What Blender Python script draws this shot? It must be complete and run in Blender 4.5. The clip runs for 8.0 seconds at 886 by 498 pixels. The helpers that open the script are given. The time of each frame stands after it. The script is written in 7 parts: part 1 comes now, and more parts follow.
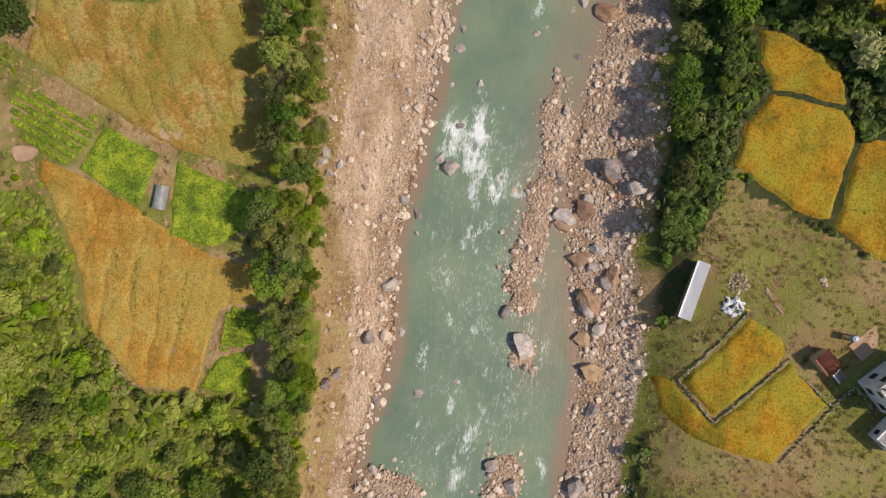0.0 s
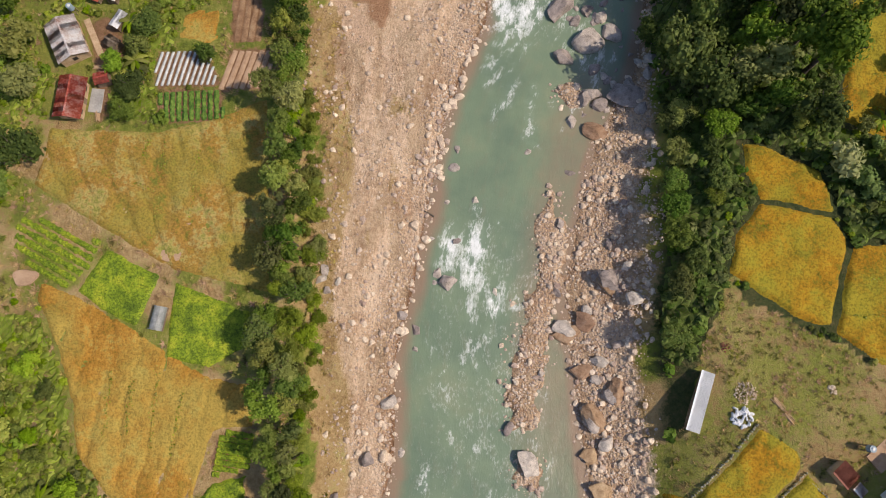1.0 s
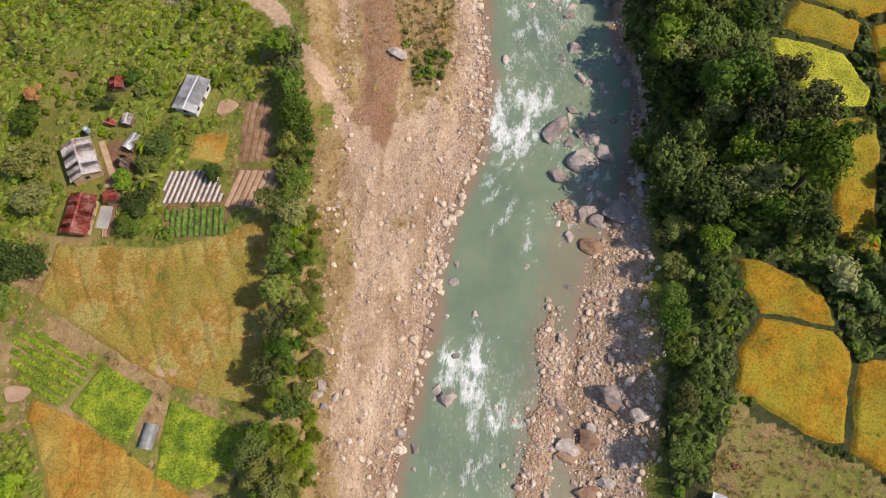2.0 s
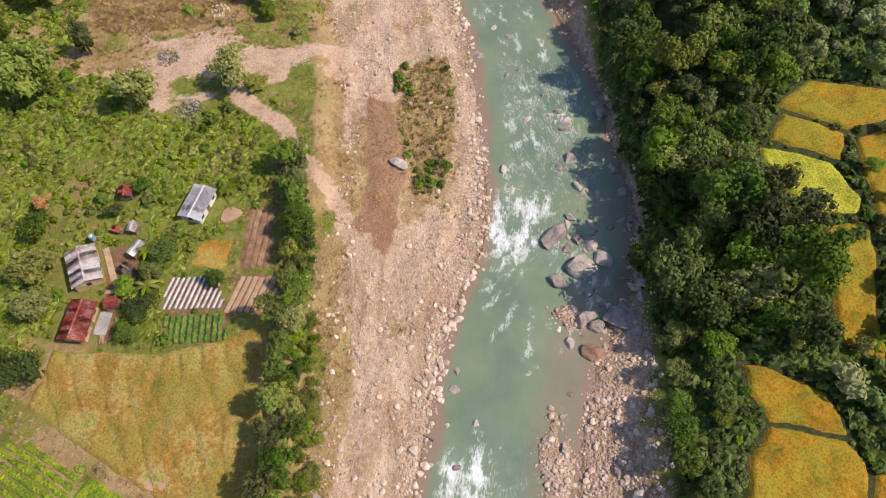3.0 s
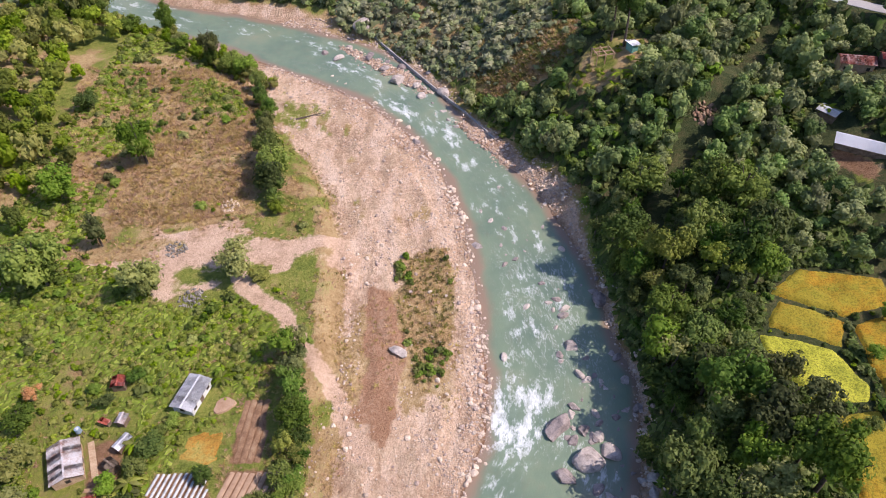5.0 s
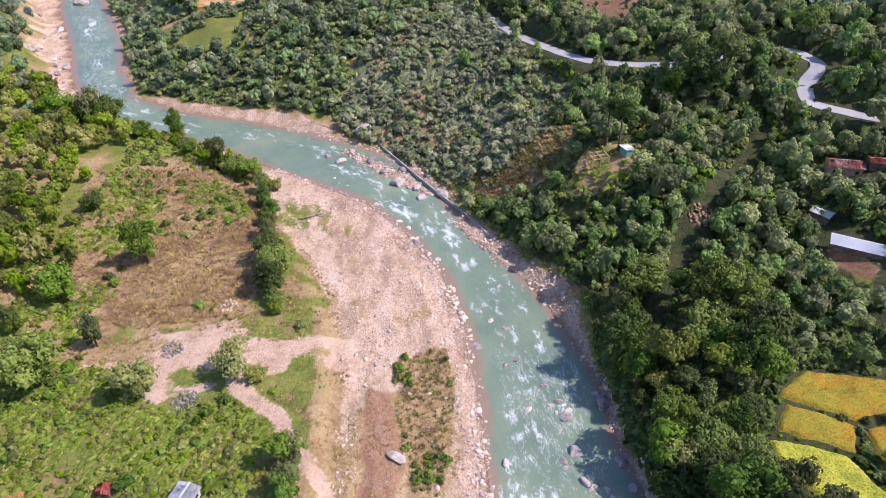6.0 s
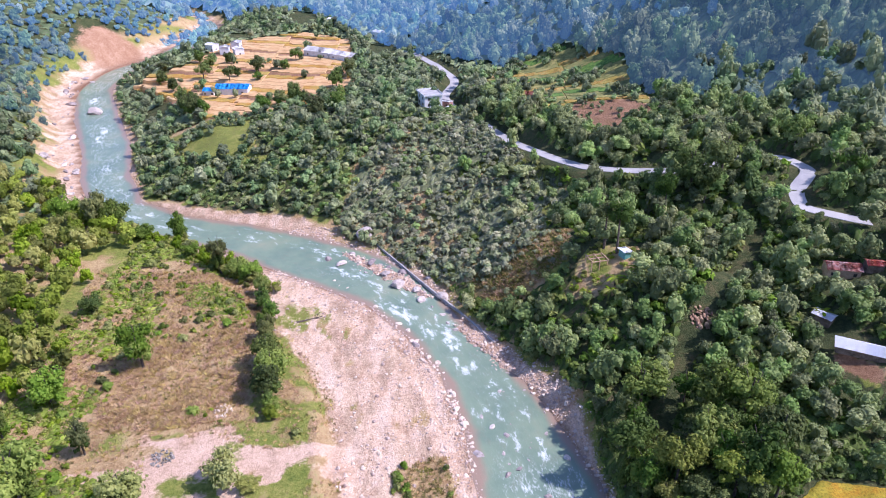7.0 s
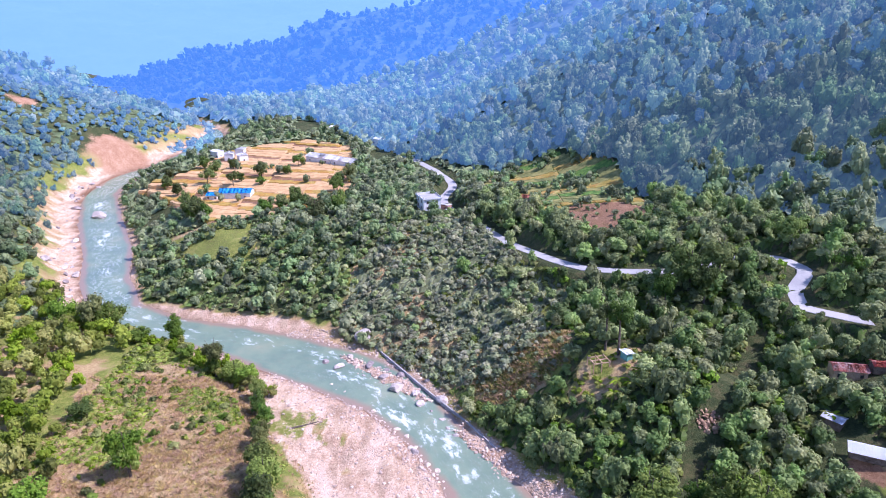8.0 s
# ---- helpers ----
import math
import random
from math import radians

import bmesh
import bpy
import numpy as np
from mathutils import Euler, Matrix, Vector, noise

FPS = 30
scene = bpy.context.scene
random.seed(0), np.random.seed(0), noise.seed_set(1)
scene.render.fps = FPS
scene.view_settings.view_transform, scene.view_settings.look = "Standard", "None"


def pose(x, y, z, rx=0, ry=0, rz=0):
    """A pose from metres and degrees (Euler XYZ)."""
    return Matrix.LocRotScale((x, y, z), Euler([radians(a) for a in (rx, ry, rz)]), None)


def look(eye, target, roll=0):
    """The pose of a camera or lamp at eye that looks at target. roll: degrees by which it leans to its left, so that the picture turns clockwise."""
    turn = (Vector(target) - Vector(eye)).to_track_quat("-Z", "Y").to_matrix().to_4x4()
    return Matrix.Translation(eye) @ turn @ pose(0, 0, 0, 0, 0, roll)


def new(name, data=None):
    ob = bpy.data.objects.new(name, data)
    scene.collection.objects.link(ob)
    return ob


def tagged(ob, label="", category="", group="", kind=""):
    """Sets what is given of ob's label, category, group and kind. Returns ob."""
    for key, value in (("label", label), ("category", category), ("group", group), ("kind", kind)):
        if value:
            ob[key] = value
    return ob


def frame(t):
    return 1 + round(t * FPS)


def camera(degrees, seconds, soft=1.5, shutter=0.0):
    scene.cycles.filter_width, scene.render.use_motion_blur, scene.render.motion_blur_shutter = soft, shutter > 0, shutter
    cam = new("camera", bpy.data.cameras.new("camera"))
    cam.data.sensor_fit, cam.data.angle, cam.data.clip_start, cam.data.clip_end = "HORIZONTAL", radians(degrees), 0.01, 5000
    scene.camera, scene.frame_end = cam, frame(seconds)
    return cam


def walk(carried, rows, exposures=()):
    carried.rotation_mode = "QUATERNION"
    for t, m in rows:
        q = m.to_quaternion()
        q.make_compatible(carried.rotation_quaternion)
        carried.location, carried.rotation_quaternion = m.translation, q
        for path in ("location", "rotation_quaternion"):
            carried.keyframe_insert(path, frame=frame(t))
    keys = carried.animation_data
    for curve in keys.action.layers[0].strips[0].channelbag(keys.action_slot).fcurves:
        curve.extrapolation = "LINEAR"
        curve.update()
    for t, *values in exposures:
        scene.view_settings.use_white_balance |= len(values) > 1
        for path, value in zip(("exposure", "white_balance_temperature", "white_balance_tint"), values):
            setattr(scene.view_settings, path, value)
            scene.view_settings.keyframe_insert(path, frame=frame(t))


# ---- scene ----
cam = camera(66.3, 8.0, 1.0)
PATH = [
    (0, (0.281, -1.948, 124.305), (0.276, -1.93, 122.305), -13.4),
    (0.5, (0.573, -2.14, 124.279), (0.561, -1.952, 122.288), -2.6),
    (1, (0.855, -2.327, 124.245), (0.838, -1.968, 122.278), -1.9),
    (1.5, (1.106, -2.499, 124.227), (1.084, -1.973, 122.298), -1.7),
    (2, (1.318, -2.608, 124.229), (1.291, -1.921, 122.351), -1.5),
    (2.2, (1.374, -2.607, 124.235), (1.346, -1.858, 122.381), -1.4),
    (3.5, (1.521, -2.177, 124.33), (1.487, -1.093, 122.65), -1.2),
    (4, (1.466, -1.912, 124.345), (1.433, -0.72, 122.74), -1.0),
    (4.5, (1.33, -1.599, 124.34), (1.299, -0.303, 122.817), -1.0),
    (6, (0.808, -0.695, 124.231), (0.784, 0.895, 123.018), -0.6),
    (6.5, (0.653, -0.464, 124.229), (0.631, 1.212, 123.138), -0.6),
    (7, (0.494, -0.241, 124.233), (0.474, 1.512, 123.27), -0.5),
    (7.5, (0.334, -0.028, 124.235), (0.319, 1.791, 123.405), -0.8),
    (8, (0.173, 0.183, 124.237), (0.16, 2.059, 123.544), -0.6),
]
walk(cam, [(t, look(eye, target, roll)) for t, eye, target, roll in PATH],
     [(0, -0.34, 6450, 14), (3.5, -0.06, 6150, 21), (4.5, 0.03, 5950, 25), (6, 0.22, 5450, 28), (8, 0.57, 5000, 35)])

# ---- light ----
SUN_FROM = Vector((1.0, -0.14, 1.22)).normalized()
sun = new("sun", bpy.data.lights.new("sun", "SUN"))
sun.data.energy, sun.data.angle, sun.data.color = 4.4, radians(0.6), (1.0, 0.88, 0.7)
sun.matrix_world = look(SUN_FROM * 500, (0, 0, 0))
world = bpy.data.worlds.new("world")
scene.world = world
world.use_nodes = True
wn = world.node_tree
sky = wn.nodes.new("ShaderNodeTexSky")
sky.sky_type, sky.sun_disc = "NISHITA", False
sky.sun_elevation = math.asin(SUN_FROM.z)
sky.sun_rotation = math.atan2(SUN_FROM.x, SUN_FROM.y)
sky.dust_density, sky.air_density, sky.ozone_density = 1.2, 1.0, 1.5
wn.links.new(sky.outputs[0], wn.nodes["Background"].inputs[0])
wn.nodes["Background"].inputs[1].default_value = 0.135

# ---- terrain (numpy only) ----


def hash2(i, j, seed):
    v = np.sin(i * 127.1 + j * 311.7 + seed * 74.7) * 43758.5453
    return v - np.floor(v)


def vnoise(x, y, size, seed=0):
    """Smooth value noise in 0..1."""
    x, y = np.asarray(x, float) / size, np.asarray(y, float) / size
    i, j = np.floor(x), np.floor(y)
    u, v = x - i, y - j
    u, v = u * u * (3 - 2 * u), v * v * (3 - 2 * v)
    a, b = hash2(i, j, seed), hash2(i + 1, j, seed)
    c, d = hash2(i, j + 1, seed), hash2(i + 1, j + 1, seed)
    return (a + (b - a) * u) * (1 - v) + (c + (d - c) * u) * v


def fbm(x, y, size, seed=0, octaves=4):
    total, amp, norm = 0, 1.0, 0
    for k in range(octaves):
        total = total + amp * vnoise(x, y, size / 2 ** k, seed + k)
        norm, amp = norm + amp, amp * 0.5
    return total / norm


def smooth(a, b, v):
    t = np.clip((np.asarray(v, float) - a) / (b - a), 0, 1)
    return t * t * (3 - 2 * t)


def line_distance(x, y, line):
    """Signed distance to a polyline (positive to the right of its way), and the parameter along it in points."""
    best = np.full(np.shape(x), 1e9)
    side, par = np.zeros(np.shape(x)), np.zeros(np.shape(x))
    for k in range(len(line) - 1):
        ax, ay, bx, by = *line[k][:2], *line[k + 1][:2]
        dx, dy = bx - ax, by - ay
        t = np.clip(((x - ax) * dx + (y - ay) * dy) / (dx * dx + dy * dy), 0, 1)
        qx, qy = x - ax - t * dx, y - ay - t * dy
        d = np.hypot(qx, qy)
        s = np.where(qx * dy - qy * dx >= 0, 1.0, -1.0)
        near = d < best
        best, side, par = np.where(near, d, best), np.where(near, s, side), np.where(near, k + t, par)
    return best * side, par


# the river's middle and half width, going upstream
RIVER = [(2, -300, 18), (4, -120, 18), (4, -46, 19), (8.5, -22, 17), (7.5, 0, 15.5), (8.5, 14, 13.5), (11.5, 30, 13.5),
         (15, 46, 14), (22.5, 62, 15), (24.5, 78, 15.5), (22.5, 92, 14.3), (21.5, 107, 14.2), (16, 130, 11.5), (7, 153, 9.5),
         (-5, 172, 9), (-18, 192, 12), (-36, 206, 14), (-56, 217, 13), (-80, 229, 10.5), (-110, 239, 9), (-138, 254, 10),
         (-158, 288, 10), (-172, 322, 11), (-198, 368, 11), (-226, 425, 10), (-229, 470, 9), (-212, 505, 9), (-202, 600, 8),
         (-216, 640, 6), (-300, 720, 5), (-520, 1100, 5), (-1000, 2600, 5)]
SHINGLE = ([-150, -46, 0, 40, 60, 118, 160, 190, 215, 260, 300, 430, 520, 600, 640], [10, 8, 13.5, 24, 32, 33, 32, 17, 7, 9, 15, 13, 12, 9, 2])
EAST_RUBBLE = ([-60, -20, 20, 40, 58, 112, 130, 148, 160, 226, 240, 262], [6, 10, 12, 8, 1.5, 1.5, 5, 5, 1.5, 1.5, 10, 2])
FOOT = [(420, -100), (230, 100), (150, 205), (85, 307), (-60, 490), (-140, 650), (-190, 1000), (-500, 2500)]
ROAD = [(240, 140), (165, 165), (124, 180), (109, 190), (110, 198), (118, 206), (114, 217), (104, 221), (80, 219), (62, 224), (47, 233),
        (26, 269), (15.6, 301), (3, 331), (-3, 352), (5, 380), (-7, 409), (-30, 470)]


def water_level(x, y):
    return 0.015 * np.clip(y, -150, 700)


def river_frame(x, y):
    s, p = line_distance(x, y, RIVER)
    hw = np.interp(p, range(len(RIVER)), [r[2] for r in RIVER])
    return s, hw, p


BARS = [
    [(19.5, 33.4), (22.6, 27), (23, 17.8), (20.6, 9.5), (18.5, -0.8), (17, -12.2), (10.7, -13.2), (12.3, -0.8), (14.9, 12.7), (16.4, 23)],
    [(26.8, 38.5), (38.2, 42), (39, 23), (36, 9.5), (33.5, -0.5), (31, -18.3), (25.6, -10), (24.4, -3.9), (22, 2.3), (25, 10.6), (28, 18.9), (25.5, 27.2)],
    [(11.5, -16.9), (18.2, -15.5), (17.8, -24), (12.7, -21)],
    [(9.2, -36.7), (15.4, -37.5), (16.8, -47), (8.5, -47)],
    [(25, -28.8), (33, -32), (33, -48), (24, -48)],
    [(-17.4, -47.3), (-12.4, -41.7), (-5.2, -39.9), (0.2, -46.6)],
    [(21.5, 53.7), (24.9, 55), (28, 50.1), (25.1, 47.7), (21.3, 48.8)],
    [(-39.7, 219), (-18, 205), (-4.2, 189.5), (-7, 187), (-22, 199), (-38, 213)],
    [(1.1, 174), (10, 171), (23, 146), (15, 150), (2, 170)],
]


def bar_mask(x, y):
    """How far a point lies within the gravel bars of the river, 0 to 1."""
    out = np.zeros(np.shape(x))
    near = (np.abs(x) < 50) & (y < 225) & (y > -60)
    if not near.any():
        return out
    px, py = x[near], y[near]
    total = np.zeros(px.shape)
    jx, jy = (fbm(px, py, 3.5, 46) - 0.5) * 5, (fbm(px, py, 3.5, 47) - 0.5) * 5
    for poly in BARS:
        total = np.maximum(total, sum(inside(px + jx + 1.1 * np.cos(a), py + jy + 1.1 * np.sin(a), poly).astype(float) for a in range(5)) / 5)
    out[near] = total
    return out


def height(x, y, detail=True):
    x, y = np.asarray(x, float), np.asarray(y, float)
    s, hw, p = river_frame(x, y)
    wob = (fbm(x, y, 14, 3) - 0.5) * 3.0
    dl, dr = -s - hw + wob * 0.5, s - hw + wob * 0.5
    wl = water_level(x, y)
    # left bank: shingle, a step up to the terrace, the far hill
    gw = np.interp(y, *SHINGLE)
    left = np.interp(dl / gw, [0, 0.12, 0.35, 1.0], [-0.05, 0.4, 0.9, 2.4])
    gully = fbm(s * 0.9 + 7, y * 0.22, 5, 25, 3) - 0.5
    left = left + gully * 2.4 * smooth(250, 190, y) * smooth(2, 8, dl) * smooth(6, -4, dl - gw)
    left = left + 2.6 * smooth(0, 4.5, dl - gw) + 0.012 * np.clip(dl - gw, 0, 300)
    left = left + np.clip(-x - 95, 0, 200) * 0.10 * smooth(230, 130, y)
    cap = np.interp(y, [215, 260, 380, 450, 520, 600, 900], [3, 60, 110, 100, 60, 22, 8])
    hill = np.clip(dl - 9, 0, 1e4) * 0.62 * smooth(235, 290, y) * smooth(20, 21, p)
    left = left + cap * np.tanh(hill / cap) * (0.8 + 0.4 * fbm(x, y, 70, 9))
    # right bank: three cross-sections blended along the valley
    ra = np.interp(dr, [0, 4, 8, 18, 24, 60, 120, 300], [-0.05, 0.9, 2, 8, 9.4, 11, 20, 60])
    rb = np.interp(dr, [0, 2, 10, 20, 32, 60, 120, 300], [-0.05, 1.4, 8, 11.5, 13, 15, 36, 110])
    rc = np.interp(dr, [0, 6, 26, 38, 54, 68, 85, 130, 300], [-0.05, 2.5, 18, 24, 25, 18, 23, 40, 115])
    rd = np.minimum(12 + 8 * np.log1p(np.exp(np.clip((8 + 0.127 * (x - 4) - 0.048 * (y - 328)) / 8, -40, 40))), 0.4 * np.clip(dr - 8, 0, 1e4) + 1.6)
    rd = rd * smooth(0, 8, dr)
    wa, wb, wd = smooth(62, 42, y), smooth(160, 130, y), smooth(182, 222, y)
    right = ra * wa + (1 - wa) * (rb * wb + (1 - wb) * (rc * (1 - wd) + rd * wd))
    m, _ = line_distance(x, y, FOOT)
    m = np.clip(m, 0, 1e4)
    rise = 0.5 * (m - 14 * np.tanh(m / 14)) * smooth(700, 400, y - 0.55 * x)
    rise = 230 * np.tanh(rise / 230) * (0.78 + 0.5 * fbm(x, y, 110, 21))
    right = right + rise
    h = wl + np.where(s < 0, left, right)
    bed = wl - 0.9 * smooth(0, 3, np.minimum(-dl, -dr))
    h = np.where((dl < 0) & (dr < 0), bed - 0.05, h)
    h = np.maximum(h, wl - 1.0 + bar_mask(x, y) * (1.15 + 0.5 * fbm(x, y, 3.5, 45)))
    if detail:
        out = smooth(0, 6, np.maximum(dl, dr))
        h = h + (fbm(x, y, 5, 31) - 0.5) * 0.5 * out + (fbm(x, y, 30, 41) - 0.5) * 1.6 * smooth(6, 40, np.maximum(dl - gw, dr)) 
    rd_s, rp = line_distance(x, y, ROAD)
    flat = smooth(9, 4.2, np.abs(rd_s))
    return h * (1 - flat) + flat * (wl + np.interp(rp, range(len(ROAD)), ROAD_Z))


ROAD_Z = [48, 38, 31, 31, 33, 36.5, 36.5, 35.5, 31, 29, 27, 23, 20, 17, 17, 17.5, 18.5, 15]


def inside(x, y, poly):
    x, y = np.asarray(x, float), np.asarray(y, float)
    odd = np.zeros(np.shape(x), bool)
    for (ax, ay), (bx, by) in zip(poly, poly[1:] + poly[:1]):
        cross = ((ay > y) != (by > y)) & (x < (bx - ax) * (y - ay) / ((by - ay) or 1e-9) + ax)
        odd ^= cross
    return odd


PLOTS = {
    "rice_upper": [(-73, 41), (-53, 40.4), (-39.6, 44.4), (-33, 47.5), (-30.4, 11), (-47.7, 14.8), (-62.6, 22.8), (-74.7, 30)],
    "veg_west": [(-77, 23.7), (-71.5, 23.9), (-60.9, 19.4), (-62.2, 15.3), (-66.6, 10.7), (-76.8, 17.8)],
    "veg_mid": [(-59.8, 18.7), (-49.7, 13.8), (-53.4, 4.2), (-57.4, 6.1), (-64.6, 10.8)],
    "mustard": [(-47.7, 12.9), (-33.6, 7.9), (-33.4, 2), (-40.2, -2.3), (-48.2, -0.6)],
    "rice_lower": [(-71.1, 12.5), (-65.6, 10.7), (-53.4, 4.2), (-41.2, -3.3), (-32.1, -5), (-31.9, -11.9), (-38.8, -12.7),
                   (-42.3, -28.3), (-53.3, -26.7), (-61.6, -17), (-65.1, -3.2), (-71.5, 9.5)],
    "greens": [(-38, -12.9), (-31.7, -12.4), (-32.1, -18.9), (-39.1, -20.2)],
    "greens_low": [(-38.6, -20.8), (-32.6, -19.8), (-33.6, -29.5), (-41.6, -26.2)],
    "mulch": [(-54, 56.1), (-44.7, 56.8), (-42.1, 49.6), (-54.5, 48.9)],
    "tilled": [(-40.2, 56.8), (-33, 56.9), (-32.2, 49.1), (-42.3, 48.6)],
    "rows": [(-53.8, 48.3), (-42, 49), (-40.6, 42.7), (-51.7, 42)],
    "tilled_long": [(-40.4, 72.1), (-35.8, 72.2), (-34.3, 58.1), (-40.4, 58)],
    "straw": [(-50.2, 64.2), (-43, 65.6), (-42.1, 58), (-51, 57.9)],
    "yard": [(-68, 62), (-62, 63), (-60, 56), (-63, 52), (-62, 43), (-66, 42), (-66, 52)],
    "sandy": [(-71, 118.9), (-58.5, 119.8), (-43.6, 115.9), (-27.1, 117.8), (-20.9, 112.1), (-36.1, 103.1), (-47.4, 99.7), (-59.2, 94.7), (-66.6, 98)],
    "mud": [(-20.4, 105), (-13.7, 103.1), (-8.8, 82.3), (-11.2, 62.3), (-17.6, 71.2)],
    "brush": [(-12.9, 114), (-0.5, 117.8), (2.9, 96.3), (-1.3, 76.7), (-5.5, 76.6), (-12, 96.3)],
    "meadow": [(-118, 196), (-60, 194), (-52, 153.3), (-52, 124), (-91.1, 120), (-110, 140)],
    "rice_r1": [(52.3, 38.2), (55.7, 37.8), (64.9, 32.9), (67.1, 25.4), (54.6, 27.8), (52.1, 32.5)],
    "rice_r2": [(54.2, 27.3), (66.1, 24.9), (68.7, 20.7), (65, 6.3), (60.2, 7.1), (48.5, 15.2), (50.1, 22)],
    "rice_r3": [(69.2, 19.8), (82, 20.9), (84, -2), (72.4, 0), (65.5, 5.4)],
    "rice_r4": [(52.3, -10.3), (58.2, -13.9), (58.8, -16.7), (47.3, -28.1), (41.9, -22.1)],
    "rice_r5": [(37.1, -21.4), (40.4, -21.7), (46.9, -29.1), (59.3, -17.7), (65.8, -24.6), (56.7, -35.4), (44.7, -32.5), (38.8, -28)],
    "rice_r6": [(69, 91.5), (80.4, 85), (77.8, 78.5), (65, 84.6)],
    "rice_lit": [(63, 83), (69.9, 81), (75.8, 78.2), (79.6, 69.6), (77.5, 66.2), (69, 66.2), (65.7, 72.1), (62.8, 79.8)],
    "rice_r7": [(70.8, 64), (79, 64.6), (77, 38.5), (69, 42.4), (70.5, 55.5)],
    "rice_r8": [(81.5, 84), (95, 88), (96, 62), (80.5, 64), (81, 70)],
    "rice_r9": [(68, 93), (76.3, 99.7), (92, 96), (93, 89), (81, 86)],
    "rough_east": [(41, -9), (44, 4), (49, 13), (62, 5), (72, -1), (90, -5), (90, -60), (34, -60), (38, -36), (36.5, -20)],
    "farm": [(14, 345), (36, 388), (62, 384), (85, 350), (88, 323), (90, 282), (65, 258), (47, 276), (45, 312)],
    "clearing": [(47, 296), (60, 304), (80, 300), (90, 280), (64, 258), (46, 275)],
    "dry_slope": [(1, 203), (17, 206), (39, 193), (36, 178), (24, 175), (13, 176)],
    "far_meadow": [(-141, 326), (-100, 326), (-79, 276), (-118, 288)],
    "valley_fields": [(-195, 408), (-167, 428), (-156, 500), (-110, 530), (-72, 500), (-54, 357), (-95, 330), (-120, 329), (-161, 380)],
    "scrub_hill": [(-42, 232), (-20, 214), (0, 192), (16, 186), (30, 190), (44, 222), (22, 262), (8, 300), (-20, 300), (-40, 262)],
    "shed_yard": [(95.6, 135), (98.5, 136), (104, 128), (101.8, 124.5), (95.3, 130.3)],
    "knoll": [(34, 167), (42, 180), (54, 178), (56, 168), (46, 160)],
}
# ---- end of terrain ----

# ---- materials ----


def nodes_of(name):
    m = bpy.data.materials.new(name)
    m.use_nodes = True
    return m, m.node_tree.nodes, m.node_tree.links, m.node_tree.nodes["Principled BSDF"]


def ramp(n, l, fac, stops):
    r = n.new("ShaderNodeValToRGB")
    while len(r.color_ramp.elements) < len(stops):
        r.color_ramp.elements.new(0.5)
    for e, (p, c) in zip(r.color_ramp.elements, stops):
        e.position, e.color = p, (*c, 1)
    l.new(fac, r.inputs[0])
    return r.outputs[0]


def noise_tex(n, l, vec, scale, detail=4, rough=0.6):
    t = n.new("ShaderNodeTexNoise")
    t.inputs["Scale"].default_value, t.inputs["Detail"].default_value, t.inputs["Roughness"].default_value = scale, detail, rough
    l.new(vec, t.inputs["Vector"])
    return t.outputs["Fac"]


def mixc(n, l, fac, a, b, how="MIX"):
    m = n.new("ShaderNodeMix")
    m.data_type, m.blend_type = "RGBA", how
    if hasattr(fac, "links"):
        l.new(fac, m.inputs[0])
    else:
        m.inputs[0].default_value = fac
    for sock, v in ((m.inputs[6], a), (m.inputs[7], b)):
        if hasattr(v, "links"):
            l.new(v, sock)
        else:
            sock.default_value = (*v, 1)
    return m.outputs[2]


def math_node(n, l, op, a, b=0.0, clamp=False):
    m = n.new("ShaderNodeMath")
    m.operation, m.use_clamp = op, clamp
    for sock, v in ((m.inputs[0], a), (m.inputs[1], b)):
        if hasattr(v, "links"):
            l.new(v, sock)
        else:
            sock.default_value = v
    return m.outputs[0]


def position(n):
    return n.new("ShaderNodeNewGeometry").outputs["Position"]


def bumped(n, l, p, fac, strength, distance):
    b = n.new("ShaderNodeBump")
    b.inputs["Strength"].default_value, b.inputs["Distance"].default_value = strength, distance
    l.new(fac, b.inputs["Height"])
    l.new(b.outputs[0], p.inputs["Normal"])


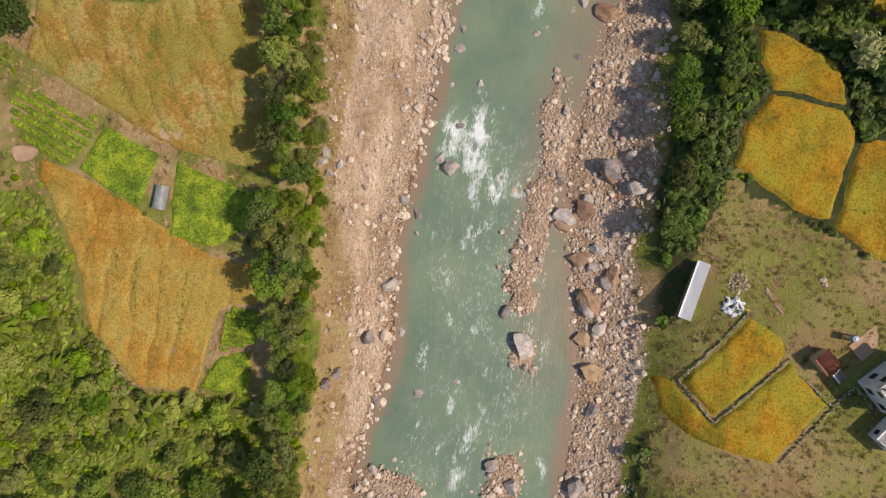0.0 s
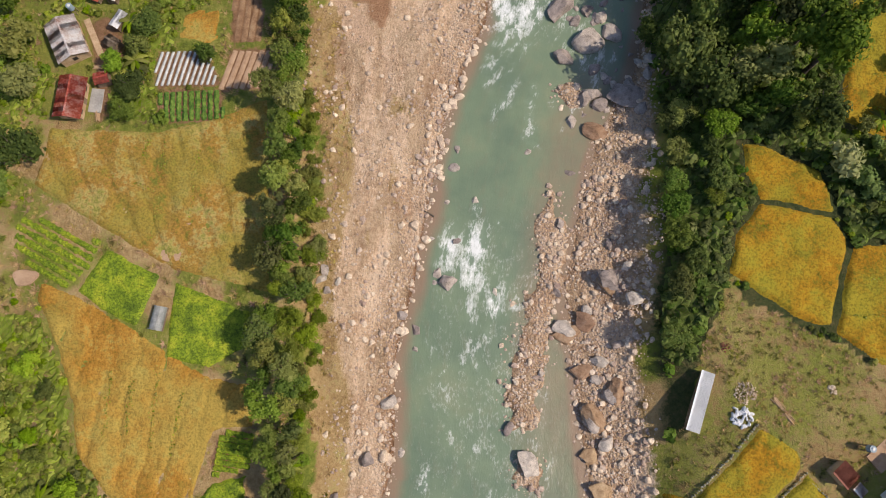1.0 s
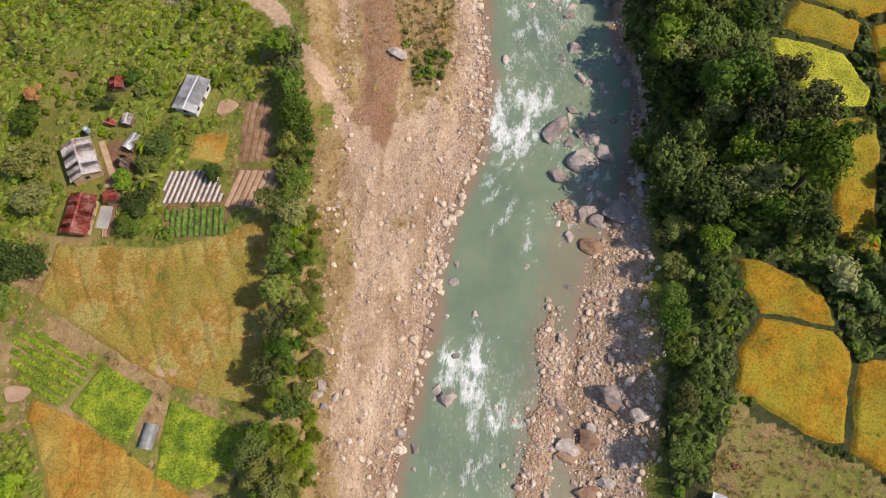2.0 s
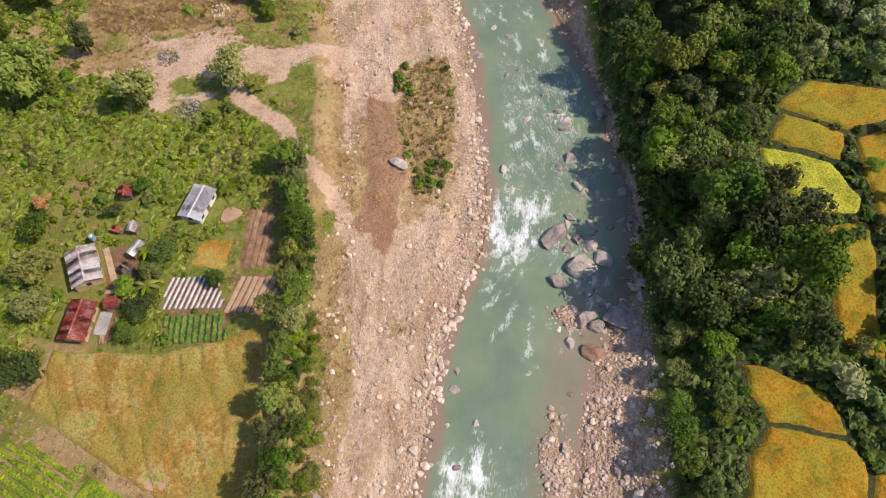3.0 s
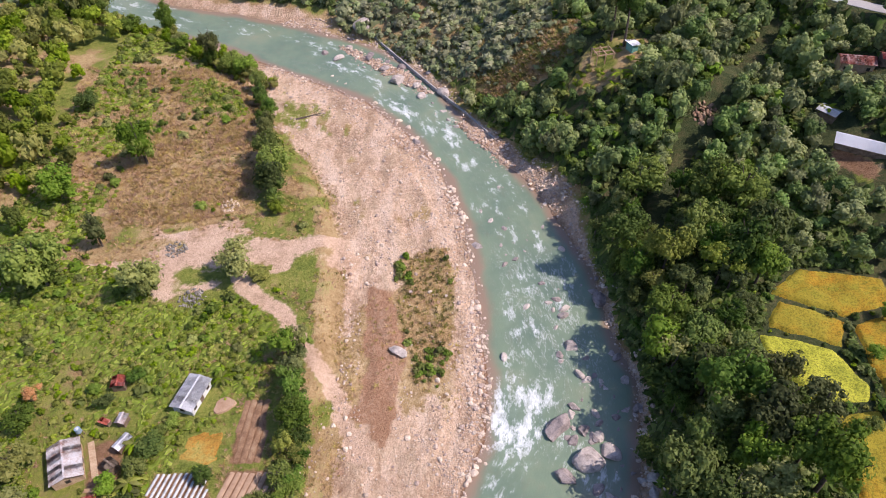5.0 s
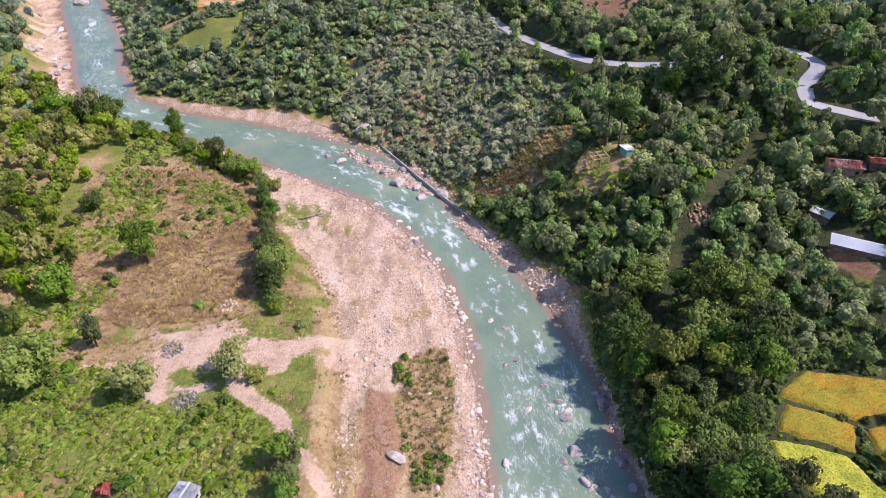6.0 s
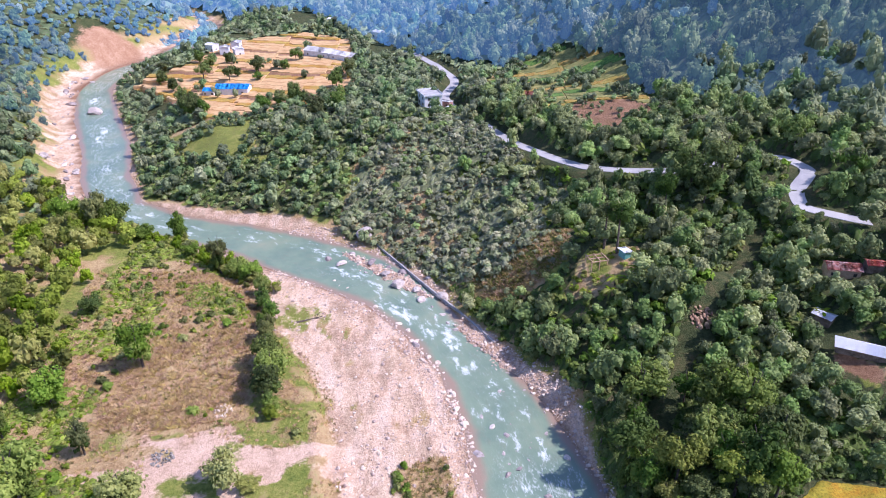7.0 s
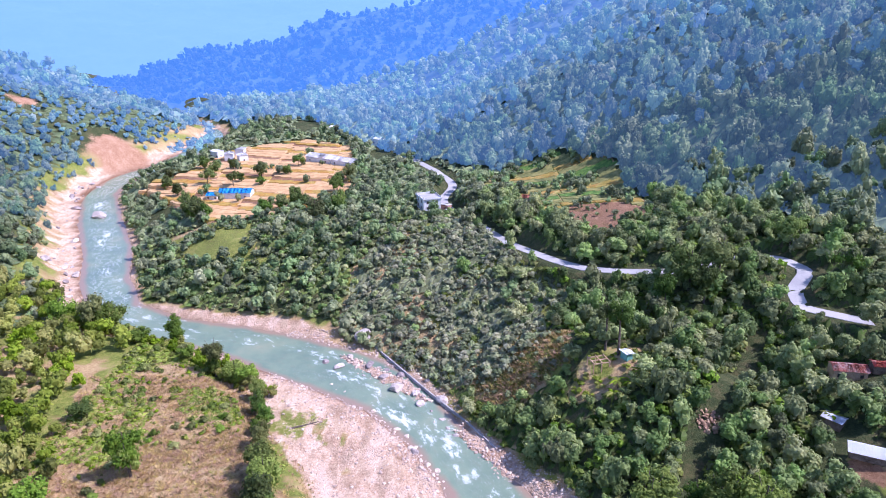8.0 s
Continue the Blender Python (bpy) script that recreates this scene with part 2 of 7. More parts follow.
def surface(name, stops, size, rough=0.8, grain=6.0, bump=0.3, metal=0.0, vary=0.0, per="island", spec=0.3, speck=0.0, patch=None):
    """A worn, uneven material: a colour ramp over broad noise, finer grain over it, and a shade of its own for each piece."""
    m, n, l, p = nodes_of(name)
    pos = position(n)
    broad = noise_tex(n, l, pos, 1 / size, 5)
    fine = noise_tex(n, l, pos, grain / size, 4)
    fac = math_node(n, l, "ADD", math_node(n, l, "MULTIPLY", broad, 0.65), math_node(n, l, "MULTIPLY", fine, 0.35))
    fac = math_node(n, l, "ADD", math_node(n, l, "MULTIPLY", math_node(n, l, "SUBTRACT", fac, 0.5), 2.4 if patch else 1.7), 0.5, True)
    col = ramp(n, l, fac, stops)
    if patch:
        wide = noise_tex(n, l, pos, 0.11, 4, 0.6)
        col = mixc(n, l, ramp(n, l, wide, [(0.42, (0, 0, 0)), (0.6, (0.75, 0.75, 0.75))]), col, patch, "MIX")
    if speck:
        tufts = noise_tex(n, l, pos, 2.4, 3, 0.75)
        col = mixc(n, l, speck, col, ramp(n, l, tufts, [(0.4, (0.3, 0.34, 0.3)), (0.52, (0.9, 0.9, 0.9)), (0.62, (1.0, 0.98, 0.9))]), "MULTIPLY")
        bump, fine = 1.0, tufts
    if vary:
        rnd = n.new("ShaderNodeNewGeometry").outputs["Random Per Island"] if per == "island" else n.new("ShaderNodeObjectInfo").outputs["Random"]
        hsv = n.new("ShaderNodeHueSaturation")
        l.new(math_node(n, l, "ADD", math_node(n, l, "MULTIPLY", rnd, vary), 1 - vary / 2), hsv.inputs["Value"])
        l.new(math_node(n, l, "ADD", math_node(n, l, "MULTIPLY", rnd, 0.05 * vary), 0.5 - 0.025 * vary), hsv.inputs["Hue"])
        l.new(col, hsv.inputs["Color"])
        col = hsv.outputs[0]
    l.new(col, p.inputs["Base Color"])
    p.inputs["Roughness"].default_value, p.inputs["Metallic"].default_value = rough, metal
    p.inputs["Specular IOR Level"].default_value = spec
    if bump:
        bumped(n, l, p, fine, bump, size / grain * 0.3)
    return m


def leaf_material(name, dark, mid, light, vary=0.6, sheen=0.0, haze=None):
    """Leaves: a shade for each clump and for each plant. Far woods get blue emission painting distance haze."""
    m, n, l, p = nodes_of(name)
    rnd = n.new("ShaderNodeNewGeometry").outputs["Random Per Island"]
    plant = n.new("ShaderNodeAttribute")
    plant.attribute_name = "own"
    own = math_node(n, l, "FRACT", math_node(n, l, "ADD", n.new("ShaderNodeObjectInfo").outputs["Random"], plant.outputs["Fac"]))
    broad = noise_tex(n, l, position(n), 0.05, 3)
    fac = math_node(n, l, "ADD", math_node(n, l, "MULTIPLY", rnd, 0.4), math_node(n, l, "MULTIPLY", broad, 0.3))
    fac = math_node(n, l, "ADD", fac, math_node(n, l, "MULTIPLY", own, 0.3))
    col = ramp(n, l, fac, [(0.15, dark), (0.5, mid), (0.85, light)])
    hsv = n.new("ShaderNodeHueSaturation")
    l.new(math_node(n, l, "ADD", math_node(n, l, "MULTIPLY", own, vary), 1 - vary / 2), hsv.inputs["Value"])
    odd = math_node(n, l, "FRACT", math_node(n, l, "MULTIPLY", own, 7.3))
    l.new(math_node(n, l, "ADD", math_node(n, l, "MULTIPLY", odd, 0.06), 0.465), hsv.inputs["Hue"])
    l.new(math_node(n, l, "ADD", math_node(n, l, "MULTIPLY", odd, 0.3), 0.8), hsv.inputs["Saturation"])
    l.new(col, hsv.inputs["Color"])
    l.new(hsv.outputs[0], p.inputs["Base Color"])
    p.inputs["Roughness"].default_value = 0.6
    p.inputs["Specular IOR Level"].default_value = 0.15
    # bluish sheen on the farther leaves imitates a trace of haze
    p.inputs["Sheen Weight"].default_value = sheen
    p.inputs["Sheen Tint"].default_value = (0.7, 0.82, 1.0, 1)
    # emission imitates blue haze; the leaves are no light source
    if haze:
        p.inputs["Emission Color"].default_value = (*haze[:3], 1)
        p.inputs["Emission Strength"].default_value = haze[3]
    thin = n.new("ShaderNodeBsdfTranslucent")
    l.new(hsv.outputs[0], thin.inputs["Color"])
    both = n.new("ShaderNodeMixShader")
    both.inputs[0].default_value = 0.38
    l.new(p.outputs[0], both.inputs[1])
    l.new(thin.outputs[0], both.inputs[2])
    l.new(both.outputs[0], n["Material Output"].inputs["Surface"])
    return m


LEAF = leaf_material("leaf", (0.095, 0.14, 0.02), (0.19, 0.255, 0.038), (0.32, 0.38, 0.07))
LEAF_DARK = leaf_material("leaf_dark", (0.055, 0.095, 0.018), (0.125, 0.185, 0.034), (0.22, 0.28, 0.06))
LEAF_BRIGHT = leaf_material("leaf_bright", (0.13, 0.18, 0.014), (0.24, 0.3, 0.024), (0.37, 0.4, 0.05))
LEAF_WEED = leaf_material("leaf_weed", (0.13, 0.195, 0.018), (0.27, 0.36, 0.033), (0.43, 0.49, 0.06))
LEAF_MID = leaf_material("leaf_mid", (0.135, 0.19, 0.055), (0.255, 0.325, 0.095), (0.41, 0.46, 0.155), sheen=0.1)
LEAF_FAR = leaf_material("leaf_far", (0.12, 0.175, 0.07), (0.235, 0.3, 0.12), (0.36, 0.42, 0.18), sheen=0.1)
LEAF_GREY = leaf_material("leaf_grey", (0.165, 0.19, 0.075), (0.3, 0.33, 0.145), (0.43, 0.44, 0.23), sheen=0.2)
# distance haze put into the leaves as emission, stronger for each belt
HAZE_BLUE = (0.16, 0.34, 0.66)
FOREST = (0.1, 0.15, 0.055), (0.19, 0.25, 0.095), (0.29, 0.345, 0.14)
LEAF_HALF = leaf_material("leaf_distant_haze", *FOREST, sheen=0.1, haze=(0.18, 0.33, 0.54, 0.17))
LEAF_DEEP = leaf_material("leaf_remote_haze", *FOREST, sheen=0.1, haze=(0.16, 0.33, 0.62, 0.31))
LEAF_MILE = leaf_material("leaf_farthest_haze", *FOREST, sheen=0.1, haze=(*HAZE_BLUE, 0.5))
LEAF_LAST = leaf_material("leaf_horizon_haze", *FOREST, sheen=0.1, haze=(*HAZE_BLUE, 0.62))
LEAF_RANGE = leaf_material("leaf_range_haze", (0.02, 0.03, 0.02), (0.035, 0.045, 0.035), (0.05, 0.06, 0.05), haze=(0.13, 0.34, 0.78, 0.84))
LEAF_YELLOW = leaf_material("leaf_yellow", (0.35, 0.17, 0.01), (0.5, 0.28, 0.015), (0.55, 0.36, 0.03))
DRY = leaf_material("dry_leaf", (0.38, 0.26, 0.1), (0.5, 0.355, 0.145), (0.62, 0.46, 0.2), vary=0.35)
OLIVE = leaf_material("olive_grass", (0.13, 0.13, 0.03), (0.24, 0.22, 0.05), (0.36, 0.31, 0.09))
BARK = surface("bark", [(0.3, (0.07, 0.05, 0.035)), (0.7, (0.16, 0.13, 0.1))], 0.6, 0.9)
STONE = surface("river_stone", [(0.3, (0.38, 0.28, 0.22)), (0.5, (0.56, 0.43, 0.33)), (0.72, (0.74, 0.61, 0.49))], 1.6, 0.75, 8, 0.4, vary=0.5)
BOULDER = surface("boulder_stone", [(0.22, (0.18, 0.15, 0.13)), (0.42, (0.35, 0.295, 0.26)), (0.6, (0.47, 0.4, 0.35)), (0.78, (0.58, 0.5, 0.44))], 1.3, 0.8, 8, 1.0, vary=0.7, per="object")
RICE = surface("ripe_rice", [(0.25, (0.22, 0.17, 0.01)), (0.42, (0.4, 0.2, 0.008)), (0.58, (0.47, 0.265, 0.014)), (0.78, (0.4, 0.31, 0.025))], 5.0, 0.9, 9, 0.9, speck=0.6, patch=(0.34, 0.31, 0.025))
RICE_DRY = surface("cut_rice", [(0.2, (0.2, 0.2, 0.03)), (0.38, (0.38, 0.22, 0.04)), (0.5, (0.42, 0.24, 0.055)), (0.62, (0.48, 0.37, 0.12)), (0.8, (0.3, 0.29, 0.06))], 5.5, 0.9, 7, 0.9, speck=0.5, patch=(0.33, 0.27, 0.045))
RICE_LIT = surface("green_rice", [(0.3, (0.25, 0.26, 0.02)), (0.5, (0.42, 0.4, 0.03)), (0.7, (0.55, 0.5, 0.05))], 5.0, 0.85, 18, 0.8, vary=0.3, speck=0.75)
RICE_DRY2 = surface("golden_rice", [(0.2, (0.3, 0.19, 0.025)), (0.42, (0.44, 0.215, 0.03)), (0.58, (0.5, 0.27, 0.045)), (0.8, (0.48, 0.37, 0.09))], 5.0, 0.9, 7, 0.9, speck=0.5, patch=(0.47, 0.36, 0.08))
GREENS = surface("green_crop", [(0.3, (0.1, 0.16, 0.01)), (0.5, (0.23, 0.32, 0.015)), (0.7, (0.42, 0.45, 0.03))], 2.5, 0.75, 9, 0.8, speck=0.75)
GREENS_DARK = surface("leafy_crop", [(0.3, (0.04, 0.1, 0.015)), (0.5, (0.1, 0.19, 0.025)), (0.7, (0.2, 0.28, 0.05))], 1.5, 0.75, 8, 0.8)
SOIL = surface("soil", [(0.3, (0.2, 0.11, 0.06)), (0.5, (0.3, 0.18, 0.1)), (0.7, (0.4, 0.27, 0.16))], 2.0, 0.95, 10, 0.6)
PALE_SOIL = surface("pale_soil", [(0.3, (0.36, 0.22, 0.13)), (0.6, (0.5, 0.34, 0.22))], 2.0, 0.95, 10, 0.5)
TANK = surface("faded_plastic", [(0.3, (0.2, 0.28, 0.34)), (0.7, (0.32, 0.4, 0.46))], 1.0, 0.5, 6, 0.05)
TIN = surface("zinc_sheet", [(0.3, (0.6, 0.6, 0.6)), (0.6, (0.8, 0.79, 0.79)), (0.75, (0.86, 0.85, 0.83))], 2.5, 0.55, 8, 0.1)
TIN_RUST = surface("rusted_zinc", [(0.25, (0.36, 0.2, 0.15)), (0.42, (0.56, 0.47, 0.43)), (0.6, (0.7, 0.67, 0.66)), (0.8, (0.76, 0.75, 0.75))], 1.6, 0.6, 7, 0.15, vary=0.16, per="object")
TIN_RED = surface("red_sheet", [(0.32, (0.26, 0.055, 0.035)), (0.5, (0.44, 0.095, 0.06)), (0.68, (0.58, 0.33, 0.28))], 2.4, 0.6, 6, 0.15, vary=0.3, per="object")
TIN_BLUE = surface("blue_sheet", [(0.35, (0.03, 0.3, 0.7)), (0.7, (0.06, 0.42, 0.8))], 8, 0.5, 6, 0.05)
WHITE = surface("white_paint", [(0.3, (0.62, 0.62, 0.6)), (0.6, (0.8, 0.79, 0.76))], 3, 0.7, 8, 0.1)
PLASTER = surface("mud_plaster", [(0.3, (0.42, 0.28, 0.16)), (0.7, (0.6, 0.45, 0.3))], 2, 0.9, 8, 0.2)
CONCRETE = surface("concrete", [(0.3, (0.3, 0.29, 0.27)), (0.7, (0.48, 0.46, 0.43))], 3, 0.85, 10, 0.2)
ROADTOP = surface("road_top", [(0.3, (0.35, 0.335, 0.32)), (0.7, (0.47, 0.45, 0.42))], 6, 0.85, 12, 0.2)
WOOD = surface("old_wood", [(0.3, (0.12, 0.08, 0.05)), (0.7, (0.3, 0.22, 0.15))], 1, 0.8, 10, 0.3)
DARK = surface("dark_opening", [(0.3, (0.02, 0.02, 0.02)), (0.7, (0.05, 0.045, 0.04))], 1, 0.6, 6, 0.0)
FILM = surface("plastic_film", [(0.3, (0.36, 0.38, 0.37)), (0.7, (0.6, 0.61, 0.6))], 1.2, 0.4, 6, 0.2, spec=0.5)

PALE_GOLD = surface("stubble", [(0.25, (0.42, 0.24, 0.1)), (0.5, (0.56, 0.35, 0.15)), (0.75, (0.6, 0.44, 0.22))], 5, 0.9, 8, 0.6)
DULL_GREEN = surface("dull_green_crop", [(0.25, (0.08, 0.1, 0.03)), (0.5, (0.2, 0.2, 0.055)), (0.75, (0.36, 0.31, 0.1))], 5, 0.9, 8, 0.6)
TAN_STONE = surface("tan_stone", [(0.25, (0.2, 0.12, 0.07)), (0.5, (0.36, 0.23, 0.14)), (0.75, (0.46, 0.33, 0.22))], 1.2, 0.85, 7, 0.8, vary=0.5, per="object")
THATCH = surface("thatch", [(0.3, (0.14, 0.1, 0.07)), (0.7, (0.34, 0.27, 0.2))], 0.8, 0.95, 12, 0.5)
WHITE_SHEET = surface("white_sheet", [(0.3, (0.84, 0.86, 0.89)), (0.7, (0.9, 0.91, 0.93))], 4, 0.5, 6, 0.05)
TIN_RED2 = surface("brown_red_sheet", [(0.35, (0.24, 0.08, 0.05)), (0.7, (0.4, 0.15, 0.1))], 2.0, 0.65, 6, 0.1)
TIN_RUST2 = surface("red_rusted_sheet", [(0.38, (0.3, 0.09, 0.06)), (0.52, (0.42, 0.2, 0.16)), (0.7, (0.6, 0.5, 0.46))], 2.5, 0.65, 6, 0.1)
TEAL = surface("teal_paint", [(0.3, (0.1, 0.3, 0.26)), (0.7, (0.2, 0.4, 0.35))], 3, 0.6, 8, 0.05)
PINK = surface("pink_paint", [(0.3, (0.5, 0.26, 0.22)), (0.7, (0.62, 0.38, 0.33))], 3, 0.7, 8, 0.05)
BAG = surface("sack_plastic", [(0.3, (0.75, 0.75, 0.78)), (0.7, (0.85, 0.85, 0.86))], 0.6, 0.5, 5, 0.4)
STONE_DARK = surface("field_stone", [(0.3, (0.16, 0.14, 0.12)), (0.5, (0.28, 0.25, 0.21)), (0.7, (0.4, 0.37, 0.32))], 0.8, 0.9, 6, 0.5, vary=0.4, per="object")
STONE_WALL = surface("mossy_stone", [(0.3, (0.2, 0.2, 0.12)), (0.5, (0.34, 0.32, 0.22)), (0.7, (0.48, 0.44, 0.36))], 0.8, 0.9, 6, 0.5, vary=0.4, per="object")
PALE_WOOD = surface("new_timber", [(0.3, (0.42, 0.26, 0.14)), (0.7, (0.6, 0.42, 0.26))], 1, 0.7, 10, 0.2)


def ground_material():
    m, n, l, p = nodes_of("ground")
    pos = position(n)
    att = {}
    for k in ("green", "forest", "gravel", "sand", "mud", "soil", "wet", "stony"):
        a = n.new("ShaderNodeAttribute")
        a.attribute_name = k
        att[k] = a.outputs["Fac"]
    n1, n2, n3 = noise_tex(n, l, pos, 0.16, 6, 0.65), noise_tex(n, l, pos, 1.1, 5, 0.7), noise_tex(n, l, pos, 0.035, 4)
    fine = noise_tex(n, l, pos, 3.2, 4, 0.7)
    mix12 = math_node(n, l, "ADD", math_node(n, l, "MULTIPLY", n1, 0.5), math_node(n, l, "MULTIPLY", n2, 0.5))
    mix12 = math_node(n, l, "ADD", math_node(n, l, "MULTIPLY", math_node(n, l, "SUBTRACT", mix12, 0.5), 1.45), 0.5, True)
    col = ramp(n, l, mix12, [(0.2, (0.21, 0.14, 0.055)), (0.38, (0.38, 0.25, 0.11)), (0.56, (0.52, 0.37, 0.18)), (0.68, (0.56, 0.44, 0.22)), (0.8, (0.31, 0.29, 0.095))])
    green = ramp(n, l, mix12, [(0.25, (0.085, 0.12, 0.018)), (0.45, (0.19, 0.225, 0.036)), (0.6, (0.3, 0.295, 0.065)), (0.76, (0.4, 0.33, 0.12))])
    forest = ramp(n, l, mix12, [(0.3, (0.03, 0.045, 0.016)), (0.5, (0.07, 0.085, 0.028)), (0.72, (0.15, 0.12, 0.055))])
    vor = n.new("ShaderNodeTexVoronoi")
    vor.inputs["Scale"].default_value = 2.1
    l.new(pos, vor.inputs["Vector"])
    peb = ramp(n, l, mix12, [(0.2, (0.43, 0.265, 0.16)), (0.4, (0.69, 0.485, 0.32)), (0.58, (0.84, 0.64, 0.45)), (0.78, (0.7, 0.525, 0.365))])
    cell = n.new("ShaderNodeSeparateColor")
    l.new(vor.outputs["Color"], cell.inputs[0])
    peb = mixc(n, l, math_node(n, l, "MULTIPLY", att["stony"], 0.6, True), peb, ramp(n, l, cell.outputs[0], [(0.0, (0.34, 0.29, 0.27)), (0.35, (0.8, 0.74, 0.7)), (1.0, (1, 0.97, 0.94))]), "MULTIPLY")
    long = n.new("ShaderNodeMapping")
    long.inputs["Scale"].default_value = (0.22, 0.06, 0.2)
    l.new(pos, long.inputs[0])
    streak = noise_tex(n, l, long.outputs[0], 1.0, 6, 0.6)
    # thin darker lines multiplied into the gravel colour
    wander = n.new("ShaderNodeMapping")
    wander.inputs["Scale"].default_value = (0.55, 0.3, 0.4)
    l.new(pos, wander.inputs[0])
    dark_line = noise_tex(n, l, wander.outputs[0], 1.0, 6, 0.65)
    dark_line = math_node(n, l, "ABSOLUTE", math_node(n, l, "SUBTRACT", dark_line, 0.5))
    peb = mixc(n, l, 0.45, peb, ramp(n, l, dark_line, [(0.0, (0.45, 0.36, 0.3)), (0.03, (0.8, 0.72, 0.66)), (0.08, (1, 1, 1))]), "MULTIPLY")
    # dark specks painted into the gravel as small stone shadows
    stone_shade = noise_tex(n, l, pos, 0.75, 5, 0.7)
    peb = mixc(n, l, 0.75, peb, ramp(n, l, stone_shade, [(0.28, (0.42, 0.33, 0.27)), (0.38, (0.92, 0.88, 0.84)), (0.44, (1, 1, 1))]), "MULTIPLY")
    peb = mixc(n, l, ramp(n, l, streak, [(0.48, (0, 0, 0)), (0.6, (0.6, 0.6, 0.6))]), peb, ramp(n, l, mix12, [(0.35, (0.3, 0.19, 0.11)), (0.62, (0.5, 0.36, 0.22))]))
    peb = mixc(n, l, ramp(n, l, streak, [(0.34, (0.8, 0.8, 0.8)), (0.48, (0, 0, 0))]), peb, ramp(n, l, mix12, [(0.3, (0.64, 0.47, 0.33)), (0.62, (0.82, 0.65, 0.49))]))
    sand = ramp(n, l, mix12, [(0.3, (0.46, 0.3, 0.18)), (0.5, (0.66, 0.46, 0.31)), (0.68, (0.78, 0.58, 0.41))])
    mud = ramp(n, l, mix12, [(0.3, (0.32, 0.17, 0.09)), (0.5, (0.42, 0.24, 0.135)), (0.68, (0.52, 0.34, 0.21))])
    soil = ramp(n, l, mix12, [(0.35, (0.2, 0.1, 0.05)), (0.62, (0.34, 0.2, 0.11))])
    edge = math_node(n, l, "SUBTRACT", math_node(n, l, "MULTIPLY", mix12, 1.5), 0.75)
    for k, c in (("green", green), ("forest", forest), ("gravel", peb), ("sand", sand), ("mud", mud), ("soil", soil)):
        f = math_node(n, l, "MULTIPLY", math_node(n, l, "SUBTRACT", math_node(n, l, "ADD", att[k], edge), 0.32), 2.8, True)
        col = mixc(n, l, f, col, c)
    col = mixc(n, l, math_node(n, l, "MULTIPLY", att["wet"], 0.6), col, (0.35, 0.28, 0.22), "MULTIPLY")
    l.new(col, p.inputs["Base Color"])
    p.inputs["Roughness"].default_value = 0.9
    p.inputs["Specular IOR Level"].default_value = 0.2
    bumped(n, l, p, math_node(n, l, "ADD", n2, math_node(n, l, "ADD", fine, math_node(n, l, "MULTIPLY", math_node(n, l, "MULTIPLY", vor.outputs["Distance"], att["stony"]), -1.0))), 1.0, 0.42)
    return m


def water_material():
    m, n, l, p = nodes_of("river_water")
    pos = position(n)
    att = {}
    for k in ("foam", "shallow"):
        a = n.new("ShaderNodeAttribute")
        a.attribute_name = k
        att[k] = a.outputs["Fac"]
    uv = n.new("ShaderNodeAttribute")
    uv.attribute_name = "flow"
    streak = n.new("ShaderNodeMapping")
    streak.inputs["Scale"].default_value = (0.75, 0.24, 1)
    l.new(uv.outputs["Vector"], streak.inputs[0])
    s1 = noise_tex(n, l, streak.outputs[0], 1.0, 5, 0.65)
    s2 = noise_tex(n, l, streak.outputs[0], 4.5, 5, 0.75)
    broad = noise_tex(n, l, pos, 0.07, 3)
    col = ramp(n, l, broad, [(0.3, (0.14, 0.2, 0.135)), (0.55, (0.2, 0.265, 0.165)), (0.75, (0.27, 0.3, 0.18))])
    shal = math_node(n, l, "ADD", att["shallow"], math_node(n, l, "MULTIPLY", math_node(n, l, "SUBTRACT", s1, 0.5), 0.7), True)
    col = mixc(n, l, shal, col, (0.3, 0.21, 0.14))
    fo = math_node(n, l, "ADD", math_node(n, l, "MULTIPLY", s1, 0.5), math_node(n, l, "MULTIPLY", s2, 0.5))
    ridge = math_node(n, l, "SUBTRACT", 0.09, math_node(n, l, "ABSOLUTE", math_node(n, l, "SUBTRACT", s1, 0.53)))
    lace = math_node(n, l, "ADD", math_node(n, l, "MULTIPLY", math_node(n, l, "SUBTRACT", fo, 0.5), 5.0), math_node(n, l, "MULTIPLY", ridge, 4.0))
    cap = math_node(n, l, "MINIMUM", att["foam"], 1.15)
    f = math_node(n, l, "ADD", math_node(n, l, "SUBTRACT", math_node(n, l, "MULTIPLY", cap, 1.08), 0.5), lace, True)
    f = math_node(n, l, "MULTIPLY", f, math_node(n, l, "MULTIPLY", att["foam"], 3.4, True))
    milky = math_node(n, l, "MULTIPLY", att["foam"], 0.3, True)
    col = mixc(n, l, milky, col, (0.36, 0.46, 0.38))
    col = mixc(n, l, f, col, (0.86, 0.88, 0.86))
    l.new(col, p.inputs["Base Color"])
    l.new(math_node(n, l, "ADD", math_node(n, l, "MULTIPLY", f, 0.5), 0.22), p.inputs["Roughness"])
    p.inputs["Specular IOR Level"].default_value = 0.5
    bumped(n, l, p, math_node(n, l, "ADD", s1, math_node(n, l, "MULTIPLY", s2, 0.5)), 0.25, 0.4)
    return m


GROUND, WATER = ground_material(), water_material()

# ---- mesh helpers ----


